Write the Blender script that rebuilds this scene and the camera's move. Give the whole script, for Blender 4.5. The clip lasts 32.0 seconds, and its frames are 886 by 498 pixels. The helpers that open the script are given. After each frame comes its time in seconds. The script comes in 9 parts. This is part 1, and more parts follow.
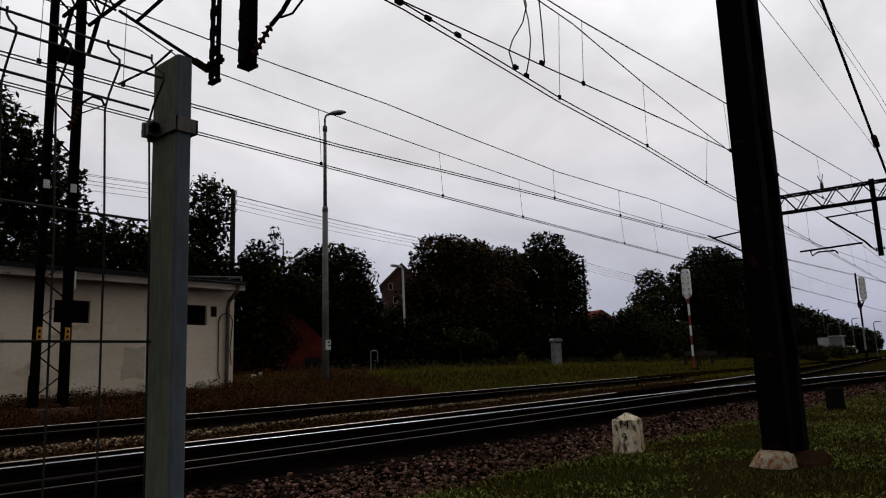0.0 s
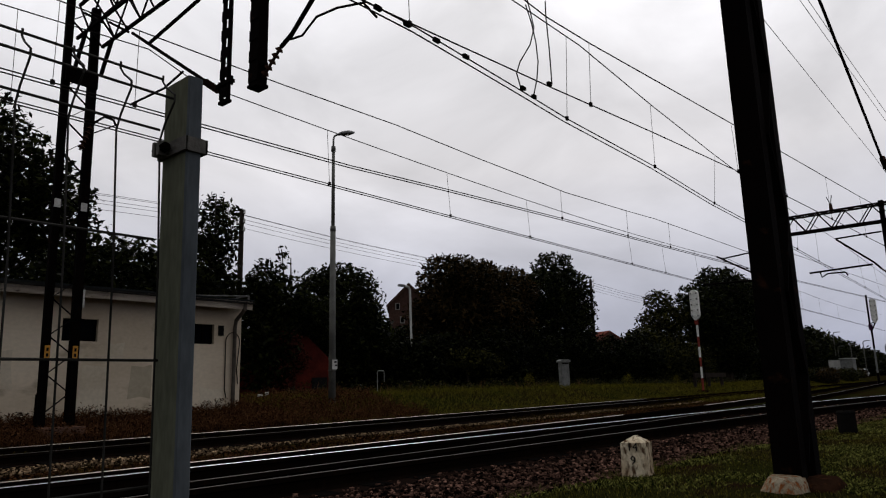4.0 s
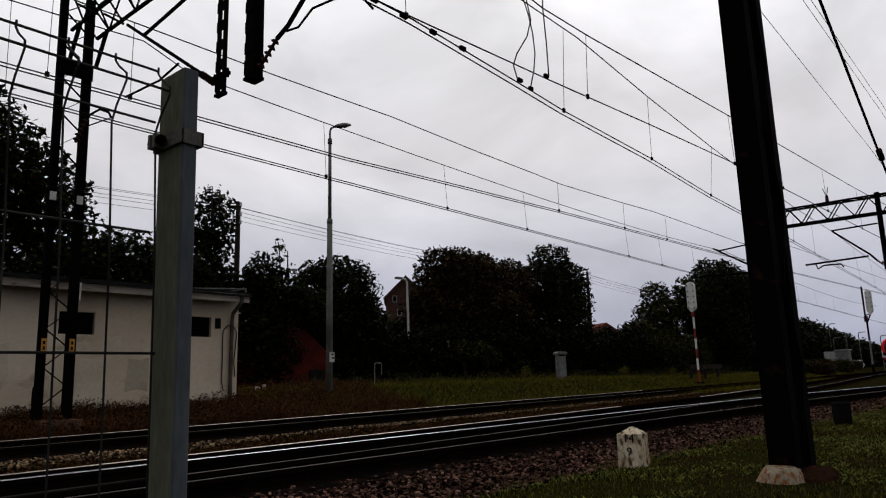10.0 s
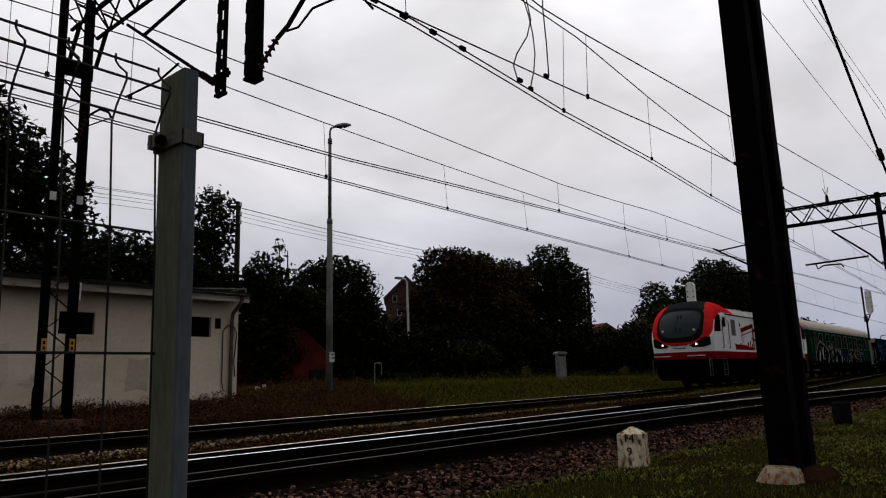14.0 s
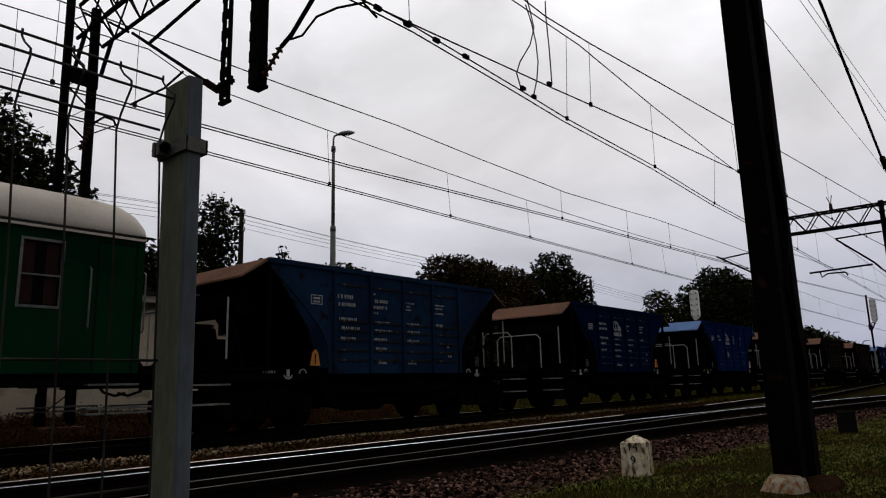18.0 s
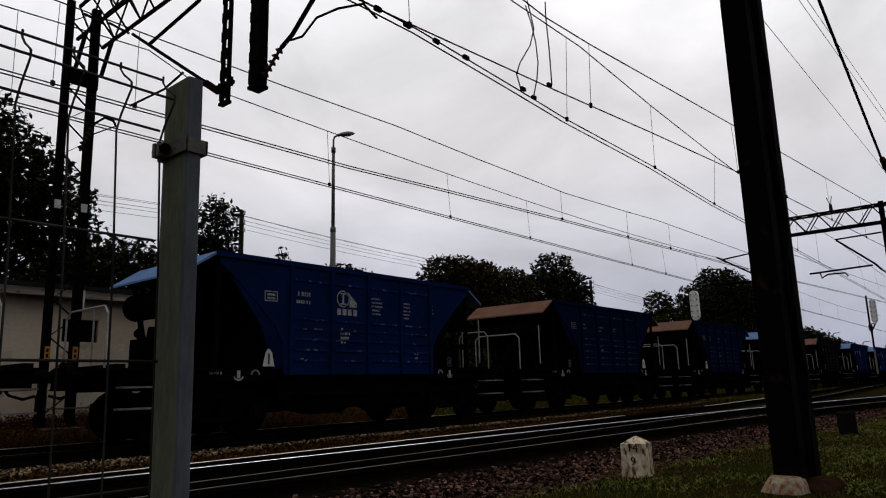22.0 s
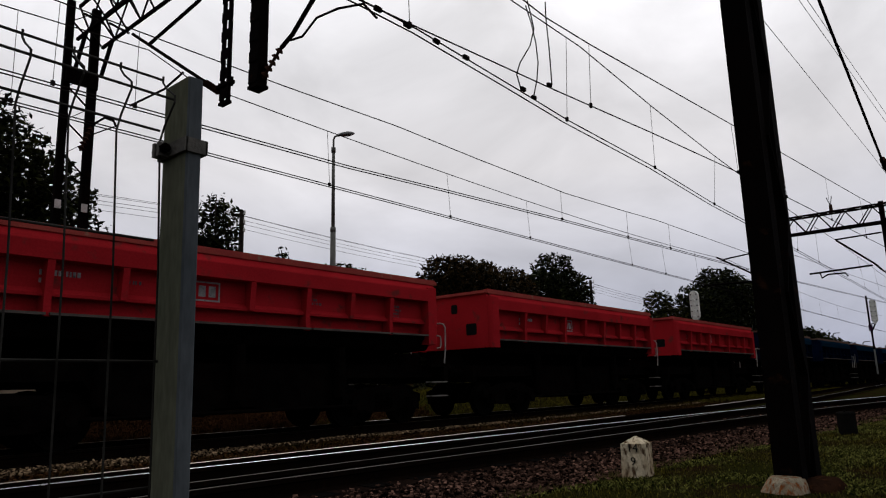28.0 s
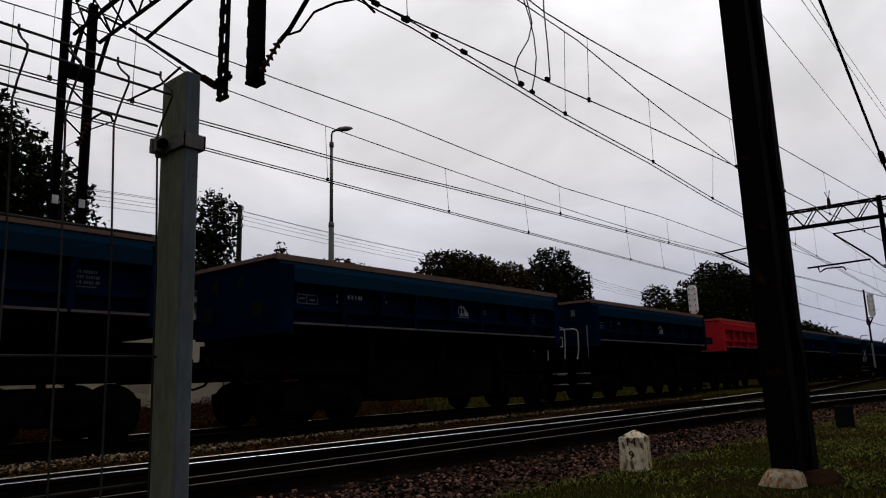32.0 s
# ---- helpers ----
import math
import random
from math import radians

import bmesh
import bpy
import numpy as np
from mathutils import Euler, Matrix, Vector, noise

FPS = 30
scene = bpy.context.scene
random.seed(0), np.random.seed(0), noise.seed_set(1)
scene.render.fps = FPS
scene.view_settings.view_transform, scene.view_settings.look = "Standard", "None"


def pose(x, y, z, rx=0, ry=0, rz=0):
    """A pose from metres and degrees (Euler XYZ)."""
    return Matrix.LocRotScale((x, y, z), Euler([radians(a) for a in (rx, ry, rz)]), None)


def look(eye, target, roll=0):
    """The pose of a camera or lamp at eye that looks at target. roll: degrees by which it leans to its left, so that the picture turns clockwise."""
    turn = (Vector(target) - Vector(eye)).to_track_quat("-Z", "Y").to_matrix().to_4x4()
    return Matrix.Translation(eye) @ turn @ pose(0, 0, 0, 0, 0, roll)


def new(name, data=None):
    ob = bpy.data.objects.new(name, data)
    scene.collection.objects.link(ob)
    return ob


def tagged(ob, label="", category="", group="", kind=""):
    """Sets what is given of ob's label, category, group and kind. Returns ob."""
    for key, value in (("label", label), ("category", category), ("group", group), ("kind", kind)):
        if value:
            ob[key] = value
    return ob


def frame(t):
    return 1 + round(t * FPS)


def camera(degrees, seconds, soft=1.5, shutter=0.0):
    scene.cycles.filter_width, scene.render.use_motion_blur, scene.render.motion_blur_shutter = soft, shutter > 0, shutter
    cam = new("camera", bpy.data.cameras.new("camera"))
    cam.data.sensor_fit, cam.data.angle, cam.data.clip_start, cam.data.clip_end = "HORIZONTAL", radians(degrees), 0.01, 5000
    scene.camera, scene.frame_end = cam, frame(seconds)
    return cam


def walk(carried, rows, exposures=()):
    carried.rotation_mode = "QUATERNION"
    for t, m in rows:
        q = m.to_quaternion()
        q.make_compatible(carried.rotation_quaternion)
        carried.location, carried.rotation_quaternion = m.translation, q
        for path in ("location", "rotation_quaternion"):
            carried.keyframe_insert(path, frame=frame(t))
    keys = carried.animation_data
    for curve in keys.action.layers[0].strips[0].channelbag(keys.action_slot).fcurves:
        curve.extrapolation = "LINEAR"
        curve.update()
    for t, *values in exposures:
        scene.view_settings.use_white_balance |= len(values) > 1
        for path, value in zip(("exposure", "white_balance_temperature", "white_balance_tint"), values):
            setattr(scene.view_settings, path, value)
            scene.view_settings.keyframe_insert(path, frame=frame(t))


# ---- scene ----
# ---------------------------------------------------------------- camera
EYE = 0.747      # above the rail heads (z = 0)


def aim(yaw, pitch, roll, dx=0.0, dy=0.0, dz=0.0):
    return pose(dx, dy, EYE + dz, 90 + pitch, 0, -yaw) @ pose(0, 0, 0, 0, 0, roll)


cam = camera(65.75, 32.0, soft=1.15)
walk(cam, [
    (0.0, aim(50.598, 9.478, -1.804)),
    (0.5, aim(50.386, 10.122, -1.711)),
    (1.0, aim(50.085, 11.018, -1.495)),
    (1.5, aim(50.036, 11.099, -1.531)),
    (2.0, aim(50.022, 11.160, -1.484)),
    (6.0, aim(50.022, 11.160, -1.484)),
    (8.0, aim(50.022, 11.160, -1.484)),
    (8.5, aim(50.130, 10.896, -1.556)),
    (9.0, aim(50.266, 10.525, -1.612)),
    (14.0, aim(50.266, 10.526, -1.612)),
    (14.5, aim(50.260, 10.588, -1.622)),
    (16.5, aim(50.022, 11.150, -1.475)),
    (18.0, aim(50.022, 11.160, -1.484)),
    (18.5, aim(50.024, 11.203, -1.509)),
    (20.0, aim(50.023, 11.228, -1.510)),
    (25.0, aim(50.024, 11.232, -1.482)),
    (31.0, aim(50.015, 11.233, -1.488)),
    (31.5, aim(50.084, 11.001, -1.604)),
    (32.0, aim(50.147, 10.797, -1.618)),
])

# ---------------------------------------------------------------- world and sun: an overcast day
SUN_ROT, SUN_ELEV = radians(62), radians(48)
world = bpy.data.worlds.new("overcast_sky")
scene.world = world
world.use_nodes = True
wt = world.node_tree
wt.nodes.clear()


def wnode(kind, **kw):
    n = wt.nodes.new(kind)
    for k, v in kw.items():
        n.inputs[k].default_value = v
    return n


sky = wt.nodes.new("ShaderNodeTexSky")
sky.sky_type = "NISHITA"
sky.sun_disc = False
sky.sun_elevation, sky.sun_rotation = SUN_ELEV, SUN_ROT
sky.dust_density, sky.air_density = 4.0, 1.2
way = wt.nodes.new("ShaderNodeTexCoord")
sep = wt.nodes.new("ShaderNodeSeparateXYZ")
wt.links.new(way.outputs["Generated"], sep.inputs[0])
# cloud deck: brighter towards the zenith, bluish grey low down
deck = wt.nodes.new("ShaderNodeValToRGB")
deck.color_ramp.elements[0].position, deck.color_ramp.elements[0].color = 0.0, (0.30, 0.32, 0.42, 1)
deck.color_ramp.elements[1].position, deck.color_ramp.elements[1].color = 0.62, (0.80, 0.80, 0.83, 1)
e = deck.color_ramp.elements.new(0.13)
e.color = (0.45, 0.46, 0.54, 1)
e = deck.color_ramp.elements.new(0.30)
e.color = (0.70, 0.685, 0.71, 1)
wt.links.new(sep.outputs["Z"], deck.inputs[0])
stretch = wt.nodes.new("ShaderNodeMapping")
stretch.inputs["Scale"].default_value = (1.0, 1.0, 1.7)
wt.links.new(way.outputs["Generated"], stretch.inputs[0])
n1 = wnode("ShaderNodeTexNoise", Scale=2.9, Detail=6.0, Roughness=0.52, Distortion=0.45)
wt.links.new(stretch.outputs[0], n1.inputs["Vector"])
puff = wt.nodes.new("ShaderNodeMapRange")
puff.inputs["From Min"].default_value, puff.inputs["From Max"].default_value = 0.32, 0.68
puff.inputs["To Min"].default_value, puff.inputs["To Max"].default_value = 0.83, 1.25
wt.links.new(n1.outputs["Fac"], puff.inputs["Value"])
cloud = wt.nodes.new("ShaderNodeVectorMath")
cloud.operation = "SCALE"
wt.links.new(deck.outputs["Color"], cloud.inputs[0])
wt.links.new(puff.outputs[0], cloud.inputs["Scale"])
# the hidden sun brightens the part of the deck round it; the deck is heavier on the other side
towards = wt.nodes.new("ShaderNodeVectorMath")
towards.operation = "DOT_PRODUCT"
towards.inputs[1].default_value = (math.sin(radians(46)) * math.cos(radians(22)), math.cos(radians(46)) * math.cos(radians(22)), math.sin(radians(22)))
wt.links.new(way.outputs["Generated"], towards.inputs[0])
veil = wt.nodes.new("ShaderNodeMapRange")
veil.interpolation_type = "SMOOTHSTEP"
veil.inputs["From Min"].default_value, veil.inputs["From Max"].default_value = -0.75, 0.95
veil.inputs["To Min"].default_value, veil.inputs["To Max"].default_value = 0.40, 1.13
wt.links.new(towards.outputs["Value"], veil.inputs["Value"])
deep = wt.nodes.new("ShaderNodeVectorMath")
deep.operation = "SCALE"
wt.links.new(cloud.outputs[0], deep.inputs[0])
wt.links.new(veil.outputs[0], deep.inputs["Scale"])
bg_sky = wnode("ShaderNodeBackground", Strength=0.05)
bg_cloud = wnode("ShaderNodeBackground", Strength=1.0)
wt.links.new(sky.outputs[0], bg_sky.inputs["Color"])
wt.links.new(deep.outputs[0], bg_cloud.inputs["Color"])
cover = wnode("ShaderNodeMixShader", Fac=0.94)
wt.links.new(bg_sky.outputs[0], cover.inputs[1])
wt.links.new(bg_cloud.outputs[0], cover.inputs[2])
wout = wt.nodes.new("ShaderNodeOutputWorld")
wt.links.new(cover.outputs[0], wout.inputs["Surface"])

sun = new("sun", bpy.data.lights.new("sun", "SUN"))
sun.data.energy, sun.data.angle, sun.data.color = 0.5, radians(25), (1.0, 0.97, 0.93)
sun.matrix_world = look((0, 0, 60), (-60 * math.sin(SUN_ROT) / math.tan(SUN_ELEV), -60 * math.cos(SUN_ROT) / math.tan(SUN_ELEV), 0))
scene.view_settings.exposure = 0.0
# ---------------------------------------------------------------- materials


def mat(name, c1, c2=None, scale=3.0, rough=0.75, metal=0.0, bump=0.15, fine=45.0, c3=None, amount=0.5, spread=0.0, stretch=None, spec=0.0, mottle=0.45):
    """A surface whose colour wanders between c1 and c2 at one scale, carries c3 as stains, and has fine relief."""
    m = bpy.data.materials.new(name)
    m.use_nodes = True
    nt = m.node_tree
    b = nt.nodes["Principled BSDF"]
    b.inputs["Metallic"].default_value = metal
    b.inputs["Specular IOR Level"].default_value = spec
    co = nt.nodes.new("ShaderNodeTexCoord")
    src = co.outputs["Object"]
    if stretch:
        mp = nt.nodes.new("ShaderNodeMapping")
        mp.inputs["Scale"].default_value = stretch
        nt.links.new(src, mp.inputs[0])
        src = mp.outputs[0]
    if spread:
        info = nt.nodes.new("ShaderNodeObjectInfo")
        add = nt.nodes.new("ShaderNodeVectorMath")
        add.operation = "ADD"
        mul = nt.nodes.new("ShaderNodeMath")
        mul.operation = "MULTIPLY"
        mul.inputs[1].default_value = 37.0
        nt.links.new(info.outputs["Random"], mul.inputs[0])
        nt.links.new(src, add.inputs[0])
        nt.links.new(mul.outputs[0], add.inputs[1])
        src = add.outputs[0]
    big = nt.nodes.new("ShaderNodeTexNoise")
    big.inputs["Scale"].default_value, big.inputs["Detail"].default_value = scale, 6.0
    small = nt.nodes.new("ShaderNodeTexNoise")
    small.inputs["Scale"].default_value, small.inputs["Detail"].default_value = fine, 3.0
    nt.links.new(src, big.inputs["Vector"])
    nt.links.new(src, small.inputs["Vector"])
    c2 = c2 or tuple(x * 0.75 for x in c1)
    mx = nt.nodes.new("ShaderNodeMix")
    mx.data_type = "RGBA"
    mx.inputs["A"].default_value, mx.inputs["B"].default_value = (*c1, 1), (*c2, 1)
    ra = nt.nodes.new("ShaderNodeMapRange")
    ra.inputs["From Min"].default_value, ra.inputs["From Max"].default_value = 0.36, 0.66
    nt.links.new(big.outputs["Fac"], ra.inputs["Value"])
    nt.links.new(ra.outputs[0], mx.inputs["Factor"])
    col = mx.outputs["Result"]
    if c3:
        m3 = nt.nodes.new("ShaderNodeMix")
        m3.data_type = "RGBA"
        m3.inputs["B"].default_value = (*c3, 1)
        n3 = nt.nodes.new("ShaderNodeTexNoise")
        n3.inputs["Scale"].default_value, n3.inputs["Detail"].default_value = scale * 3.7, 8.0
        nt.links.new(src, n3.inputs["Vector"])
        r3 = nt.nodes.new("ShaderNodeMapRange")
        r3.inputs["From Min"].default_value = 0.72 - 0.34 * amount
        r3.inputs["From Max"].default_value = 0.80 - 0.24 * amount
        nt.links.new(n3.outputs["Fac"], r3.inputs["Value"])
        nt.links.new(r3.outputs[0], m3.inputs["Factor"])
        nt.links.new(col, m3.inputs["A"])
        col = m3.outputs["Result"]
    var = nt.nodes.new("ShaderNodeMix")
    var.data_type = "RGBA"
    var.blend_type = "MULTIPLY"
    var.inputs["Factor"].default_value = mottle
    nt.links.new(col, var.inputs["A"])
    rv = nt.nodes.new("ShaderNodeMapRange")
    rv.inputs["From Min"].default_value, rv.inputs["From Max"].default_value = 0.3, 0.7
    rv.inputs["To Min"].default_value, rv.inputs["To Max"].default_value = 0.55, 1.3
    nt.links.new(small.outputs["Fac"], rv.inputs["Value"])
    nt.links.new(rv.outputs[0], var.inputs["B"])
    nt.links.new(var.outputs["Result"], b.inputs["Base Color"])
    rr = nt.nodes.new("ShaderNodeMapRange")
    rr.inputs["To Min"].default_value, rr.inputs["To Max"].default_value = max(0.03, rough - 0.13), min(1.0, rough + 0.13)
    nt.links.new(big.outputs["Fac"], rr.inputs["Value"])
    nt.links.new(rr.outputs[0], b.inputs["Roughness"])
    if bump:
        bp = nt.nodes.new("ShaderNodeBump")
        bp.inputs["Strength"].default_value, bp.inputs["Distance"].default_value = bump, 0.02
        nt.links.new(small.outputs["Fac"], bp.inputs["Height"])
        nt.links.new(bp.outputs[0], b.inputs["Normal"])
    return m


def leaf_mat(name, lo, hi, trans=0.25, gloss=0.0, skew=1.0):
    """Leaves and stones: the colour varies from piece to piece; skew above 1 makes the bright ones rarer."""
    m = bpy.data.materials.new(name)
    m.use_nodes = True
    nt = m.node_tree
    b = nt.nodes["Principled BSDF"]
    b.inputs["Roughness"].default_value = 0.5
    b.inputs["Specular IOR Level"].default_value = gloss
    geo = nt.nodes.new("ShaderNodeNewGeometry")
    mx = nt.nodes.new("ShaderNodeMix")
    mx.data_type = "RGBA"
    mx.inputs["A"].default_value, mx.inputs["B"].default_value = (*lo, 1), (*hi, 1)
    pw = nt.nodes.new("ShaderNodeMath")
    pw.operation = "POWER"
    pw.inputs[1].default_value = skew
    nt.links.new(geo.outputs["Random Per Island"], pw.inputs[0])
    nt.links.new(pw.outputs[0], mx.inputs["Factor"])
    nt.links.new(mx.outputs["Result"], b.inputs["Base Color"])
    tr = nt.nodes.new("ShaderNodeBsdfTranslucent")
    nt.links.new(mx.outputs["Result"], tr.inputs["Color"])
    ms = nt.nodes.new("ShaderNodeMixShader")
    ms.inputs["Fac"].default_value = trans
    nt.links.new(b.outputs[0], ms.inputs[1])
    nt.links.new(tr.outputs[0], ms.inputs[2])
    nt.links.new(ms.outputs[0], nt.nodes["Material Output"].inputs["Surface"])
    return m


def glow(name, colour, strength):
    m = bpy.data.materials.new(name)
    m.use_nodes = True
    b = m.node_tree.nodes["Principled BSDF"]
    b.inputs["Base Color"].default_value = (*colour, 1)
    b.inputs["Emission Color"].default_value = (*colour, 1)
    b.inputs["Emission Strength"].default_value = strength
    return m


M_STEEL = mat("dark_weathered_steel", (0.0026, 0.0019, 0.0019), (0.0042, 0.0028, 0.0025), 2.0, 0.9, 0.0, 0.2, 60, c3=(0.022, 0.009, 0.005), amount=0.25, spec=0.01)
M_WIRE = mat("dark_copper_wire", (0.020, 0.017, 0.016), None, 4, 0.7, 0.0, 0.0)
M_GALV = mat("dull_zinc_wire", (0.040, 0.038, 0.035), (0.018, 0.017, 0.015), 6, 0.6, 0.2, 0.1)
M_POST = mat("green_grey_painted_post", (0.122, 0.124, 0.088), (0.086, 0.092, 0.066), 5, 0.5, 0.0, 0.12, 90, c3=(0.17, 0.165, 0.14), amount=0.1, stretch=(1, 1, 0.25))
# front face: reflected blue sky is put into this cooler colour
M_POST_FRONT = mat("sky_tinted_post_face", (0.094, 0.105, 0.114), (0.070, 0.080, 0.090), 5, 0.5, 0.0, 0.12, 90, c3=(0.16, 0.165, 0.17), amount=0.1, stretch=(1, 1, 0.25))
M_BAND = mat("grey_painted_clamp", (0.15, 0.14, 0.125), (0.09, 0.085, 0.078), 8, 0.6, 0.1, 0.2, 90, c3=(0.06, 0.04, 0.025), amount=0.25)
M_INSUL = mat("brown_porcelain", (0.05, 0.025, 0.018), None, 8, 0.25, 0, 0.0)
M_RAIL_SHINE = mat("polished_rail_head", (0.55, 0.56, 0.58), (0.42, 0.42, 0.43), 3, 0.28, 1.0, 0.05, stretch=(0.1, 4, 4))
M_RAIL_WARM = mat("worn_brownish_rail_head", (0.50, 0.43, 0.36), (0.36, 0.30, 0.245), 3, 0.36, 0.95, 0.05, stretch=(0.1, 4, 4))
M_RAIL_RUST = mat("rust_filmed_rail_head", (0.045, 0.038, 0.032), (0.020, 0.016, 0.013), 3, 0.5, 0.9, 0.05, stretch=(0.1, 4, 4))
M_RAIL = mat("rusty_rail_side", (0.007, 0.0042, 0.003), (0.004, 0.003, 0.0025), 4, 0.9, 0.0, 0.3, c3=(0.014, 0.007, 0.004), amount=0.3, spec=0.0)
M_SLEEPER = mat("oily_wooden_sleeper", (0.006, 0.005, 0.0045), (0.0035, 0.003, 0.003), 3, 0.95, 0, 0.5, 60, stretch=(6, 0.7, 6), spec=0.0)
M_BALLAST = mat("oily_brown_ballast", (0.011, 0.0065, 0.005), (0.006, 0.004, 0.0035), 1.2, 0.98, 0, 1.0, 26, spec=0.0)
M_STONE_DARK = leaf_mat("brown_ballast_stone", (0.002, 0.0011, 0.0009), (0.210, 0.115, 0.085), 0.0, skew=2.4)
M_STONE_PALE = leaf_mat("pale_ballast_stone", (0.005, 0.003, 0.0017), (0.47, 0.32, 0.19), 0.0, skew=2.6)
M_STONE_MID = leaf_mat("dirty_brown_stone", (0.003, 0.0016, 0.001), (0.100, 0.046, 0.020), 0.0, skew=2.4)
M_GRASS_STRIP = leaf_mat("olive_track_weeds", (0.010, 0.007, 0.002), (0.075, 0.048, 0.011), 0.2, skew=1.7)
M_SEED = leaf_mat("pale_reddish_seed_stalks", (0.06, 0.028, 0.012), (0.22, 0.115, 0.06), 0.2, skew=1.6)
M_GROUND = mat("grass_and_soil", (0.012, 0.014, 0.003), (0.015, 0.009, 0.004), 0.35, 0.98, 0, 0.6, 14, c3=(0.014, 0.008, 0.004), amount=0.5, spec=0.0)
M_GRASS = leaf_mat("short_green_grass", (0.003, 0.004, 0.001), (0.180, 0.158, 0.022), 0.2, skew=2.4)
M_CLOVER = leaf_mat("low_clover", (0.006, 0.010, 0.002), (0.250, 0.250, 0.062), 0.2, skew=2.2)
M_DRYBLADE = leaf_mat("yellowed_grass_blades", (0.012, 0.010, 0.003), (0.150, 0.125, 0.045), 0.2)
M_GRASS_TALL = leaf_mat("tall_olive_grass", (0.018, 0.018, 0.002), (0.150, 0.128, 0.018), 0.25, skew=1.3)
M_GRASS_DRY = leaf_mat("dry_reddish_grass", (0.006, 0.003, 0.001), (0.150, 0.066, 0.029), 0.2, skew=1.9)
M_WALL = mat("dirty_cream_render", (0.70, 0.60, 0.46), (0.50, 0.405, 0.29), 0.33, 0.95, 0, 0.03, 9, c3=(0.38, 0.31, 0.22), amount=0.34, stretch=(1, 1, 1.6), mottle=0.15)
M_FASCIA = mat("blackened_roof_edge", (0.022, 0.020, 0.018), (0.014, 0.013, 0.012), 2, 0.85, 0, 0.2, c3=(0.10, 0.09, 0.08), amount=0.2)
M_FASCIABOARD = mat("stained_fascia_board", (0.54, 0.47, 0.39), (0.33, 0.27, 0.21), 1.2, 0.9, 0, 0.1, c3=(0.09, 0.075, 0.06), amount=0.3, stretch=(1, 1, 4))
M_FELT = mat("dark_roofing_felt", (0.022, 0.024, 0.024), (0.014, 0.016, 0.016), 2, 0.85, 0, 0.4)
M_GLASS_DARK = mat("dark_window_glass", (0.004, 0.004, 0.005), None, 2, 0.3, 0, 0.0, spec=0.0)
M_GUTTER = mat("blackened_gutter", (0.014, 0.013, 0.013), (0.024, 0.022, 0.020), 3, 0.7, 0.0, 0.2)
M_PATCH_PALE = mat("pale_patched_render", (0.66, 0.58, 0.45), (0.55, 0.47, 0.35), 1.4, 0.95, 0, 0.03, 12, mottle=0.2)
M_PATCH_GREY = mat("greyed_patched_render", (0.44, 0.38, 0.28), (0.36, 0.31, 0.22), 1.4, 0.95, 0, 0.03, 12, mottle=0.2)
M_PIPEWALL = mat("rust_stained_downpipe", (0.11, 0.095, 0.08), (0.06, 0.05, 0.042), 4, 0.7, 0.2, 0.1)
M_ZINC = mat("weathered_zinc_pipe", (0.20, 0.20, 0.19), (0.13, 0.125, 0.12), 5, 0.55, 0.5, 0.1)
M_CONC = mat("weathered_concrete", (0.34, 0.32, 0.29), (0.23, 0.22, 0.20), 2.5, 0.95, 0, 0.5, 40, c3=(0.12, 0.11, 0.09), amount=0.35)
M_FOOTING = mat("rust_streaked_concrete", (0.34, 0.30, 0.22), (0.21, 0.16, 0.10), 9.0, 0.95, 0, 1.6, 40, c3=(0.21, 0.065, 0.017), amount=0.75, stretch=(1, 1, 0.3))
M_RUSTBASE = mat("rust_soaked_concrete", (0.030, 0.014, 0.008), (0.014, 0.008, 0.006), 4.0, 0.95, 0, 1.0, 30, c3=(0.07, 0.028, 0.012), amount=0.4)
M_WHITEWASH = mat("chipped_white_paint_on_stone", (0.66, 0.57, 0.41), (0.42, 0.31, 0.19), 7, 0.95, 0, 0.7, 40, c3=(0.10, 0.058, 0.032), amount=0.66, stretch=(1, 1, 0.6))
M_INK = mat("black_lettering", (0.012, 0.012, 0.012), None, 9, 0.8, 0, 0.0)
M_LAMPPOST = mat("grey_lamp_post", (0.16, 0.16, 0.145), (0.10, 0.10, 0.092), 3, 0.75, 0.1, 0.2)
M_LAMPSHELL = mat("grey_lantern_shell", (0.20, 0.20, 0.20), None, 5, 0.5, 0.2, 0.05)
M_LENS = mat("milky_lantern_bowl", (0.55, 0.55, 0.52), None, 5, 0.25, 0, 0.0)
M_SIGNALWHITE = mat("chalky_white_signal_paint", (0.85, 0.85, 0.80), (0.72, 0.71, 0.66), 4, 0.7, 0, 0.1, c3=(0.40, 0.36, 0.28), amount=0.25)
M_WHITE = mat("dull_white_paint", (0.62, 0.61, 0.58), (0.48, 0.47, 0.44), 4, 0.7, 0, 0.1, c3=(0.25, 0.22, 0.18), amount=0.15)
M_REDPAINT = mat("dull_red_paint", (0.28, 0.05, 0.035), (0.18, 0.035, 0.028), 4, 0.7, 0, 0.1)
M_PURPLE = mat("dark_purple_paint", (0.035, 0.012, 0.035), (0.025, 0.010, 0.028), 4, 0.7, 0, 0.1)
M_YELLOW = mat("orange_yellow_plate", (0.62, 0.30, 0.05), (0.50, 0.24, 0.05), 8, 0.7, 0, 0.05)
M_BRICK = mat("red_brick_masonry", (0.085, 0.015, 0.010), (0.045, 0.010, 0.008), 1.6, 0.95, 0, 0.6, 12)
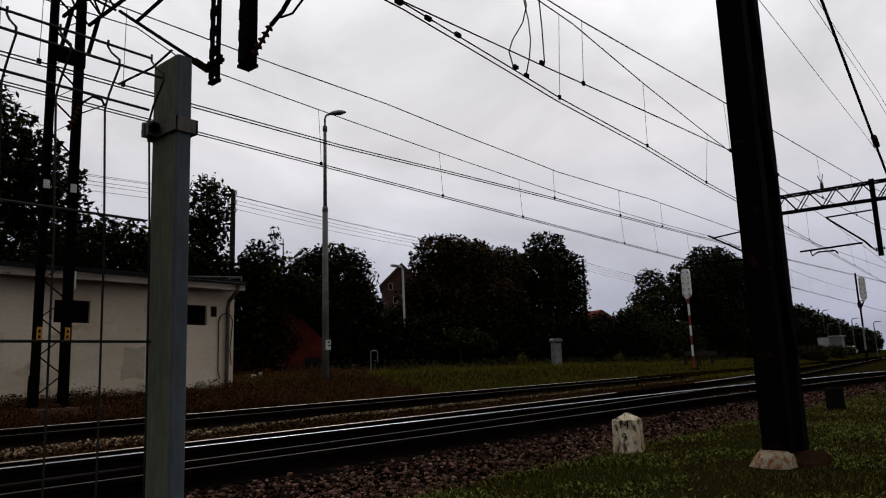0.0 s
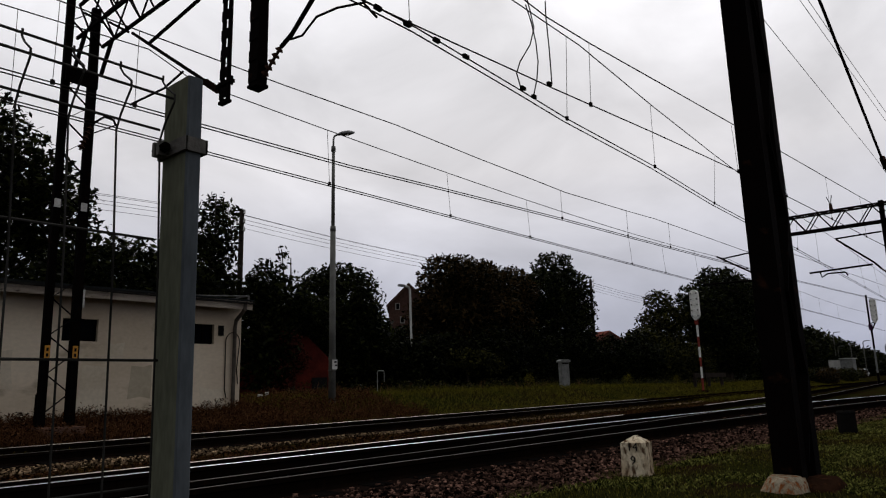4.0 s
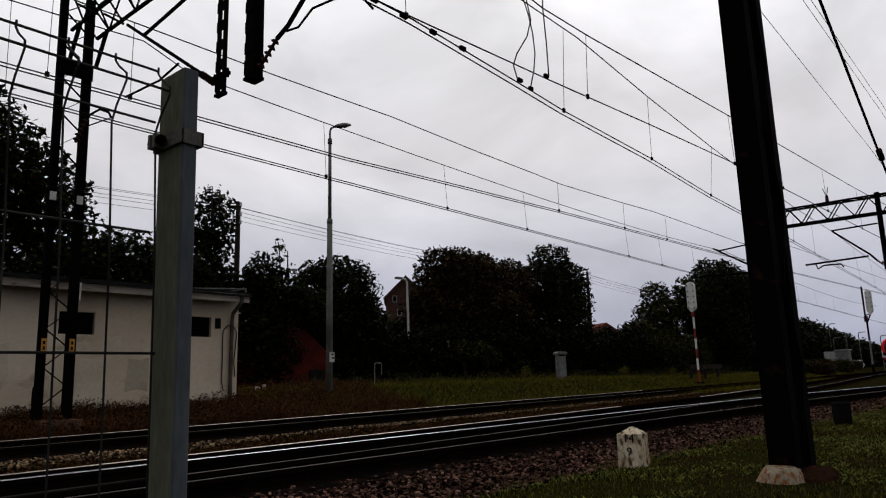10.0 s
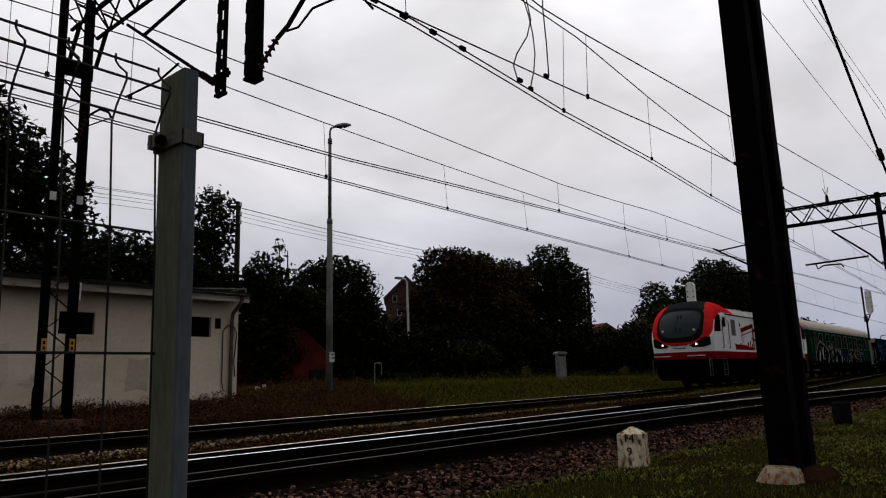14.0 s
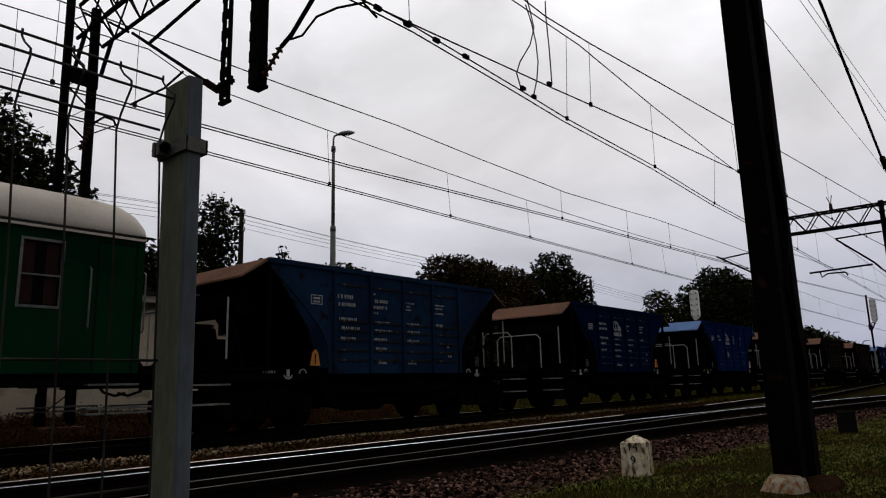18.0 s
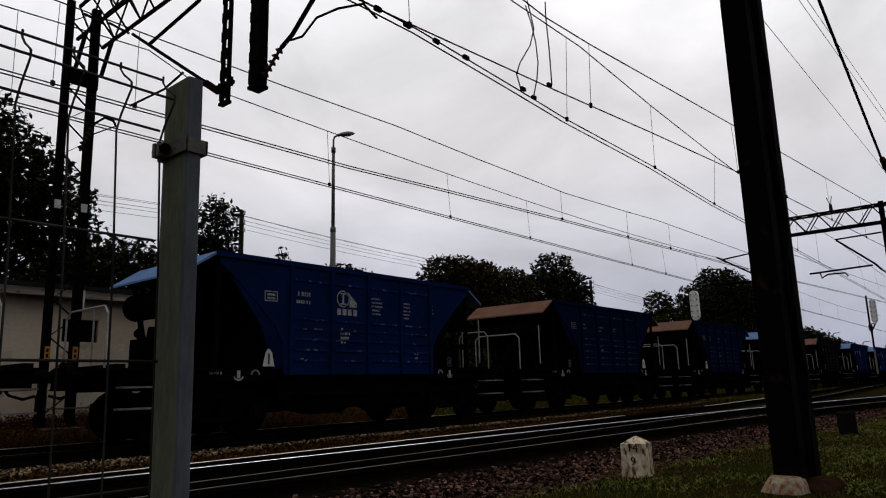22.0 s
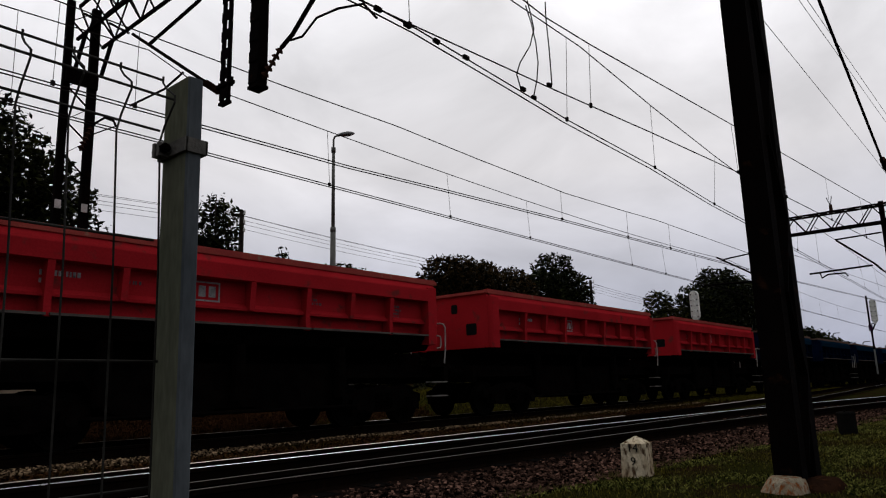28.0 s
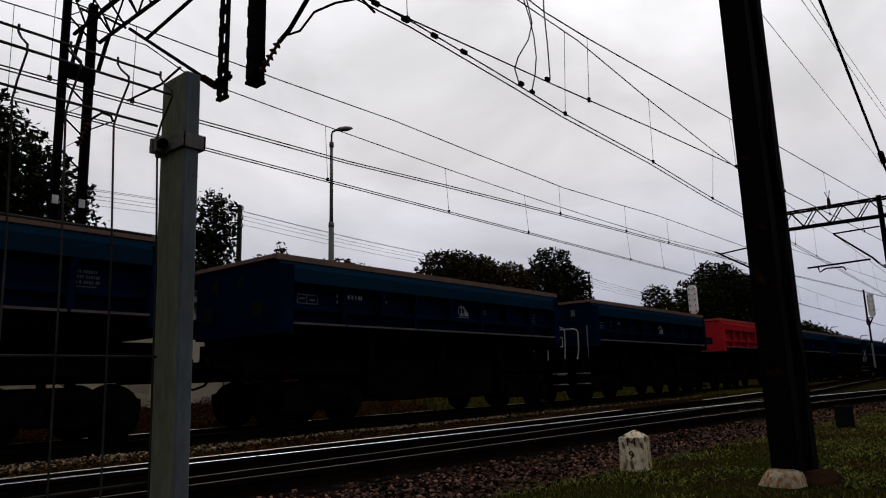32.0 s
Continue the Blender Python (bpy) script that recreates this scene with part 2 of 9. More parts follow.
M_BRICKBASE = mat("old_brick_footing", (0.15, 0.080, 0.055), (0.09, 0.055, 0.042), 5, 0.95, 0, 0.6, 20)
M_ROOFTILE = mat("brown_roof_tile", (0.045, 0.024, 0.016), (0.028, 0.017, 0.012), 3, 0.9, 0, 0.6, 6)
M_ROOFRED = mat("red_roof_tile", (0.15, 0.050, 0.035), (0.10, 0.038, 0.030), 2, 0.9, 0, 0.4)
M_HOUSEWALL = mat("brown_house_wall", (0.085, 0.046, 0.036), (0.055, 0.032, 0.026), 2.5, 0.95, 0, 0.3, 9)
M_CABINET = mat("pale_grey_cabinet", (0.23, 0.235, 0.225), (0.15, 0.152, 0.145), 4, 0.7, 0, 0.15, c3=(0.09, 0.085, 0.075), amount=0.4)
M_POLEWOOD = mat("tarred_wooden_pole", (0.040, 0.032, 0.026), (0.026, 0.021, 0.018), 2, 0.9, 0, 0.4, stretch=(3, 3, 0.3))
M_BARK = mat("dark_bark", (0.050, 0.038, 0.028), (0.032, 0.025, 0.020), 4, 0.95, 0, 0.8, 20, stretch=(2, 2, 0.5))
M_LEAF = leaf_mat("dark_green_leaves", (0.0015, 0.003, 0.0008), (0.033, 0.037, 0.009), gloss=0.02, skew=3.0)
M_LEAF_OLIVE = leaf_mat("olive_leaves", (0.002, 0.0035, 0.0008), (0.060, 0.056, 0.012), gloss=0.02, skew=2.3)
M_LEAF_RUST = leaf_mat("browning_leaves", (0.002, 0.003, 0.0008), (0.075, 0.045, 0.016), gloss=0.02, skew=2.4)
# shade inside the bank bushes is put into this darker leaf colour
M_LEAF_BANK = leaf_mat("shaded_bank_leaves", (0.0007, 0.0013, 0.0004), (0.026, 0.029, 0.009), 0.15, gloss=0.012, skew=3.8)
M_LEAF_RED = leaf_mat("reddish_leaves", (0.010, 0.004, 0.003), (0.105, 0.028, 0.020))
M_BLACKBOX = mat("black_tarred_metal", (0.006, 0.006, 0.006), (0.010, 0.009, 0.008), 4, 0.8, 0.0, 0.3)
# ---------------------------------------------------------------- building helpers


def box(bm, lo, hi, rot=None, at=(0, 0, 0)):
    vs = [bm.verts.new((x, y, z)) for x in (lo[0], hi[0]) for y in (lo[1], hi[1]) for z in (lo[2], hi[2])]
    for f in ((0, 1, 3, 2), (4, 6, 7, 5), (0, 4, 5, 1), (2, 3, 7, 6), (0, 2, 6, 4), (1, 5, 7, 3)):
        bm.faces.new([vs[i] for i in f])
    if rot:
        for v in vs:
            v.co = rot @ v.co + Vector(at)
    return vs


def beam(bm, a, b, w, h, up=(0, 0, 1)):
    """A bar of section w x h from a to b."""
    a, b = Vector(a), Vector(b)
    d = (b - a).normalized()
    up = Vector(up)
    if abs(d.dot(up)) > 0.98:
        up = Vector((1, 0, 0))
    s = d.cross(up).normalized()
    u = s.cross(d)
    vs = []
    for p in (a, b):
        for i, j in ((-1, -1), (1, -1), (1, 1), (-1, 1)):
            vs.append(bm.verts.new(p + s * (i * w / 2) + u * (j * h / 2)))
    bm.faces.new(vs[3::-1])
    bm.faces.new(vs[4:])
    for i in range(4):
        k = (i + 1) % 4
        bm.faces.new((vs[i], vs[k], vs[4 + k], vs[4 + i]))
    return vs


def cyl(bm, a, b, r0, r1=None, n=10, caps=True):
    a, b = Vector(a), Vector(b)
    r1 = r0 if r1 is None else r1
    d = (b - a).normalized()
    s = d.orthogonal().normalized()
    u = d.cross(s)
    rings = []
    for p, r in ((a, r0), (b, r1)):
        rings.append([bm.verts.new(p + (s * math.cos(k * math.tau / n) + u * math.sin(k * math.tau / n)) * r) for k in range(n)])
    for k in range(n):
        j = (k + 1) % n
        bm.faces.new((rings[0][k], rings[0][j], rings[1][j], rings[1][k]))
    if caps:
        bm.faces.new(rings[0][::-1])
        bm.faces.new(rings[1])
    return rings


def tube(bm, pts, r, n=6):
    """A round bar along a line of points."""
    pts = [Vector(p) for p in pts]
    ring0 = None
    side = None
    for i, p in enumerate(pts):
        d = (pts[min(i + 1, len(pts) - 1)] - pts[max(i - 1, 0)]).normalized()
        if side is None:
            side = d.orthogonal().normalized()
        side = (side - d * side.dot(d)).normalized()
        u = d.cross(side)
        ring = [bm.verts.new(p + (side * math.cos(k * math.tau / n) + u * math.sin(k * math.tau / n)) * r) for k in range(n)]
        if ring0:
            for k in range(n):
                j = (k + 1) % n
                bm.faces.new((ring0[k], ring0[j], ring[j], ring[k]))
        else:
            bm.faces.new(ring[::-1])
        ring0 = ring
    bm.faces.new(ring0)


def prism(bm, outline, lo, hi, axis="y"):
    """A flat outline (two coordinates a point) pushed from lo to hi along an axis."""
    def at(p, h):
        return {"x": (h, p[0], p[1]), "y": (p[0], h, p[1]), "z": (p[0], p[1], h)}[axis]
    a = [bm.verts.new(at(p, lo)) for p in outline]
    b = [bm.verts.new(at(p, hi)) for p in outline]
    n = len(outline)
    bm.faces.new(a)
    bm.faces.new(b[::-1])
    for i in range(n):
        j = (i + 1) % n
        bm.faces.new((a[j], a[i], b[i], b[j]))
    return a, b


def skin(bm, rings, closed=True, ends=True):
    """Faces between rings of points."""
    vr = [[bm.verts.new(p) for p in r] for r in rings]
    n = len(vr[0])
    for a, b in zip(vr, vr[1:]):
        for k in range(n if closed else n - 1):
            j = (k + 1) % n
            bm.faces.new((a[k], a[j], b[j], b[k]))
    if ends:
        bm.faces.new(vr[0][::-1])
        bm.faces.new(vr[-1])
    return vr


def mesh_of(name, bm, material, bevel=0.0, smooth=False):
    if bevel:
        bmesh.ops.bevel(bm, geom=[e for e in bm.edges if len(e.link_faces) == 2 and e.calc_face_angle(0) > 0.5], offset=bevel, segments=1, affect="EDGES", clamp_overlap=True)
    bmesh.ops.recalc_face_normals(bm, faces=bm.faces)
    me = bpy.data.meshes.new(name)
    bm.to_mesh(me)
    bm.free()
    me.materials.append(material)
    if smooth:
        for p in me.polygons:
            p.use_smooth = True
    return me


def part(name, bm, material, parent=None, label="", bevel=0.0, smooth=False):
    ob = new(name, mesh_of(name, bm, material, bevel, smooth))
    if parent is not None:
        ob.parent = parent
    if label:
        ob["label"] = label
    return ob


def again(ob, m, parent=None):
    """Another piece on the same mesh."""
    o = new(ob.name.split(".")[0], ob.data)
    o.parent = parent if parent is not None else ob.parent
    o.matrix_local = m
    if "label" in ob:
        o["label"] = ob["label"]
    return o


def thing(name, label, category, m=None, group="", kind=""):
    ob = new(name)
    ob.empty_display_size = 0.2
    if m is not None:
        ob.matrix_basis = m
    return tagged(ob, label, category, group, kind)


def soup(name, verts, faces, material, label="", category="", kind=""):
    me = bpy.data.meshes.new(name)
    me.from_pydata(verts, [], faces)
    me.materials.append(material)
    ob = new(name, me)
    return tagged(ob, label, category, "", kind)


def words(body, size, m, material, parent, name="lettering", label="", extrude=0.002):
    """Flat letters in the built-in font, turned into a mesh."""
    cu = bpy.data.curves.new(name, "FONT")
    cu.body, cu.size, cu.extrude, cu.resolution_u = body, size, extrude, 2
    cu.align_x, cu.align_y = "CENTER", "CENTER"
    tmp = new(name + "_tmp", cu)
    dg = bpy.context.evaluated_depsgraph_get()
    me = bpy.data.meshes.new_from_object(tmp.evaluated_get(dg))
    bpy.data.objects.remove(tmp)
    me.materials.clear()
    me.materials.append(material)
    ob = new(name, me)
    ob.parent = parent
    ob.matrix_local = m
    if label:
        ob["label"] = label
    return ob


FACING = Matrix.Rotation(radians(90), 4, "X")     # letters that stand up and face -y
# ---------------------------------------------------------------- ground and tracks
TURN = radians(4.079)          # the near track runs at this angle to the far one
TC, TS = math.cos(TURN), math.sin(TURN)
TRACK_Y = 12.51                # centre line of the far track
FAR_Z = -0.11                  # its rail heads lie a little lower than the near ones


def near_xy(x, y):
    """From the near track's own plan to the world."""
    return TC * x + TS * y, -TS * x + TC * y


def near_own(x, y):
    return TC * x - TS * y, TS * x + TC * y


def bend(x):
    """The near track swings slightly towards the path further on."""
    return -0.003 * (x - 10) ** 2 if 10 < x < 60 else (0.0 if x <= 10 else -7.5 - 0.3 * (x - 60))


def fork(x):
    """How far the branch has parted from the near track."""
    return 0.36 + 0.025 * x + 0.0022 * x * x if x < 28 else 2.785 + 0.148 * (x - 28)


def smooth(a, b, x):
    t = min(1.0, max(0.0, (x - a) / (b - a)))
    return t * t * (3 - 2 * t)


def ground_z(x, y):
    yn = near_own(x, y)[1]
    z = -0.05 + 0.02 * noise.noise((x * 0.5, y * 0.5, 0.0))
    z += (-0.22 + 0.05) * smooth(3.0, 4.1, yn)
    z -= 0.13 * smooth(10.2, 10.9, y) * (1.0 - smooth(13.9, 14.5, y))
    z += 0.09 * smooth(13.9, 15.0, y)
    z += (0.34 + 0.24 * smooth(8, 16, x)) * smooth(14.6, 17.6, y) * (1.0 - 0.45 * smooth(24, 60, x))
    if y > 14.6:
        z += 0.05 * noise.noise((x * 0.3, y * 0.3, 5.0))
    return z


def build_ground():
    xs = sorted(set([-3000, -1200, -500, -200, -90, -45, -25, -15, -10] + [i * 0.75 for i in range(-9, 110)] + [85, 90, 97, 106, 120, 150, 200, 300, 500, 900, 1600, 3000]))
    ys = sorted(set([-3000, -1200, -400, -120, -50, -22, -11, -6, -3] + [i * 0.4 - 1.6 for i in range(0, 72)] + [29, 32, 36, 42, 50, 62, 80, 110, 160, 250, 450, 900, 1700, 3000]))
    verts = [(x, y, ground_z(x, y)) for y in ys for x in xs]
    n = len(xs)
    faces = [(j * n + i, j * n + i + 1, (j + 1) * n + i + 1, (j + 1) * n + i) for j in range(len(ys) - 1) for i in range(n - 1)]
    ob = soup("ground", verts, faces, M_GROUND, "rough grass and bare soil beside a railway", "ground", "structure")
    for p in ob.data.polygons:
        p.use_smooth = True


build_ground()


def build_bed(name, lo, hi, top, mapping, x0, x1, label, shoulder=0.35):
    """A ballast bed with sloping shoulders between two lines across a track."""
    verts, faces = [], []
    prof = [(lo - shoulder, top - 0.16), (lo, top), ((lo + hi) / 2, top + 0.01), (hi, top), (hi + shoulder, top - 0.16)]
    steps = [x0 + (x1 - x0) * (i / 90.0) ** 1.7 for i in range(91)]
    for x in steps:
        for k, (y, z) in enumerate(prof):
            wob = 0.05 * noise.noise((x * 0.8, y * 2.0, 3.0))
            px, py = mapping(x, y)
            verts.append((px, py, z + wob * 0.4))
    n = len(prof)
    for i in range(len(steps) - 1):
        for k in range(n - 1):
            faces.append((i * n + k, (i + 1) * n + k, (i + 1) * n + k + 1, i * n + k + 1))
    return soup(name, verts, faces, M_BALLAST, label, "ballast", "structure")


def same_xy(x, y):
    return x, y


build_bed("ballast_near", 3.75, 8.3, -0.16, lambda x, y: near_xy(x, y + bend(x) * 0.6), -14, 160, "oil-stained brown ballast under the near rails")
build_bed("ballast_far", TRACK_Y - 1.55, TRACK_Y + 1.5, FAR_Z - 0.16, same_xy, -14, 420, "dark brown ballast under the far track")

RAIL_PROFILE = [(-0.035, 0.0), (0.035, 0.0), (0.036, -0.038), (0.010, -0.052), (0.009, -0.125), (0.072, -0.145), (0.072, -0.158), (-0.072, -0.158), (-0.072, -0.145), (-0.009, -0.125), (-0.010, -0.052), (-0.036, -0.038)]


def rail(name, line, head_mat, parent, label, level=0.0, half=0.031, heads_at=None):
    """A rail along a line of (x, y): its body and, on top of it, the running head, worn bright over a width of 2 * half.
    heads_at: stretches of x over which the head is worn (all of it by default)."""
    line = [Vector((x, y, level)) for x, y in line]
    bm = bmesh.new()
    rings, heads = [], []
    for i, p in enumerate(line):
        d = (line[min(i + 1, len(line) - 1)] - line[max(i - 1, 0)]).normalized()
        s = Vector((-d.y, d.x, 0))
        rings.append([p + s * a + Vector((0, 0, b - 0.004)) for a, b in RAIL_PROFILE])
        heads.append([p + s * a + Vector((0, 0, b)) for a, b in ((-half, -0.003), (0.005 - half, 0.0), (half - 0.005, 0.0), (half, -0.003), (half, -0.012), (-half, -0.012))])
    skin(bm, rings)
    body = part(name, bm, M_RAIL, parent, label)
    for x0, x1 in heads_at or [(-1e9, 1e9)]:
        bh = bmesh.new()
        skin(bh, [h for h, p in zip(heads, line) if x0 <= p.x <= x1])
        part("running_surface", bh, head_mat, body)
    return body


def steps_along(x0, x1, n=80, power=1.6):
    return [x0 + (x1 - x0) * (i / n) ** power for i in range(n + 1)]


far_track = thing("railway_track", "far straight track with dull rails and grass between them", "railway track", kind="structure")
for y, m, w in ((TRACK_Y - 0.753, M_RAIL_RUST, 0.018), (TRACK_Y + 0.753, M_RAIL_WARM, 0.031)):
    rail("rail", [(x, y) for x in steps_along(-14, 420)], m, far_track, "rusty steel rail with a dull head", FAR_Z, w, [(-20, 32)])
near_track = thing("railway_track", "near track with worn shiny rails at a turnout", "railway track", kind="structure")
for y, m, w in ((5.31, M_RAIL_RUST, 0.014), (6.80, M_RAIL_SHINE, 0.031)):
    rail("rail", [near_xy(x, y + bend(x)) for x in steps_along(-14, 150, 160)], m, near_track, "steel rail polished by traffic", 0.0, w)
branch_track = thing("railway_track", "branch of a turnout parting from the near track", "railway track", kind="structure")
rail("rail", [near_xy(x, 5.31 + fork(x)) for x in steps_along(-14, 90)], M_RAIL_RUST, branch_track, "rusty steel rail of the turnout", 0.0, 0.013)
rail("rail", [near_xy(x, 6.80 + fork(x)) for x in steps_along(-14, 90, 240)], M_RAIL_WARM, branch_track, "rusty steel rail of the turnout with a worn warm-grey head", 0.0, 0.028, [(-20, 14.3), (19.2, 27)])


def sleepers():
    bm = bmesh.new()
    box(bm, (-0.12, -1.3, -0.16), (0.12, 1.3, 0.0))
    first = None
    for track, count, mapping in ((near_track, 95, lambda x: near_xy(x, 6.05 + bend(x) + 0.5 * min(fork(x), 1.2))), (far_track, 110, lambda x: (x, TRACK_Y))):
        for i in range(count):
            x, y = mapping(-2.5 + i * 0.62)
            m = Matrix.Translation((x, y, (FAR_Z if track is far_track else 0.0) - 0.148 + random.uniform(-0.006, 0.006))) @ Matrix.Rotation((-TURN if track is near_track else 0) + random.uniform(-0.01, 0.01), 4, "Z")
            if first is None:
                first = part("sleeper", bm, M_SLEEPER, track, bevel=0.01)
                first.matrix_local = m
            else:
                again(first, m, track)


def blunt_stone(rng, size):
    """A broken stone: a cube pulled about."""
    pts = []
    for x in (-1, 1):
        for y in (-1, 1):
            for z in (-1, 1):
                pts.append((x * size * rng.uniform(0.35, 1), y * size * rng.uniform(0.35, 1), z * size * rng.uniform(0.3, 0.7)))
    return pts


CUBE = ((0, 1, 3, 2), (4, 6, 7, 5), (0, 4, 5, 1), (2, 3, 7, 6), (0, 2, 6, 4), (1, 5, 7, 3))


def scatter_stones(name, count, place, material, label, lo=0.018, hi=0.045, seed=3):
    rng = random.Random(seed)
    verts, faces = [], []
    for _ in range(count):
        x, y, z = place(rng)
        a = rng.uniform(0, math.tau)
        ca, sa = math.cos(a), math.sin(a)
        tip = rng.uniform(-0.6, 0.6)
        base = len(verts)
        for px, py, pz in blunt_stone(rng, rng.uniform(lo, hi)):
            pz += px * tip
            verts.append((x + px * ca - py * sa, y + px * sa + py * ca, z + pz))
        faces += [tuple(base + i for i in f) for f in CUBE]
    return soup(name, verts, faces, material, label, "ballast stones", "stuff")


def near_shoulder(rng):
    x = rng.uniform(0, 1) ** 1.5 * 34 + 1.0
    y = rng.triangular(3.15, 5.2, 4.1)
    px, py = near_xy(x, y + bend(x))
    z = -0.16 if y > 3.75 else -0.16 - (3.75 - y) * 0.12
    return px, py, max(z, ground_z(px, py)) + rng.uniform(-0.01, 0.02)


def between_tracks(rng):
    x = rng.uniform(0, 1) ** 1.7 * 26 + 1.5
    y = rng.triangular(9.4 + 0.4 * smooth(4.5, 8.0, x), 10.15, 9.95)
    edge = near_xy(near_own(x, y)[0], 7.3 + fork(near_own(x, y)[0]))[1]
    y = max(y, edge + rng.uniform(0, 0.4))
    return x, y, ground_z(x, y) + 0.02 + 0.03 * smooth(9.4, 9.8, y) + rng.uniform(-0.015, 0.015)


def worn_strip(rng):
    x = rng.uniform(0, 1) ** 1.3 * 26 + 1.5
    y = rng.triangular(8.45, 10.0, 9.1)
    edge = near_xy(near_own(x, y)[0], 7.3 + fork(near_own(x, y)[0]))[1]
    y = max(y, edge + rng.uniform(0, 0.4))
    return x, y, ground_z(x, y) + 0.02 + rng.uniform(-0.015, 0.01)


def strip_weeds(rng):
    x, y, z = worn_strip(rng)
    return x, y, z - 0.03, 0.3 + max(0.0, 1.2 * noise.noise((x * 0.9, y * 2.0, 8.0)) + 0.5)


def between_rails(rng):
    x = rng.uniform(0, 1) ** 1.5 * 34 + 0.5
    px, py = near_xy(x, rng.uniform(5.4, 8.2) + bend(x))
    return px, py, -0.165 + rng.uniform(-0.01, 0.015)


def build_ballast_stones():
    scatter_stones("ballast_stones", 30000, near_shoulder, M_STONE_DARK, "broken brown ballast stones beside the near rails", 0.009, 0.025, seed=5)
    scatter_stones("ballast_stones", 14000, worn_strip, M_STONE_MID, "brown dirty stones between the two tracks", 0.010, 0.024, seed=8)
    scatter_stones("ballast_stones", 9000, between_tracks, M_STONE_PALE, "pale broken stones between the two tracks", 0.008, 0.025, seed=6)
    scatter_stones("ballast_stones", 4500, between_rails, M_STONE_DARK, "dark oily stones between the rails", seed=7)


# ---------------------------------------------------------------- grass and weeds

def grass(name, count, place, height, width, material, label, seed, lean=0.35, bladed=1):
    rng = random.Random(seed)
    verts, faces = [], []
    for _ in range(count):
        x, y, z, k = place(rng)
        h = height * k * rng.uniform(0.45, 1.25)
        a = rng.uniform(0, math.tau)
        w = width * rng.uniform(0.6, 1.4)
        lx, ly = rng.gauss(0, lean) * h, rng.gauss(0, lean) * h
        ca, sa = math.cos(a) * w, math.sin(a) * w
        b = len(verts)
        verts += [(x - ca, y - sa, z - 0.02), (x + ca, y + sa, z - 0.02), (x + lx * 0.4 + ca * 0.6, y + ly * 0.4 + sa * 0.6, z + h * 0.6), (x + lx * 0.4 - ca * 0.6, y + ly * 0.4 - sa * 0.6, z + h * 0.6), (x + lx, y + ly, z + h)]
        faces += [(b, b + 1, b + 2, b + 3), (b + 3, b + 2, b + 4)]
    return soup(name, verts, faces, material, label, "grass", "stuff")


def lawn_edge(x, y):
    """How far inside the ragged edge of the lawn a place lies, across the near track."""
    return 3.40 + 0.42 * noise.noise((x * 0.7, y * 0.7, 9.0)) + 0.20 * noise.noise((x * 2.6, y * 2.6, 3.0)) - near_own(x, y)[1]


def near_lawn(rng, clumps=False):
    while True:
        x = rng.uniform(0, 1) ** 1.35 * 26 + 0.8
        y = rng.uniform(-1.2, 3.7)
        if lawn_edge(x, y) < 0 or (1.24 < y < 1.66 and 5.15 < x < 6.3):
            continue
        n = noise.noise((x * 1.1, y * 1.1, 2.0)) + 0.5 * noise.noise((x * 3.1, y * 3.1, 6.0))
        if rng.random() < (0.15 + 1.1 * n if clumps else 0.62 - 0.75 * n):
            return x, y, ground_z(x, y), 0.55 + 0.7 * max(0.0, noise.noise((x * 0.9, y * 0.9, 2.0)) + 0.35)


def edge_tufts(rng):
    """Single tufts that have crept out among the stones."""
    while True:
        x = rng.uniform(0, 1) ** 1.35 * 20 + 0.8
        y = rng.uniform(0.5, 4.2)
        d = lawn_edge(x, y)
        if -0.55 < d < 0.15 and noise.noise((x * 2.2, y * 2.2, 14.0)) > 0.18:
            return x, y, max(ground_z(x, y), -0.20), 0.6 + 0.8 * rng.random()


def far_bank(rng):
    x = rng.uniform(0, 1) ** 1.2 * 80 + 12
    y = 14.25 + rng.uniform(0, 1) ** 1.3 * 8
    return x, y, ground_z(x, y), (0.55 + 0.8 * max(0.0, noise.noise((x * 0.5, y * 0.5, 1.0)) + 0.3)) * (0.6 + 0.6 * smooth(14.3, 17, y))


def bank_stalks(rng):
    while True:
        x = rng.uniform(0, 1) ** 1.2 * 50 + 13
        y = rng.uniform(17.5, 21.5)
        if noise.noise((x * 0.35, y * 0.35, 7.0)) > 0.05:
            return x, y, ground_z(x, y), 1.0


def house_weeds(rng):
    x = rng.uniform(2.5, 16.5)
    y = 14.3 + rng.uniform(0, 1) * (2.6 if x < 11.4 else 5.0)
    return x, y, ground_z(x, y), 0.40 + 1.0 * max(0.0, noise.noise((x * 0.9, y * 0.9, 4.0)) + 0.35) + 0.35 * max(0.0, noise.noise((x * 3.0, y * 3.0, 11.0)))


def track_weeds(rng):
    x = rng.uniform(14, 60)
    y = rng.uniform(TRACK_Y - 2.2, TRACK_Y + 1.6) if x > 30 else rng.uniform(9.4, 10.6)
    return x, y, -0.20, 0.5 + rng.random() * 0.5


def leafy_weeds(name, count, place, reach, size, material, label, seed):
    """Tangled low weeds: small leaf tufts on short invisible stems, thicker low down."""
    rng = random.Random(seed)
    verts, faces = [], []
    for _ in range(count):
        x, y, z, k = place(rng)
        h = reach * k
        leaf_clumps(verts, faces, rng, (x, y, z + 0.4 * h), (0.5 * h, 0.5 * h, 0.55 * h), 7, size, 0.2)
    return soup(name, verts, faces, material, label, "weeds", "stuff")


def bank_foot(rng):
    while True:
        x, y = rng.uniform(14, 62), rng.uniform(18.2, 21.4)
        if noise.noise((x * 0.5, y * 0.5, 17.0)) > -0.05:
            return x, y, ground_z(x, y), 0.5 + rng.random()


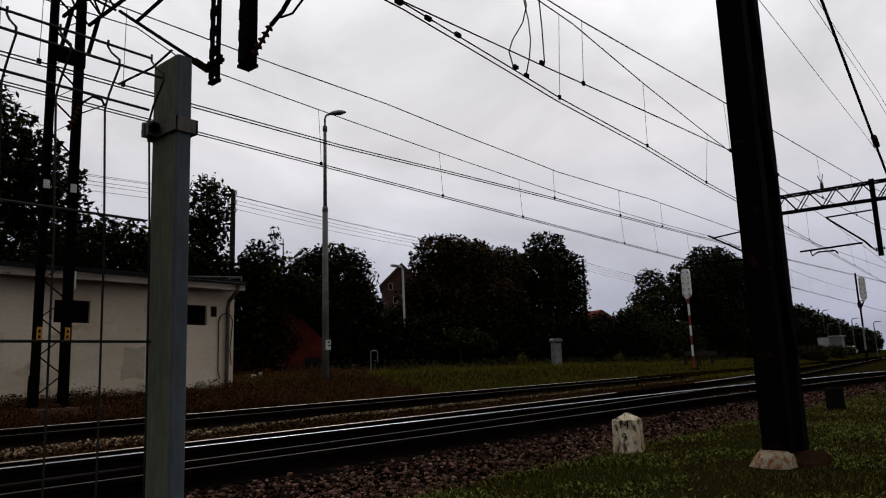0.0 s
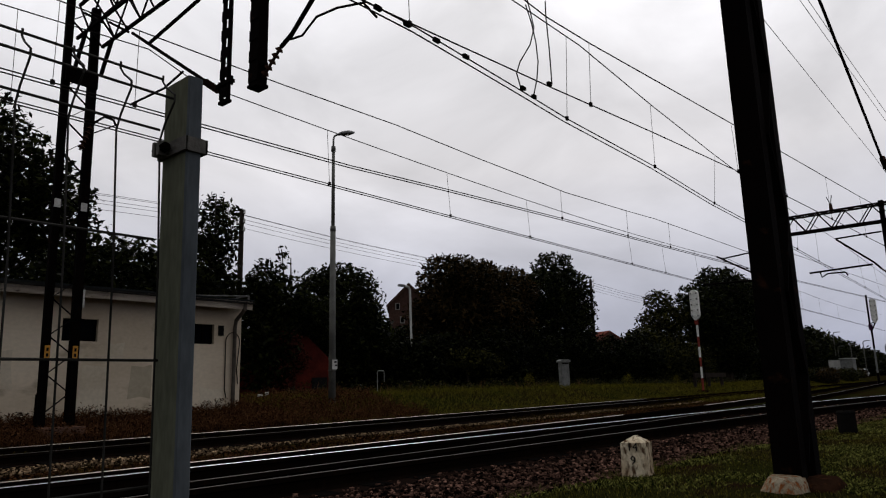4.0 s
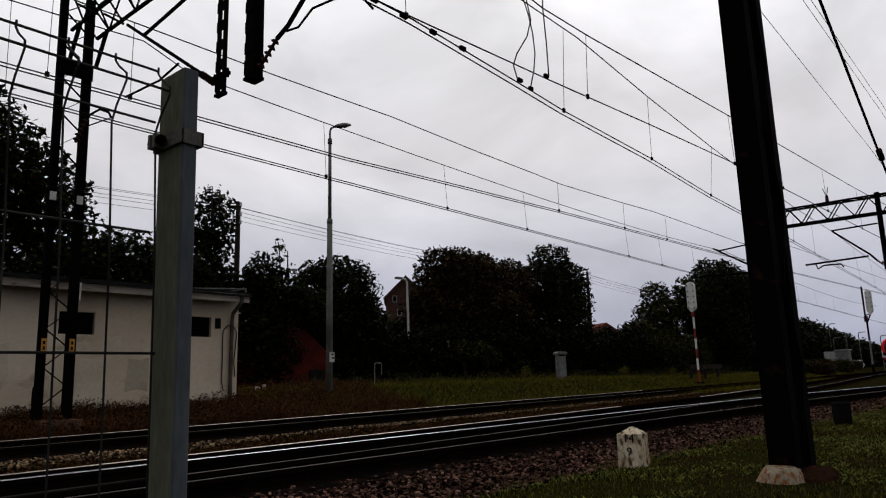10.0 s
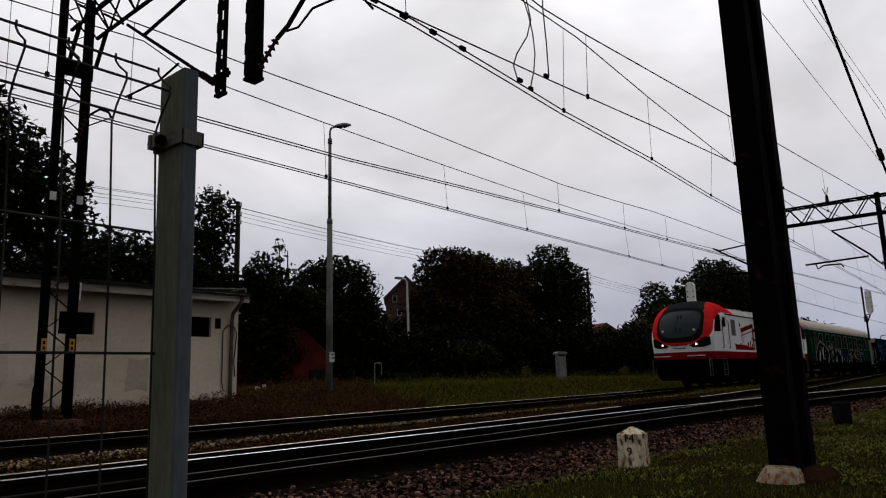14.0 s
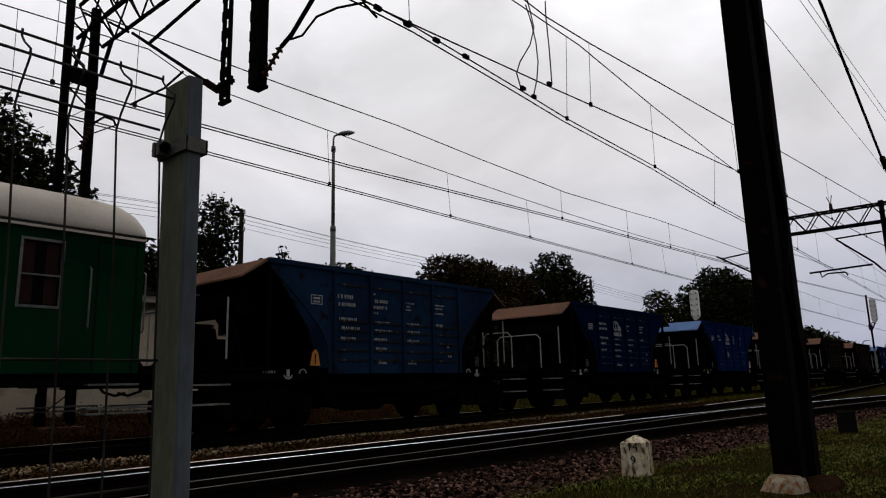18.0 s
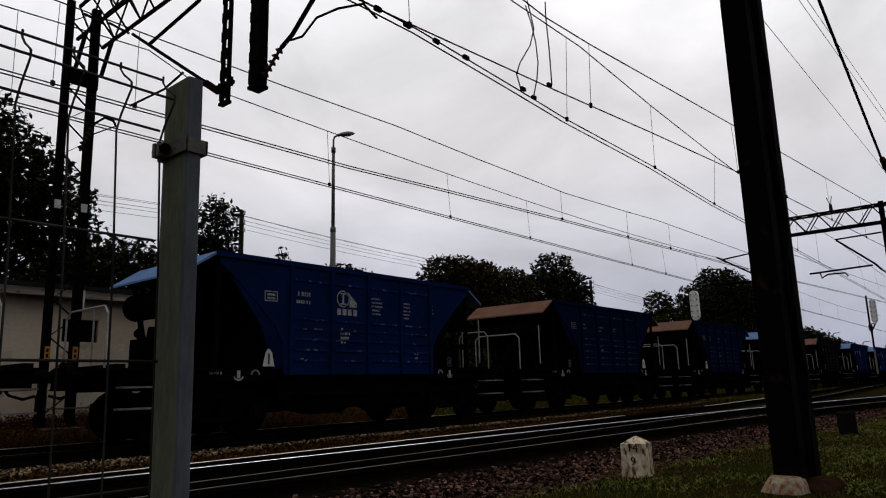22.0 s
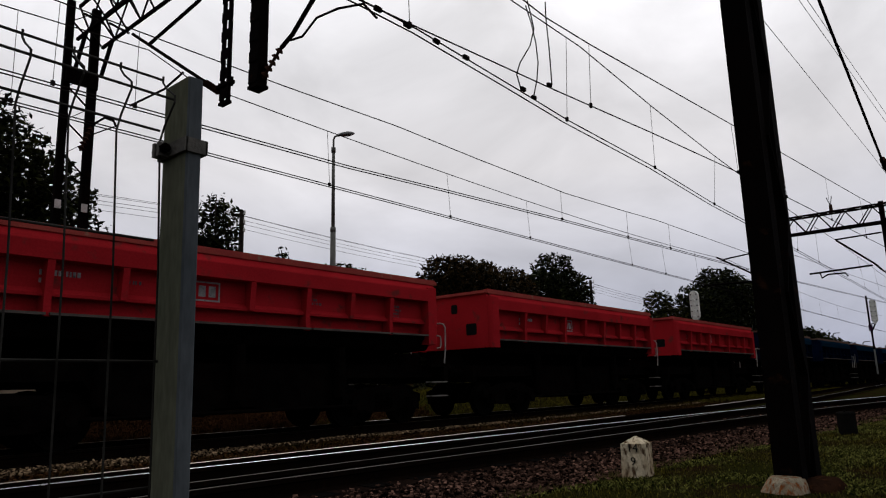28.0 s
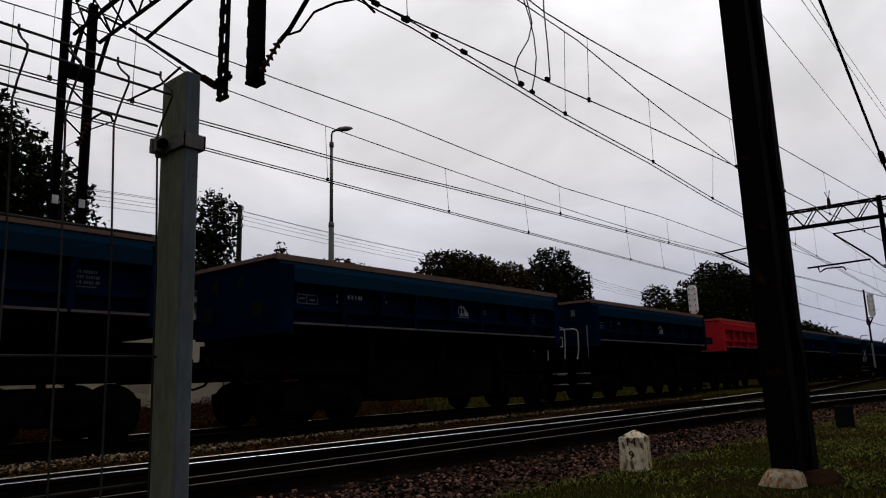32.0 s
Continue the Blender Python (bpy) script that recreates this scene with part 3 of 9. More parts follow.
def lawn_behind(rng):
    """The same rough lawn round and behind the viewer, thinner with distance."""
    while True:
        x, y = rng.uniform(-9, 12), rng.uniform(-8, 3.4)
        seen = x > 0.7 and y > -1.2
        if not seen and rng.random() < 1.2 - math.hypot(x, y) / 13 and noise.noise((x * 0.8, y * 0.8, 3.0)) > -0.35:
            return x, y, ground_z(x, y), 0.6 + 0.8 * rng.random()


def shoulder_behind(rng):
    x, y = rng.uniform(-9, 1.2), rng.triangular(3.15, 5.2, 4.1)
    px, py = near_xy(x, y + bend(x))
    return px, py, max(-0.16 if y > 3.75 else -0.16 - (3.75 - y) * 0.12, ground_z(px, py)) + rng.uniform(-0.01, 0.02)


def verge_weeds(rng):
    """Weeds that close over the near side of the far track further along."""
    while True:
        x, y = 27 + rng.uniform(0, 1) ** 1.3 * 45, rng.uniform(9.9, 11.25)
        edge = near_xy(near_own(x, y)[0], 7.3 + fork(near_own(x, y)[0]))[1]
        if y > edge + 0.25 and rng.random() < smooth(26.5, 31.0, x) * (0.6 + 0.8 * noise.noise((x * 0.8, y * 0.8, 12.0))):
            return x, y, ground_z(x, y) - 0.02, 0.5 + rng.random()


def build_grass():
    grass("grass", 16000, verge_weeds, 0.16, 0.009, M_GRASS_TALL, "green weeds creeping over the edge of the far track", 63, 0.8)
    grass("grass", 42000, lawn_behind, 0.030, 0.0045, M_GRASS, "short grass round the fence and the path", 61, 0.75)
    scatter_stones("ballast_stones", 7000, shoulder_behind, M_STONE_DARK, "broken brown ballast stones further back along the near rails", 0.010, 0.028, seed=62)
    leafy_weeds("weeds", 2600, house_weeds, 0.34, 0.030, M_GRASS_DRY, "tangled reddish-brown weeds by the white building", 51)
    leafy_weeds("weeds", 1500, bank_foot, 0.42, 0.045, M_LEAF_OLIVE, "dark green weeds at the foot of the bushes", 52)
    grass("grass", 70000, lambda r: near_lawn(r, True)[:3] + (1.0,), 0.020, 0.0085, M_CLOVER, "low clover in patches among the grass", 17, 1.5)
    grass("grass", 65000, near_lawn, 0.024, 0.0032, M_GRASS, "short green grass beside the ballast", 11, 0.75)
    grass("grass", 14000, near_lawn, 0.034, 0.0026, M_DRYBLADE, "yellowed blades in the short grass", 19, 1.0)
    grass("grass", 3500, edge_tufts, 0.060, 0.0040, M_DRYBLADE, "thin yellow-green tufts among the ballast stones", 20, 0.6)
    grass("grass", 70000, far_bank, 0.18, 0.009, M_GRASS_TALL, "rough olive grass along the far track", 12, 0.9)
    grass("grass", 350, bank_stalks, 0.45, 0.010, M_SEED, "pale seed heads scattered along the bank", 21, 0.5)
    grass("grass", 7000, strip_weeds, 0.085, 0.006, M_GRASS_STRIP, "low olive weeds between the two tracks", 18)
    grass("grass", 34000, house_weeds, 0.22, 0.006, M_GRASS_DRY, "dry reddish grass by the white building", 13, 0.9)
    grass("grass", 1500, lambda r: house_weeds(r)[:3] + (1.0,), 0.32, 0.005, M_SEED, "pale seed stalks standing in the dry grass", 16, 0.5)
    grass("grass", 6000, track_weeds, 0.14, 0.007, M_GRASS_STRIP, "sparse weeds between the tracks", 14)
    grass("grass", 3500, lambda r: (lambda x: (x, r.uniform(TRACK_Y - 0.6, TRACK_Y + 0.6), FAR_Z - 0.15, 1.0))(r.uniform(2, 60)), 0.10, 0.007, M_GRASS_TALL, "low weeds between the far rails", 15)


# ---------------------------------------------------------------- overhead portal

def channel(bm, x0, x1, y0, y1, z0, z1, open_to=1, t=0.016):
    """A rolled channel: a web and two flanges; open_to gives the side along x that is open."""
    xa, xb = (x0, x1) if open_to > 0 else (x1, x0)
    w = t if open_to > 0 else -t
    box(bm, (min(xa, xa + w), y0, z0), (max(xa, xa + w), y1, z1))
    for a, b in ((y0, y0 + t), (y1 - t, y1)):
        box(bm, (min(x0, x1), a, z0), (max(x0, x1), b, z1))


def portal_leg(parent, x, y, z0, z1, pitch=0.62, slim=False, lean=0.0, half=0.10):
    """Two posts tied by diagonal lacing; a slim leg has lacing on one face only. lean: how far the foot stands off."""

    def leaning(bm):
        for v in bm.verts:
            v.co.x += lean * (1 - v.co.z / 8)
        return bm
    for xa, xb in (((x - 0.46, x - 0.31), (x + 0.08, x + 0.26)) if slim else ((x - 0.47, x - 0.32), (x - 0.07, x + 0.08))):
        bm = bmesh.new()
        box(bm, (xa, y - half, z0), (xb, y + half, z1))
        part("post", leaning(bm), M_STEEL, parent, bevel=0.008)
    z, k = z0 + 0.25, 1
    while z + pitch < z1:
        for yy in ((y - 0.05,) if slim else (y - half + 0.008, y + half - 0.008)):
            bm = bmesh.new()
            left, right = (x - 0.36, x + 0.12) if slim else (x - 0.33, x - 0.06)
            a, b = (left, yy, z), (right, yy, z + pitch)
            if k < 0:
                a, b = (right, yy, z), (left, yy, z + pitch)
            beam(bm, a, b, 0.012, 0.065, (0, 1, 0))
            part("lacing_bar", leaning(bm), M_STEEL, parent)
        z += pitch
        k = -k


def portal_beam(parent, x, y0, y1, z0, z1, w=0.56, pitch=0.8, chord=0.06, lace=0.032):
    for dx in (-w / 2, w / 2):
        for z in (z0, z1):
            bm = bmesh.new()
            beam(bm, (x + dx, y0, z), (x + dx, y1, z), chord, chord)
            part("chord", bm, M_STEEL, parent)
    n = max(2, int(round((y1 - y0) / pitch)))
    for i in range(n):
        a, b = y0 + (y1 - y0) * i / n, y0 + (y1 - y0) * (i + 1) / n
        for dx in (-w / 2, w / 2):
            bm = bmesh.new()
            za, zb = (z0, z1) if i % 2 == 0 else (z1, z0)
            beam(bm, (x + dx, a, za), (x + dx, b, zb), lace, lace)
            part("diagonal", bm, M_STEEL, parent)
        for z in (z0, z1):
            bm = bmesh.new()
            beam(bm, (x - w / 2, a, z), (x + w / 2, b, z), lace, lace)
            part("cross_brace", bm, M_STEEL, parent)


def insulator(parent, a, b, r=0.07, discs=5):
    a, b = Vector(a), Vector(b)
    bm = bmesh.new()
    cyl(bm, a, b, r * 0.35, n=8)
    for i in range(discs):
        p = a.lerp(b, (i + 0.7) / (discs + 0.4))
        d = (b - a).normalized() * 0.018
        cyl(bm, p - d, p + d, r, r * 0.6, n=10)
    part("insulator", bm, M_INSUL, parent, "ribbed brown insulator")


def pipe(parent, name, pts, r=0.03):
    bm = bmesh.new()
    tube(bm, pts, r, 8)
    return part(name, bm, M_STEEL, parent)


def hanger(parent, x, y, z0, z1, w=0.2, slots=0.0):
    """A drop post of two bars under the beam, tied by batten plates; slots gives the gap between them."""
    deep = 0.025 if slots else 0.09
    wide = w / 2 - slots / 2 - 0.012 * (slots > 0)
    for ya, yb in ((y - w / 2, y - w / 2 + wide), (y + w / 2 - wide, y + w / 2)):
        bm = bmesh.new()
        box(bm, (x - deep, ya, z0), (x + deep, yb, z1))
        part("drop_post", bm, M_STEEL, parent)
    z = z0 + 0.06
    while z < z1 - 0.1:
        bm = bmesh.new()
        box(bm, (x - deep - 0.014, y - w / 2, z), (x - deep - 0.002, y + w / 2, z + 0.19))
        part("batten_plate", bm, M_STEEL, parent)
        z += 0.36
    bm = bmesh.new()
    box(bm, (x - 0.045, y - w / 2 - 0.09, z0 + 0.30), (x + 0.045, y + w / 2 + 0.09, z0 + 0.36))
    part("clamp_bar", bm, M_STEEL, parent)
    for dy in (-w / 2 - 0.07, w / 2 + 0.07):
        bm = bmesh.new()
        cyl(bm, (x, y + dy, z0 + 0.25), (x, y + dy, z0 + 0.41), 0.022, n=8)
        part("bolt", bm, M_STEEL, parent)
    bm = bmesh.new()
    box(bm, (x - deep - 0.02, y - w / 2 - 0.01, z0 - 0.03), (x + deep + 0.02, y + w / 2 + 0.01, z0 + 0.02))
    part("foot_plate", bm, M_STEEL, parent)


def build_portal_near():
    p = thing("catenary_portal", "dark lattice steel portal carrying overhead wires above both tracks", "catenary portal")
    x = 6.0
    portal_leg(p, x - 0.08, 1.43, -0.12, 9.25, half=0.095)
    portal_leg(p, x - 0.14, 15.3, 0.12, 9.45, 0.39, True, 0.08, half=0.06)
    portal_beam(p, x, 1.3, 15.5, 8.68, 9.5, pitch=0.62)
    # knee braces at the far leg
    for dx in (-0.28, 0.28):
        bm = bmesh.new()
        beam(bm, (x + dx - 0.1, 15.2, 7.85), (x + dx - 0.1, 14.75, 8.58), 0.07, 0.07)
        part("knee_brace", bm, M_STEEL, p)
        bm = bmesh.new()
        beam(bm, (x + dx, 15.2, 9.2), (x + dx, 14.2, 8.58), 0.05, 0.05)
        part("knee_brace", bm, M_STEEL, p)
    # plates on the far leg
    for xx in (5.54, 6.08):
        bm = bmesh.new()
        box(bm, (xx - 0.05, 15.185, 1.46), (xx + 0.05, 15.196, 1.73))
        part("number_plate", bm, M_YELLOW, p, "orange plate with black marks")
        for k in (0, 1):
            bm = bmesh.new()
            box(bm, (xx - 0.022, 15.178, 1.50 + k * 0.11), (xx + 0.022, 15.184, 1.57 + k * 0.11))
            part("marking", bm, M_INK, p)
        bm = bmesh.new()
        box(bm, (xx - 0.11, 15.17, 4.62), (xx + 0.01, 15.196, 4.80))
        part("insulator_block", bm, M_WHITE, p, "pale block clamped to the post")
    bm = bmesh.new()
    box(bm, (5.42, 15.12, 7.45), (6.10, 15.19, 7.80))
    part("junction_plate", bm, M_STEEL, p)
    bm = bmesh.new()
    box(bm, (5.50, 14.95, -0.25), (6.30, 15.6, 0.09))
    part("footing", bm, M_BRICKBASE, p, "old brick and concrete footing", bevel=0.03)
    # footing of the near leg: an eroded block, its one half still white, the other soaked with rust
    for cx, cy, rx, ry, top, m, lab in ((x - 0.55, 1.44, 0.24, 0.155, 0.085, M_FOOTING, "crumbling white concrete footing with orange rust streaks"), (x - 0.36, 1.25, 0.24, 0.14, 0.06, M_RUSTBASE, "rust-soaked dark half of the footing")):
        bm = bmesh.new()
        rings = []
        for z, k in ((-0.3, 1.12), (-0.12, 1.06), (-0.08, 1.03), (-0.04, 0.99), (0.0, 0.91), (top * 0.4, 0.84), (top * 0.75, 0.72), (top * 0.95, 0.58), (top, 0.40)):
            ring = []
            for i in range(36):
                a = i * math.tau / 36
                ca, sa = math.cos(a), math.sin(a)
                r = k * (1 + 0.20 * noise.noise((ca * 2 + cx, sa * 2 + cy, z * 9)) + 0.12 * noise.noise((ca * 7 + cy, sa * 7 + cx, z * 30)))
                q = max(abs(ca), abs(sa)) ** 0.5
                ring.append((cx + rx * r * ca / q, cy + ry * r * sa / q, z - 0.03))
            rings.append(ring)
        skin(bm, rings)
        part("footing", bm, m, p, lab, smooth=True)
    # drop posts between the tracks, with their cantilevers
    hanger(p, x, 9.76, 5.52, 8.68, 0.25, 0.09)
    hanger(p, x, 8.82, 5.50, 8.68, 0.24)
    insulator(p, (x, 9.95, 5.78), (x, 10.45, 6.12))
    pipe(p, "cantilever_tube", [(x, 10.4, 6.1), (x, 13.35, 8.12)], 0.035)
    pipe(p, "cantilever_tie", [(x, 9.9, 8.25), (x, 10.76, 7.83), (x, 12.6, 7.62)], 0.035)
    pipe(p, "registration_tube", [(x, 11.2, 6.55), (x, 11.89, 6.43), (x, 13.25, 6.50)], 0.022)
    insulator(p, (x, 8.68, 5.62), (x, 8.2, 6.0))
    pipe(p, "cantilever_tube", [(x, 8.22, 5.98), (x, 7.95, 6.10), (x, 7.3, 6.62), (x, 6.1, 7.5)], 0.036)
    pipe(p, "steady_arm", [(x, 7.98, 6.02), (x, 7.7, 5.98), (x, 7.37, 6.16), (x, 6.9, 6.12), (x, 6.36, 5.98), (x, 6.1, 5.66)], 0.018)
    # small arm on the far leg
    insulator(p, (5.80, 15.05, 5.93), (5.98, 15.02, 6.52), 0.085, 5)
    pipe(p, "registration_tube", [(5.98, 15.02, 6.5), (6.03, 14.95, 6.60), (6.20, 14.9, 6.76), (6.40, 14.9, 6.74), (6.46, 14.9, 6.62)], 0.027)
    pipe(p, "steady_arm", [(6.0, 15.1, 6.35), (6.12, 15.0, 6.42), (6.3, 14.6, 6.50)], 0.015)


build_portal_near()


def build_portal_far():
    p = thing("catenary_portal", "dark lattice steel portal across the tracks further along", "catenary portal")
    x = 40.0
    portal_beam(p, x, -3.0, 10.6, 8.22, 9.12, pitch=0.62, chord=0.09, lace=0.05)
    portal_leg(p, x, -3.2, -0.1, 9.15)
    portal_leg(p, x, 10.5, -0.1, 9.15)
    hanger(p, x, 4.62, 5.4, 9.3, 0.22)
    bm = bmesh.new()
    cyl(bm, (x, 6.85, 9.1), (x, 6.85, 9.55), 0.10, 0.07, n=8)
    part("insulator_stack", bm, M_INSUL, p)
    pipe(p, "horn", [(x, 6.85, 9.5), (x, 7.0, 9.95)], 0.02)
    pipe(p, "horn", [(x, 6.85, 9.5), (x, 6.75, 10.0)], 0.02)
    insulator(p, (x, 4.75, 5.6), (x, 5.05, 5.9))
    pipe(p, "cantilever_tube", [(x, 5.0, 5.85), (x, 5.26, 6.19), (x, 6.81, 7.62)], 0.05)
    pipe(p, "cantilever_tie", [(x, 4.77, 7.72), (x, 6.85, 7.66)], 0.042)
    pipe(p, "registration_tube", [(x, 5.35, 6.12), (x, 8.25, 6.02)], 0.05)
    pipe(p, "steady_arm", [(x, 7.75, 6.0), (x, 7.69, 5.74), (x, 7.4, 5.9), (x, 6.6, 5.88), (x, 6.5, 5.70)], 0.042)
    insulator(p, (x, 10.35, 5.6), (x, 10.7, 6.1))
    pipe(p, "cantilever_tube", [(x, 10.6, 6.05), (x, 11.29, 6.52), (x, 12.95, 7.57)], 0.05)
    pipe(p, "cantilever_tie", [(x, 10.5, 7.6), (x, 12.6, 7.4)], 0.042)
    pipe(p, "registration_tube", [(x, 10.9, 5.97), (x, 14.0, 6.03)], 0.05)


build_portal_far()


def wire_line(name, label, contact, messenger, drops, r=0.013, droppers=True, double=False):
    """An overhead line: its contact wire, messenger and droppers. The wires are given as (x, y, z) points."""
    p = thing(name, label, "overhead wire")

    def at(line, x):
        for a, b in zip(line, line[1:]):
            if a[0] <= x <= b[0]:
                t = (x - a[0]) / (b[0] - a[0])
                return Vector(a).lerp(Vector(b), t)
        return Vector(line[-1])
    for wire, nm in ((contact, "contact_wire"), (messenger, "messenger_wire")):
        if not wire:
            continue
        for k in ((0, 1) if double and nm == "contact_wire" else (0,)):
            bm = bmesh.new()
            tube(bm, [(x, y + k * 0.09, z - k * 0.02) for x, y, z in wire], r, 5)
            part(nm, bm, M_WIRE, p)
    for x in drops:
        below, above = x if isinstance(x, tuple) else (x, x)
        a, b = at(contact, below), at(messenger, above)
        bm = bmesh.new()
        cyl(bm, a, b, r * 0.45, n=4)
        part("dropper", bm, M_WIRE, p)
        bm = bmesh.new()
        box(bm, (-0.03, -0.02, -0.03), (0.03, 0.02, 0.05), Matrix.Identity(3), a)
        part("clip", bm, M_WIRE, p)
    return p


def build_wires():
    def sag(x0, x1, f, n=14):
        return [f(x0 + (x1 - x0) * i / n) for i in range(n + 1)]
    # far track
    c = [(-60, 12.5, 5.63), (-30, 12.45, 5.63), (6, 12.5, 5.64), (40, 12.5, 5.63), (95, 12.55, 5.63), (160, 12.5, 5.63)]
    m = sag(-50, 6, lambda x: (x, 12.6, 7.05 + 0.0011 * (x + 22) ** 2 - 0.42)) + sag(7, 40, lambda x: (x, 12.6, 6.975 + 0.0011 * (x - 19.5) ** 2)) + sag(41, 95, lambda x: (x, 12.6, 6.9 + 0.0008 * (x - 68) ** 2))
    wire_line("overhead_line", "paired contact wires and messenger over the far track", c, m, [-1.5, 2.2, 3.65, 10.64, 15.3, 19.6, 27.6, 31.2, 35.5, 45, 51, 57, 63, 70], double=True)
    # line that crosses from the far track towards the branch
    c = [(-40, 12.0, 5.66), (3.1, 11.3, 5.63), (10, 11.05, 5.63), (13.2, 10.72, 5.63), (18, 10.3, 5.63), (29.4, 9.55, 5.65), (40, 9.0, 5.75), (75, 7.0, 6.3)]
    m = [(-40, 12.0, 7.0), (3.8, 11.27, 7.06), (8.17, 11.12, 6.99), (11.35, 10.91, 6.94), (14.34, 10.62, 6.72), (16.8, 10.41, 6.59), (18.24, 10.28, 6.50), (22.1, 10.03, 6.54), (24.2, 9.89, 6.58), (33.1, 9.36, 6.45), (40, 9.0, 7.2), (75, 7.0, 7.4)]
    wire_line("overhead_line", "contact wire that slants from the far track to the branch", c, m, [3.85, 5.16, 18.0, 22.0, 25.2], double=True)
    # near track
    c = [(-40, 8.7, 5.62), (5.6, 5.94, 5.66), (6.5, 5.84, 5.64), (9.6, 5.52, 5.63), (12.8, 5.16, 5.63), (17.0, 4.74, 5.63), (40, 3.1, 5.63), (90, -3.0, 5.63)]
    m = [(-40, 8.7, 7.1), (6, 5.75, 7.3), (9.2, 5.34, 6.72), (10.5, 5.22, 6.69), (13, 5.1, 6.81), (17.1, 4.78, 6.89), (20.5, 4.51, 6.95), (28.6, 3.95, 7.15), (40, 3.1, 7.5), (90, -3, 7.2)]
    wire_line("overhead_line", "contact wire and messenger over the near track", c, m, [(10.70, 10.45), 16.9, 20.3, 24.5, 28.7], r=0.012)
    # branch
    c = [(-40, 9.5, 5.66), (5.6, 5.95, 5.68), (6.6, 5.9, 5.66), (9.3, 5.98, 5.64), (11.0, 6.05, 5.63), (15.0, 6.08, 5.64), (19.6, 6.25, 5.63), (22.5, 6.27, 5.63), (40, 6.6, 5.66), (90, 7.4, 5.65)]
    m = [(-40, 9.5, 7.1), (6, 5.95, 7.4), (9.1, 5.98, 7.28), (11.5, 5.95, 7.3), (15.2, 6.07, 7.2), (19.5, 6.1, 7.04), (21.7, 6.13, 7.01), (30, 6.3, 7.05), (40, 6.8, 7.6), (90, 7.4, 7.3)]
    wire_line("overhead_line", "doubled contact wires and messenger over the branch", c, m, [6.45, 10.98, 15.1, 19.6, 24.6, 29.5, 33.5, 46, 52], r=0.012, double=True)
    # jumper loops hanging between messenger and contact wires
    j = thing("jumper_cable", "looped jumper cables joining the messenger to the contact wires", "cable")
    for pts in ([(9.62, 5.95, 7.47), (9.7, 5.95, 7.28), (9.8, 5.95, 6.99), (9.64, 5.95, 6.6), (9.28, 5.95, 6.14), (9.16, 5.95, 5.89), (9.27, 5.95, 5.66)],
                [(9.59, 5.97, 7.37), (9.75, 5.97, 7.09), (9.87, 5.97, 6.75), (9.91, 5.97, 6.38), (9.84, 5.97, 6.03), (9.71, 5.97, 5.69)],
                [(9.34, 5.42, 7.1), (9.33, 5.42, 6.81), (9.38, 5.42, 6.2), (9.45, 5.45, 5.63)]):
        bm = bmesh.new()
        tube(bm, pts, 0.012, 5)
        part("loop", bm, M_WIRE, j)
    # splice fittings on the near contact wires
    s = thing("wire_splice", "dark splice clamps on the near contact wires", "clamp")
    for x in (5.85, 6.42, 7.04, 7.73, 9.3):
        bm = bmesh.new()
        box(bm, (x - 0.06, 5.90, 5.63), (x + 0.06, 5.95, 5.69))
        part("clamp", bm, M_STEEL, s, bevel=0.01)
    for x, y in ((9.71, 5.97), (9.45, 5.50)):
        bm = bmesh.new()
        box(bm, (x - 0.05, y - 0.025, 5.62), (x + 0.05, y + 0.025, 5.68))
        part("clamp", bm, M_STEEL, s, bevel=0.01)
    # feeders and a stay further to the side
    for label, pts, r in (("feeder wire high over the path", [(-10, 3.6, 8.9), (16.3, 3.6, 8.9), (31, 3.6, 9.25), (80, 3.6, 9.3)], 0.008),
                          ("thin return wire beside the path", [(-10, 2.8, 8.95), (16.1, 2.8, 9.05), (29, 2.8, 9.87), (80, 2.8, 10.5)], 0.007),
                          ("thin return wire beside the path", [(-10, 2.7, 9.1), (16.5, 2.7, 9.18), (28.4, 2.7, 9.99), (80, 2.7, 10.6)], 0.007)):
        w = thing("feeder_wire", label, "overhead wire")
        bm = bmesh.new()
        tube(bm, pts, r, 5)
        part("wire", bm, M_WIRE, w)
    w = thing("stay_cable", "thick dark stay cable that slopes down to an anchor", "cable")
    bm = bmesh.new()
    tube(bm, [(6.2, 1.5, 7.0), (9.98, 1.5, 5.80), (14.36, 1.5, 4.37), (24.0, 1.5, 1.3)], 0.02, 6)
    part("cable", bm, M_WIRE, w)
    bm = bmesh.new()
    cyl(bm, (14.1, 1.5, 4.52), (14.4, 1.5, 4.42), 0.05, n=8)
    part("insulator", bm, M_INSUL, w)
    bm = bmesh.new()
    box(bm, (23.8, 1.3, -0.2), (24.3, 1.7, 1.35))
    part("anchor_block", bm, M_CONC, w)


build_wires()


# ---------------------------------------------------------------- fence by the camera

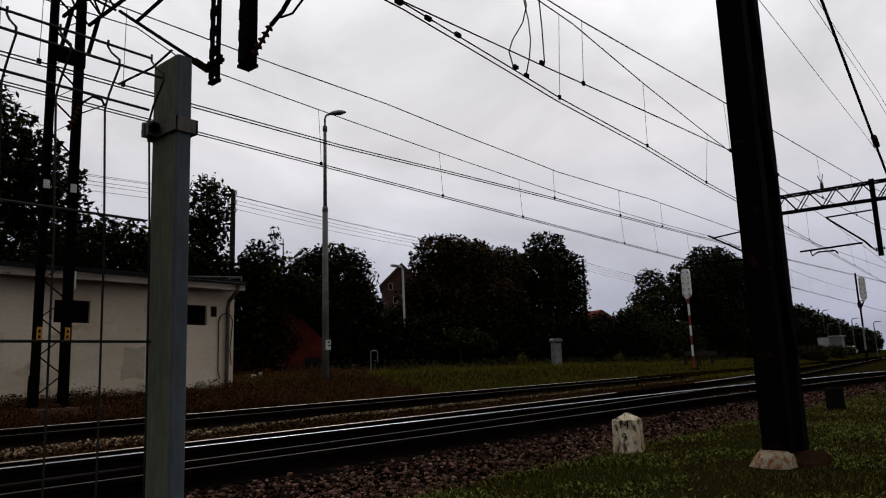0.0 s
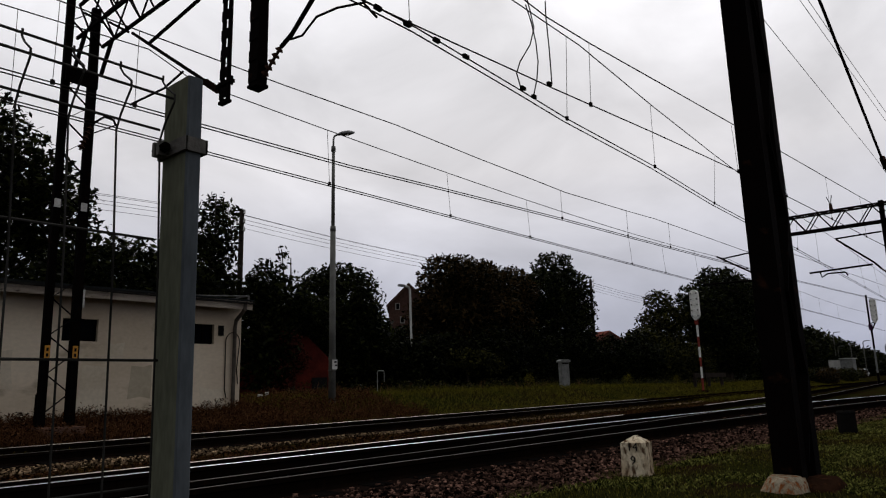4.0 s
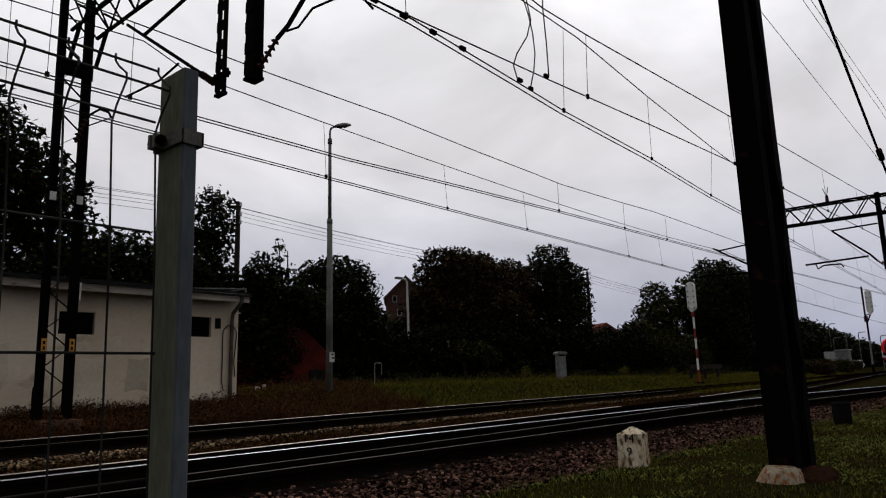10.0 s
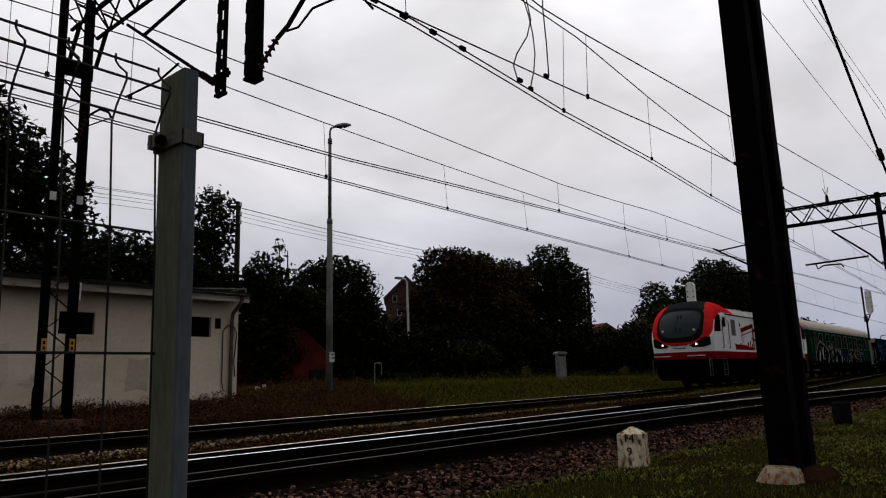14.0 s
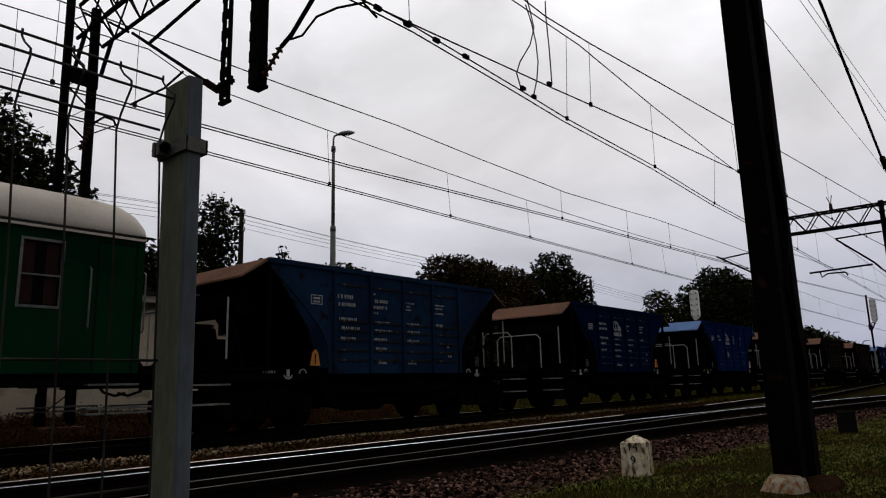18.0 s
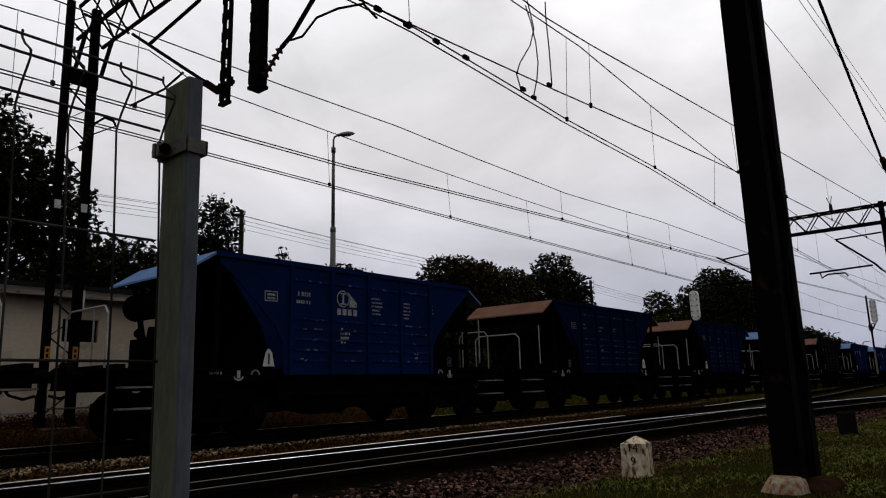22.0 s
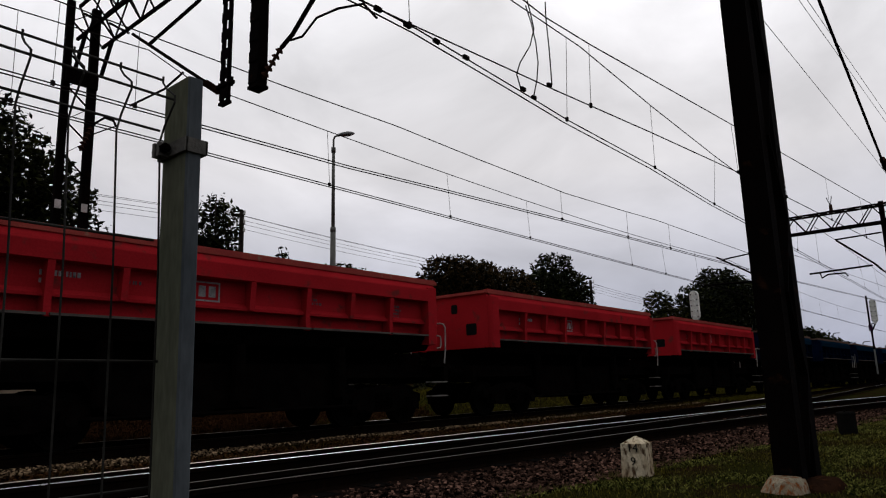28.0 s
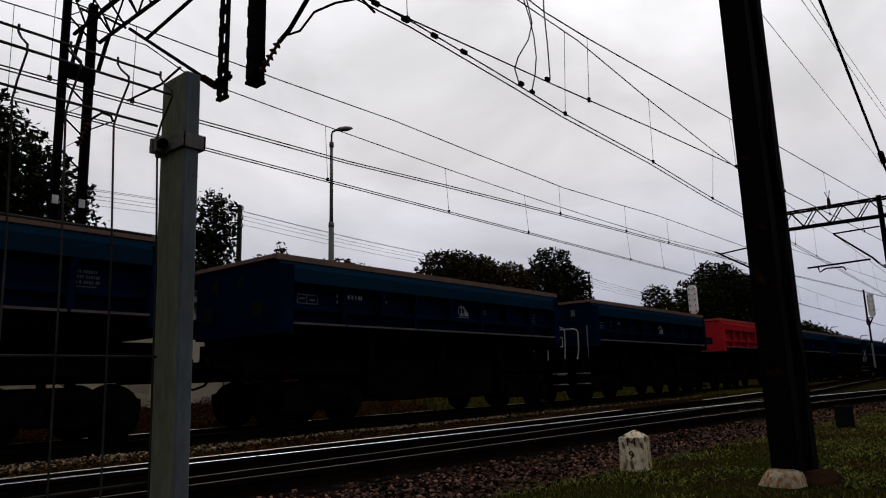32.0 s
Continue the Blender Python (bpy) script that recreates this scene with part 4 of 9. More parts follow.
def build_fence():
    f = thing("panel_fence", "green welded mesh fence panel on a square steel post", "fence")
    bm = bmesh.new()
    t = 0.003
    prism(bm, [(0.574 + t, 1.05), (0.602 - t, 1.05), (0.602, 1.05 + t), (0.602, 1.133 - t), (0.602 - t, 1.133), (0.574 + t, 1.133), (0.574, 1.133 - t), (0.574, 1.05 + t)], -0.4, 1.289, "z")
    for v in bm.verts:
        v.co.x += 0.0125 * (1.32 - v.co.z)
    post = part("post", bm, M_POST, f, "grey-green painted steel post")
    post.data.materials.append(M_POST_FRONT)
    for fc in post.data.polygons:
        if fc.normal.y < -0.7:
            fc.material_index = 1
    z0, z1 = EYE + 0.381 * 1.06, EYE + 0.4049 * 1.06
    bm = bmesh.new()
    for lo, hi in (((0.572, 1.045, z0), (0.612, 1.0495, z1)), ((0.572, 1.134, z0), (0.612, 1.139, z1)), ((0.570, 1.045, z0), (0.5748, 1.139, z1)), ((0.6092, 1.045, z0), (0.613, 1.139, z1))):
        box(bm, lo, hi)
    box(bm, (0.552, 1.10, z0), (0.5698, 1.108, z1))
    box(bm, (0.552, 1.116, z0), (0.5698, 1.124, z1))
    band = part("clamp", bm, M_BAND, f, "grey flat-iron clamp round the post")
    bm = bmesh.new()
    zm = (z0 + z1) / 2
    cyl(bm, (0.560, 1.084, zm), (0.560, 1.132, zm), 0.005, n=8)
    cyl(bm, (0.560, 1.090, zm), (0.560, 1.099, zm), 0.009, n=6)
    part("bolt", bm, M_STEEL, band, "rusty bolt")
    Y = 1.112
    rows = [(Y, 0.548), (Y - 0.045, 0.497), (Y, 0.452), (Y, 0.255), (Y, 0.051), (Y, -0.149), (Y, -0.349), (Y, -0.549), (Y, -0.72)]
    for y, z in rows:
        bm = bmesh.new()
        tube(bm, [(-1.9, y, EYE + z), (0.558 if z > 0.2 else 0.577, y, EYE + z)], 0.0023, 6)
        part("horizontal_wire", bm, M_GALV, f)
    x = 0.556
    while x > -1.9:
        bm = bmesh.new()
        tube(bm, [(x, Y - 0.006, EYE + 0.552), (x, Y - 0.006, EYE + 0.54), (x, Y - 0.02, EYE + 0.525), (x, Y - 0.05, EYE + 0.503), (x, Y - 0.051, EYE + 0.49), (x, Y - 0.02, EYE + 0.455), (x, Y - 0.006, EYE + 0.43), (x + 0.010, Y - 0.006, EYE + 0.2), (x + 0.016, Y - 0.006, EYE - 0.13), (x + 0.023, Y - 0.006, EYE - 0.75)], 0.0019, 6)
        part("vertical_wire", bm, M_GALV, f)
        x -= 0.0755


build_fence()


# ---------------------------------------------------------------- white building

def build_house():
    h = thing("utility_building", "low dirty-white rendered utility building with a flat felt roof", "building")
    x0, x1, y0, y1, zt = 0.6, 11.25, 17.0, 22.0, 3.05
    wins = [(6.48, 7.29, 1.96, 2.49), (9.80, 10.40, 1.98, 2.52)]
    bm = bmesh.new()
    xs = sorted([x0, x1] + [w[0] for w in wins] + [w[1] for w in wins])
    for a, b in zip(xs, xs[1:]):
        w = next((w for w in wins if abs(w[0] - a) < 1e-6), None)
        for z0, z1 in (((-0.2, w[2]), (w[3], zt)) if w else ((-0.2, zt),)):
            box(bm, (a, y0, z0), (b, y0 + 0.3, z1))
    bmesh.ops.remove_doubles(bm, verts=bm.verts, dist=1e-5)
    part("front_wall", bm, M_WALL, h)
    for lo, hi in (((x1 - 0.3, y0 + 0.3, -0.2), (x1, y1, zt)), ((x0, y0 + 0.3, -0.2), (x0 + 0.3, y1, zt)), ((x0 + 0.3, y1 - 0.3, -0.2), (x1 - 0.3, y1, zt))):
        bm = bmesh.new()
        box(bm, lo, hi)
        part("wall", bm, M_WALL, h)
    rng = random.Random(31)
    for a, b, c, d, m in ((8.15, 8.72, 0.62, 1.40, M_PATCH_GREY), (6.95, 7.62, 0.35, 1.38, M_PATCH_PALE), (9.25, 9.62, 0.30, 1.30, M_PATCH_GREY), (10.05, 10.75, 0.28, 0.80, M_PATCH_PALE), (4.6, 5.5, 0.9, 1.7, M_PATCH_PALE), (7.55, 7.95, 1.55, 1.95, M_PATCH_PALE)):
        bm = bmesh.new()
        out = [(a, c), ((a + b) / 2, c), (b, c), (b, (c + d) / 2), (b, d), ((a + b) / 2, d), (a, d), (a, (c + d) / 2)]
        prism(bm, [(u + rng.uniform(-0.06, 0.06), v + rng.uniform(-0.05, 0.05)) for u, v in out], y0 - 0.004, y0 + 0.02)
        part("render_patch", bm, m, h, "patch of newer render on the wall")
    for a, b, c, d in wins:
        bm = bmesh.new()
        for lo, hi in (((a, y0 + 0.10, c), (a + 0.05, y0 + 0.16, d)), ((b - 0.05, y0 + 0.10, c), (b, y0 + 0.16, d)), ((a + 0.05, y0 + 0.10, c), (b - 0.05, y0 + 0.16, c + 0.05)), ((a + 0.05, y0 + 0.10, d - 0.05), (b - 0.05, y0 + 0.16, d)), (((a + b) / 2 - 0.02, y0 + 0.10, c + 0.05), ((a + b) / 2 + 0.02, y0 + 0.16, d - 0.05))):
            box(bm, lo, hi)
        fr = part("window", bm, M_STEEL, h, "small dark window")
        bm = bmesh.new()
        box(bm, (a + 0.03, y0 + 0.12, c + 0.03), (b - 0.03, y0 + 0.135, d - 0.03))
        part("pane", bm, M_GLASS_DARK, fr)
    bm = bmesh.new()
    box(bm, (x0 - 0.3, y0 - 0.42, zt + 0.02), (x1 + 0.05, y1 + 0.3, zt + 0.12))
    part("roof_slab", bm, M_FASCIA, h, "grey weathered roof edge", bevel=0.01)
    bm = bmesh.new()
    box(bm, (x0 - 0.3, y0 - 0.45, zt - 0.11), (x1 + 0.05, y0 - 0.425, zt + 0.115))
    part("fascia_board", bm, M_FASCIABOARD, h, "stained pale board under the roof edge")
    bm = bmesh.new()
    box(bm, (x0 - 0.34, y0 - 0.47, zt + 0.12), (x1 + 0.09, y1 + 0.34, zt + 0.17))
    part("roof_felt", bm, M_FELT, h, "dark roofing felt")
    bm = bmesh.new()
    beam(bm, (x1 - 1.6, y0 - 0.2, zt + 0.2), (x1 + 0.15, y0 - 0.1, zt + 0.33), 0.05, 0.03)
    beam(bm, (x1 + 0.15, y0 - 0.1, zt + 0.33), (x1 + 0.15, y0 + 1.6, zt + 0.33), 0.05, 0.03)
    beam(bm, (x1 + 0.15, y0 - 0.1, zt + 0.2), (x1 + 0.15, y0 - 0.1, zt + 0.34), 0.04, 0.04)
    part("roof_flashing", bm, M_ZINC, h, "pale metal flashing at the roof corner")
    bm = bmesh.new()
    beam(bm, (x0 - 0.3, y0 - 0.53, zt + 0.10), (x1 + 0.05, y0 - 0.53, zt + 0.06), 0.09, 0.05)
    part("gutter", bm, M_GUTTER, h, "blackened gutter")
    bm = bmesh.new()
    tube(bm, [(11.02, y0 - 0.52, zt + 0.05), (11.02, y0 - 0.50, zt - 0.12), (11.0, y0 - 0.12, zt - 0.40), (11.0, y0 - 0.08, zt - 0.6), (11.0, y0 - 0.08, 0.2)], 0.055, 8)
    part("downpipe", bm, M_PIPEWALL, h, "rust-stained grey downpipe")
    bm = bmesh.new()
    pts = []
    for i in range(15):
        a = math.pi * i / 14
        pts.append((10.97 + 0.22 * math.cos(a), y0 - 0.03, 2.05 + 0.27 * math.sin(a)))
    tube(bm, [(11.17, y0 - 0.03, 0.9), (11.12, y0 - 0.03, 1.3)] + pts + [(10.76, y0 - 0.03, 0.75), (10.82, y0 - 0.03, 0.52)], 0.014, 5)
    part("cable", bm, M_INK, h, "loose black cable looped round the downpipe")
    bm = bmesh.new()
    box(bm, (10.52, y0 - 0.03, 2.22), (10.68, y0 - 0.002, 2.50))
    part("vent", bm, M_INK, h, "small dark vent")
    bm = bmesh.new()
    tube(bm, [(5.66, 15.9, 0.1), (5.66, 15.9, 0.74), (5.72, 15.9, 0.84), (5.86, 15.9, 0.86)], 0.02, 6)
    q = thing("bent_pipe", "thin bent iron pipe standing in weeds", "pipe")
    part("pipe", bm, M_STEEL, q)
    bm = bmesh.new()
    tube(bm, [(6.68, y0 - 0.55, zt + 0.06), (6.68, y0 - 0.55, zt - 0.36)], 0.026, 8)
    part("drain_stub", bm, M_WHITE, h, "pale drain stub under the gutter")


build_house()


# ---------------------------------------------------------------- posts, signals, cabinets

def build_lamp():
    x, y = 14.20, 16.5
    z = ground_z(x, y)
    p = thing("street_lamp", "tall grey lamp post with one curved arm and a flat lantern", "street lamp")
    bm = bmesh.new()
    cyl(bm, (x, y, z - 0.3), (x, y, 5.75), 0.115, 0.085, 14)
    part("lower_shaft", bm, M_LAMPPOST, p, smooth=True)
    bm = bmesh.new()
    cyl(bm, (x, y, 5.70), (x, y, 8.5), 0.060, 0.050, 12)
    cyl(bm, (x, y, 5.66), (x, y, 5.82), 0.095, 0.085, 12)
    cyl(bm, (x, y, 8.35), (x, y, 8.52), 0.075, 0.07, 12)
    part("upper_shaft", bm, M_LAMPPOST, p, smooth=True)
    bm = bmesh.new()
    tube(bm, [(x, y, 8.4), (x, y, 8.78), (x + 0.05, y, 8.90), (x + 0.16, y, 8.97), (x + 0.32, y - 0.02, 9.02)], 0.032, 8)
    part("arm", bm, M_LAMPPOST, p)
    bm = bmesh.new()
    rings = []
    for i in range(9):
        t = i / 8
        r = 0.135 * math.sin(math.pi * min(0.97, 0.12 + 0.80 * t)) ** 0.6
        c = Vector((x + 0.24 + 0.62 * t, y - 0.02, 9.02 + 0.19 * t))
        rings.append([(c.x, c.y + 1.35 * r * math.cos(a), c.z + (0.75 if math.sin(a) > 0 else 0.45) * r * math.sin(a)) for a in [k * math.tau / 12 for k in range(12)]])
    skin(bm, rings)
    head = part("lantern", bm, M_LAMPSHELL, p, "grey lantern", smooth=True)
    bm = bmesh.new()
    rings = []
    for i in range(6):
        t = 0.35 + 0.55 * i / 5
        r = 0.085 * math.sin(math.pi * i / 5 * 0.9 + 0.15)
        c = Vector((x + 0.24 + 0.62 * t, y - 0.02, 8.985 + 0.19 * t))
        rings.append([(c.x, c.y + r * math.cos(a), c.z + 0.5 * r * math.sin(a)) for a in [k * math.tau / 10 for k in range(10)]])
    skin(bm, rings)
    part("bowl", bm, M_LENS, head, "milky lamp bowl", smooth=True)
    bm = bmesh.new()
    box(bm, (x - 0.10, y - 0.125, 1.28), (x + 0.10, y - 0.118, 1.58))
    s = part("sign_plate", bm, M_WHITE, p, "small white plate with black marks")
    for dx, dz, w in ((0.02, 0.20, 0.09), (0.04, 0.10, 0.08)):
        bm = bmesh.new()
        box(bm, (x + dx - w / 2, y - 0.129, 1.28 + dz), (x + dx + w / 2, y - 0.126, 1.28 + dz + 0.05))
        part("marking", bm, M_INK, s)
    for zz in (1.25, 1.6):
        bm = bmesh.new()
        cyl(bm, (x, y, zz), (x, y, zz + 0.03), 0.122, n=14)
        part("strap", bm, M_LAMPPOST, p)
    # a paler lamp far behind
    x, y = 27.05, 25.0
    p = thing("street_lamp", "thin pale lamp post with a short arm among the bushes", "street lamp")
    bm = bmesh.new()
    tube(bm, [(x, y, 0.4), (x - 0.1, y, 5.8), (x - 0.2, y, 5.93), (x - 0.62, y, 5.98)], 0.06, 8)
    part("shaft", bm, M_WHITE, p)
    bm = bmesh.new()
    box(bm, (x - 0.95, y - 0.1, 5.91), (x - 0.55, y + 0.1, 6.02))
    part("lantern", bm, M_LAMPSHELL, p, bevel=0.03)


build_lamp()


def signal_back(parent, x, y, z0, z1, w, facing=-1):
    """The back of a colour-light signal: a tall rounded box with rows of covers."""
    bm = bmesh.new()
    out = []
    for i in range(13):
        a = math.pi * i / 12
        out.append((y + w / 2 * math.cos(a), z1 - w / 2 + w / 2 * math.sin(a)))
    out += [(y - w / 2, z0 + 0.55 * w), (y - w * 0.22, z0 + 0.08), (y - w * 0.12, z0), (y + w * 0.12, z0), (y + w * 0.22, z0 + 0.08), (y + w / 2, z0 + 0.55 * w)]
    prism(bm, out, x - 0.16, x + 0.10, "x")
    b = part("signal_box", bm, M_SIGNALWHITE, parent, "dirty white rounded signal board seen from behind")
    n = 5
    for k in range(n):
        z = z0 + w * 0.55 + (z1 - z0 - w) * k / (n - 1)
        bm = bmesh.new()
        cyl(bm, (x - 0.165, y + 0.02, z), (x - 0.19, y + 0.02, z), w * 0.20, w * 0.17, 12)
        part("lamp_cover", bm, M_SIGNALWHITE, b)
        for dy in (-0.36, 0.33):
            bm = bmesh.new()
            box(bm, (x - 0.19, y + w * dy - 0.03, z - 0.05), (x - 0.165, y + w * dy + 0.03, z + 0.03))
            part("latch", bm, M_INK, b)


def build_signals():
    x, y = 41.5, 15.0
    z = ground_z(x, y)
    s = thing("railway_signal", "railway signal on a red and white striped post, seen from behind", "railway signal")
    signal_back(s, x, y, 4.14, 5.98, 0.49)
    edges = (z - 0.1, 0.72, 1.38, 1.94, 2.55, 3.16, 3.85, 4.22)
    for k, (a, b) in enumerate(zip(edges, edges[1:])):
        bm = bmesh.new()
        cyl(bm, (x, y, a), (x, y, b), 0.062, n=12)
        part("post_band", bm, M_REDPAINT if k % 2 == 0 else M_SIGNALWHITE, s)
    bm = bmesh.new()
    box(bm, (x - 0.10, y - 0.10, 3.90), (x + 0.10, y + 0.10, 4.19))
    part("terminal_box", bm, M_REDPAINT, s, "dull red terminal box under the board", bevel=0.02)
    bm = bmesh.new()
    beam(bm, (x - 0.2, y - 0.3, z), (x - 0.05, y - 0.12, 4.3), 0.03, 0.03)
    part("ladder_rail", bm, M_STEEL, s)
    bm = bmesh.new()
    box(bm, (x - 0.25, y - 0.25, z - 0.2), (x + 0.25, y + 0.25, z + 0.12))
    part("base", bm, M_RUSTBASE, s, bevel=0.03)
    x, y = 62.0, 9.02
    z = -0.1
    s = thing("railway_signal", "railway signal on a dark bracket post, seen from behind", "railway signal")
    signal_back(s, x, y - 0.32, 4.55, 6.42, 0.44)
    bm = bmesh.new()
    cyl(bm, (x, y + 0.06, 4.0), (x, y + 0.06, 6.75), 0.07, n=10)
    part("mast", bm, M_STEEL, s)
    bm = bmesh.new()
    cyl(bm, (x, y, 2.6), (x, y, 4.1), 0.075, 0.07, n=10)
    part("post", bm, M_STEEL, s)
    bm = bmesh.new()
    cyl(bm, (x, y, 0.75), (x, y, 2.6), 0.07, 0.065, n=10)
    part("post", bm, M_CABINET, s, "pale-painted middle of the post")
    bm = bmesh.new()
    cyl(bm, (x, y, z - 0.2), (x, y, 0.75), 0.10, 0.09, n=10)
    part("post", bm, M_STEEL, s)
    bm = bmesh.new()
    tube(bm, [(x, y, 3.9), (x, y - 0.3, 4.55)], 0.05, 8)
    tube(bm, [(x, y + 0.06, 4.5), (x, y - 0.3, 4.62)], 0.04, 8)
    part("bracket", bm, M_STEEL, s)
    bm = bmesh.new()
    box(bm, (x - 0.1, y - 0.10, 4.0), (x + 0.1, y + 0.16, 4.45))
    part("relay_box", bm, M_PURPLE, s, "dark purple box", bevel=0.02)


build_signals()


def build_small_posts():
    # kilometre stone
    x, y = 5.74, 2.70
    z = ground_z(x, y)
    rot = Matrix.Rotation(radians(8), 4, "Z")
    s = thing("kilometre_stone", "squat white-painted kilometre stone with a pyramid top and chipped black figures", "marker stone", Matrix.Translation((x, y, z)) @ rot)
    bm = bmesh.new()
    w, h = 0.105, 0.270
    skin(bm, [[(-w * k, -w * k, zz), (w * k, -w * k, zz), (w * k, w * k, zz), (-w * k, w * k, zz)] for k, zz in ((1.06, -0.2), (1.0, 0.1), (0.97, h))] + [[(-0.012, -0.012, h + 0.055), (0.012, -0.012, h + 0.055), (0.012, 0.012, h + 0.055), (-0.012, 0.012, h + 0.055)]])
    bmesh.ops.subdivide_edges(bm, edges=bm.edges, cuts=3, use_grid_fill=True)
    for v in bm.verts:
        n = noise.noise_vector(v.co * 14)
        v.co += n * 0.005
    part("block", bm, M_WHITEWASH, s, bevel=0.0)
    for txt, zz in (("14", 0.235), ("9", 0.125)):
        words(txt, 0.10, Matrix.Translation((-w - 0.006, 0, zz)) @ Matrix.Rotation(radians(-90), 4, "Z") @ FACING, M_INK, s, "figure", "chipped black figure")
    # two white plates on short stakes near the building
    for x, y, w, h in ((13.0, 18.5, 0.15, 0.10), (13.32, 18.6, 0.11, 0.14)):
        z = ground_z(x, y)
        peg = thing("marker_peg", "small white plate on a short wooden stake in the weeds", "marker", pose(x, y, z, 0, 0, -35))
        bm = bmesh.new()
        box(bm, (-0.015, -0.012, -0.15), (0.015, 0.012, 0.14))
        part("stake", bm, M_STEEL, peg)
        bm = bmesh.new()
        box(bm, (-w / 2, -0.022, 0.10), (w / 2, -0.013, 0.10 + h))
        part("plate", bm, M_SIGNALWHITE, peg, "chipped white plate", bevel=0.004)
    # box by the near rails
    x, y = 11.05, 2.06
    b = thing("track_box", "black tarred metal box on the ballast edge", "equipment box")
    bm = bmesh.new()
    rings = [[(x + 0.122 * k * math.cos(a), y + 0.12 * k * math.sin(a), zz - 0.02) for a in [i * math.tau / 12 for i in range(12)]] for k, zz in ((0.95, -0.25), (1.0, -0.05), (0.98, 0.22), (1.02, 0.23), (1.02, 0.245), (0.9, 0.265))]
    skin(bm, rings)
    part("drum", bm, M_BLACKBOX, b)
    for dx in (-0.08, 0.08):
        bm = bmesh.new()
        cyl(bm, (x + dx, y, 0.23), (x + dx, y, 0.27), 0.010, n=6)
        part("lug", bm, M_STEEL, b)
    # grey cabinet on the bank
    x, y = 30.7, 18.0
    z = ground_z(x, y)
    c = thing("cable_cabinet", "tall pale grey cable cabinet with a capped top", "cabinet", Matrix.Translation((x, y, z)) @ Matrix.Rotation(radians(-32), 4, "Z"))
    bm = bmesh.new()
    box(bm, (-0.21, -0.17, -0.1), (0.21, 0.18, 1.26))
    part("body", bm, M_CABINET, c, bevel=0.015)
    bm = bmesh.new()
    prism(bm, [(-0.28, 1.26), (0.28, 1.26), (0.28, 1.33), (0.18, 1.40), (-0.18, 1.40), (-0.28, 1.33)], -0.23, 0.23)
    part("cap", bm, M_CABINET, c)
    bm = bmesh.new()
    box(bm, (-0.20, -0.188, 0.05), (0.20, -0.1815, 1.15))
    part("door", bm, M_CABINET, c)
    bm = bmesh.new()
    box(bm, (-0.17, -0.188, 1.17), (0.17, -0.1815, 1.22))
    part("louvre", bm, M_INK, c)
    # bent pipe standing in the bushes
    q = thing("pipe_hoop", "pale bent steel pipe hoop standing by the bushes", "pipe")
    bm = bmesh.new()
    z = ground_z(19.57, 20.0)
    tube(bm, [(19.57, 20.0, z - 0.1), (19.57, 20.0, 1.28), (19.60, 20.0, 1.33), (19.66, 20.0, 1.345), (19.86, 20.0, 1.345), (19.93, 20.0, 1.33), (19.96, 20.0, 1.27), (19.96, 20.0, 0.9)], 0.022, 6)
    part("pipe", bm, M_CABINET, q)
    # telegraph poles with their wires
    tops = []
    for x, y, h in ((16.4, 25.0, 8.35), (47.4, 25.0, 8.4), (-14.0, 25.0, 8.4), (78.5, 25.0, 8.4)):
        p = thing("telegraph_pole", "dark tarred wooden telegraph pole with insulators", "telegraph pole")
        bm = bmesh.new()
        cyl(bm, (x, y, 0.1), (x, y, h), 0.14, 0.10, 10)
        part("pole", bm, M_POLEWOOD, p)
        for k, dz in enumerate((0.22, 0.62, 0.98)):
            bm = bmesh.new()
            beam(bm, (x - 0.05, y - 0.30, h - dz), (x - 0.05, y + 0.30, h - dz), 0.05, 0.05)
            part("crossarm", bm, M_POLEWOOD, p)
            for dy in (-0.27, 0.27):
                bm = bmesh.new()
                cyl(bm, (x - 0.05, y + dy, h - dz), (x - 0.05, y + dy, h - dz + 0.16), 0.05, 0.035, 8)
                part("insulator", bm, M_WHITE, p)
        tops.append((x, y, h))
    tops.sort()
    for a, b in zip(tops, tops[1:]):
        w = thing("telephone_wires", "thin telephone wires sagging from pole to pole", "overhead wire")
        for dz, dy in ((0.12, 0.27), (0.32, -0.27), (0.50, -0.27), (0.50, 0.27), (0.72, 0.27)):
            if dz:
                bm = bmesh.new()
                pts = []
                for i in range(11):
                    t = i / 10
                    q = Vector(a).lerp(Vector(b), t)
                    pts.append((q.x, q.y + dy, q.z - dz - 0.9 * 4 * t * (1 - t) * 0.5))
                tube(bm, pts, 0.009, 4)
                part("wire", bm, M_WIRE, w)


build_small_posts()
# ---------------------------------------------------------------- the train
# soot black; on the hopper ends it puts shade into the colour
M_UNDER = mat("sooty_shaded_underparts", (0.0025, 0.002, 0.002), (0.005, 0.004, 0.0035), 3, 0.9, 0.0, 0.3, spec=0.0)
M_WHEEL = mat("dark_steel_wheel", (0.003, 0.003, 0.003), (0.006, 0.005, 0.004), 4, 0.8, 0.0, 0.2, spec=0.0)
M_LOCO_WHITE = mat("white_locomotive_paint", (0.800, 0.800, 0.800), (0.754, 0.741, 0.702), 1.2, 0.35, 0, 0.03, 30, c3=(0.546, 0.520, 0.481), amount=0.12, mottle=0.15)
M_LOCO_RED = mat("red_locomotive_paint", (0.60, 0.020, 0.022), (0.50, 0.016, 0.018), 1.2, 0.32, 0, 0.03, 30, mottle=0.15)
M_LOCO_DARKRED = mat("deep_red_side_band", (0.22, 0.007, 0.012), (0.15, 0.006, 0.010), 1.2, 0.4, 0, 0.03, mottle=0.15)
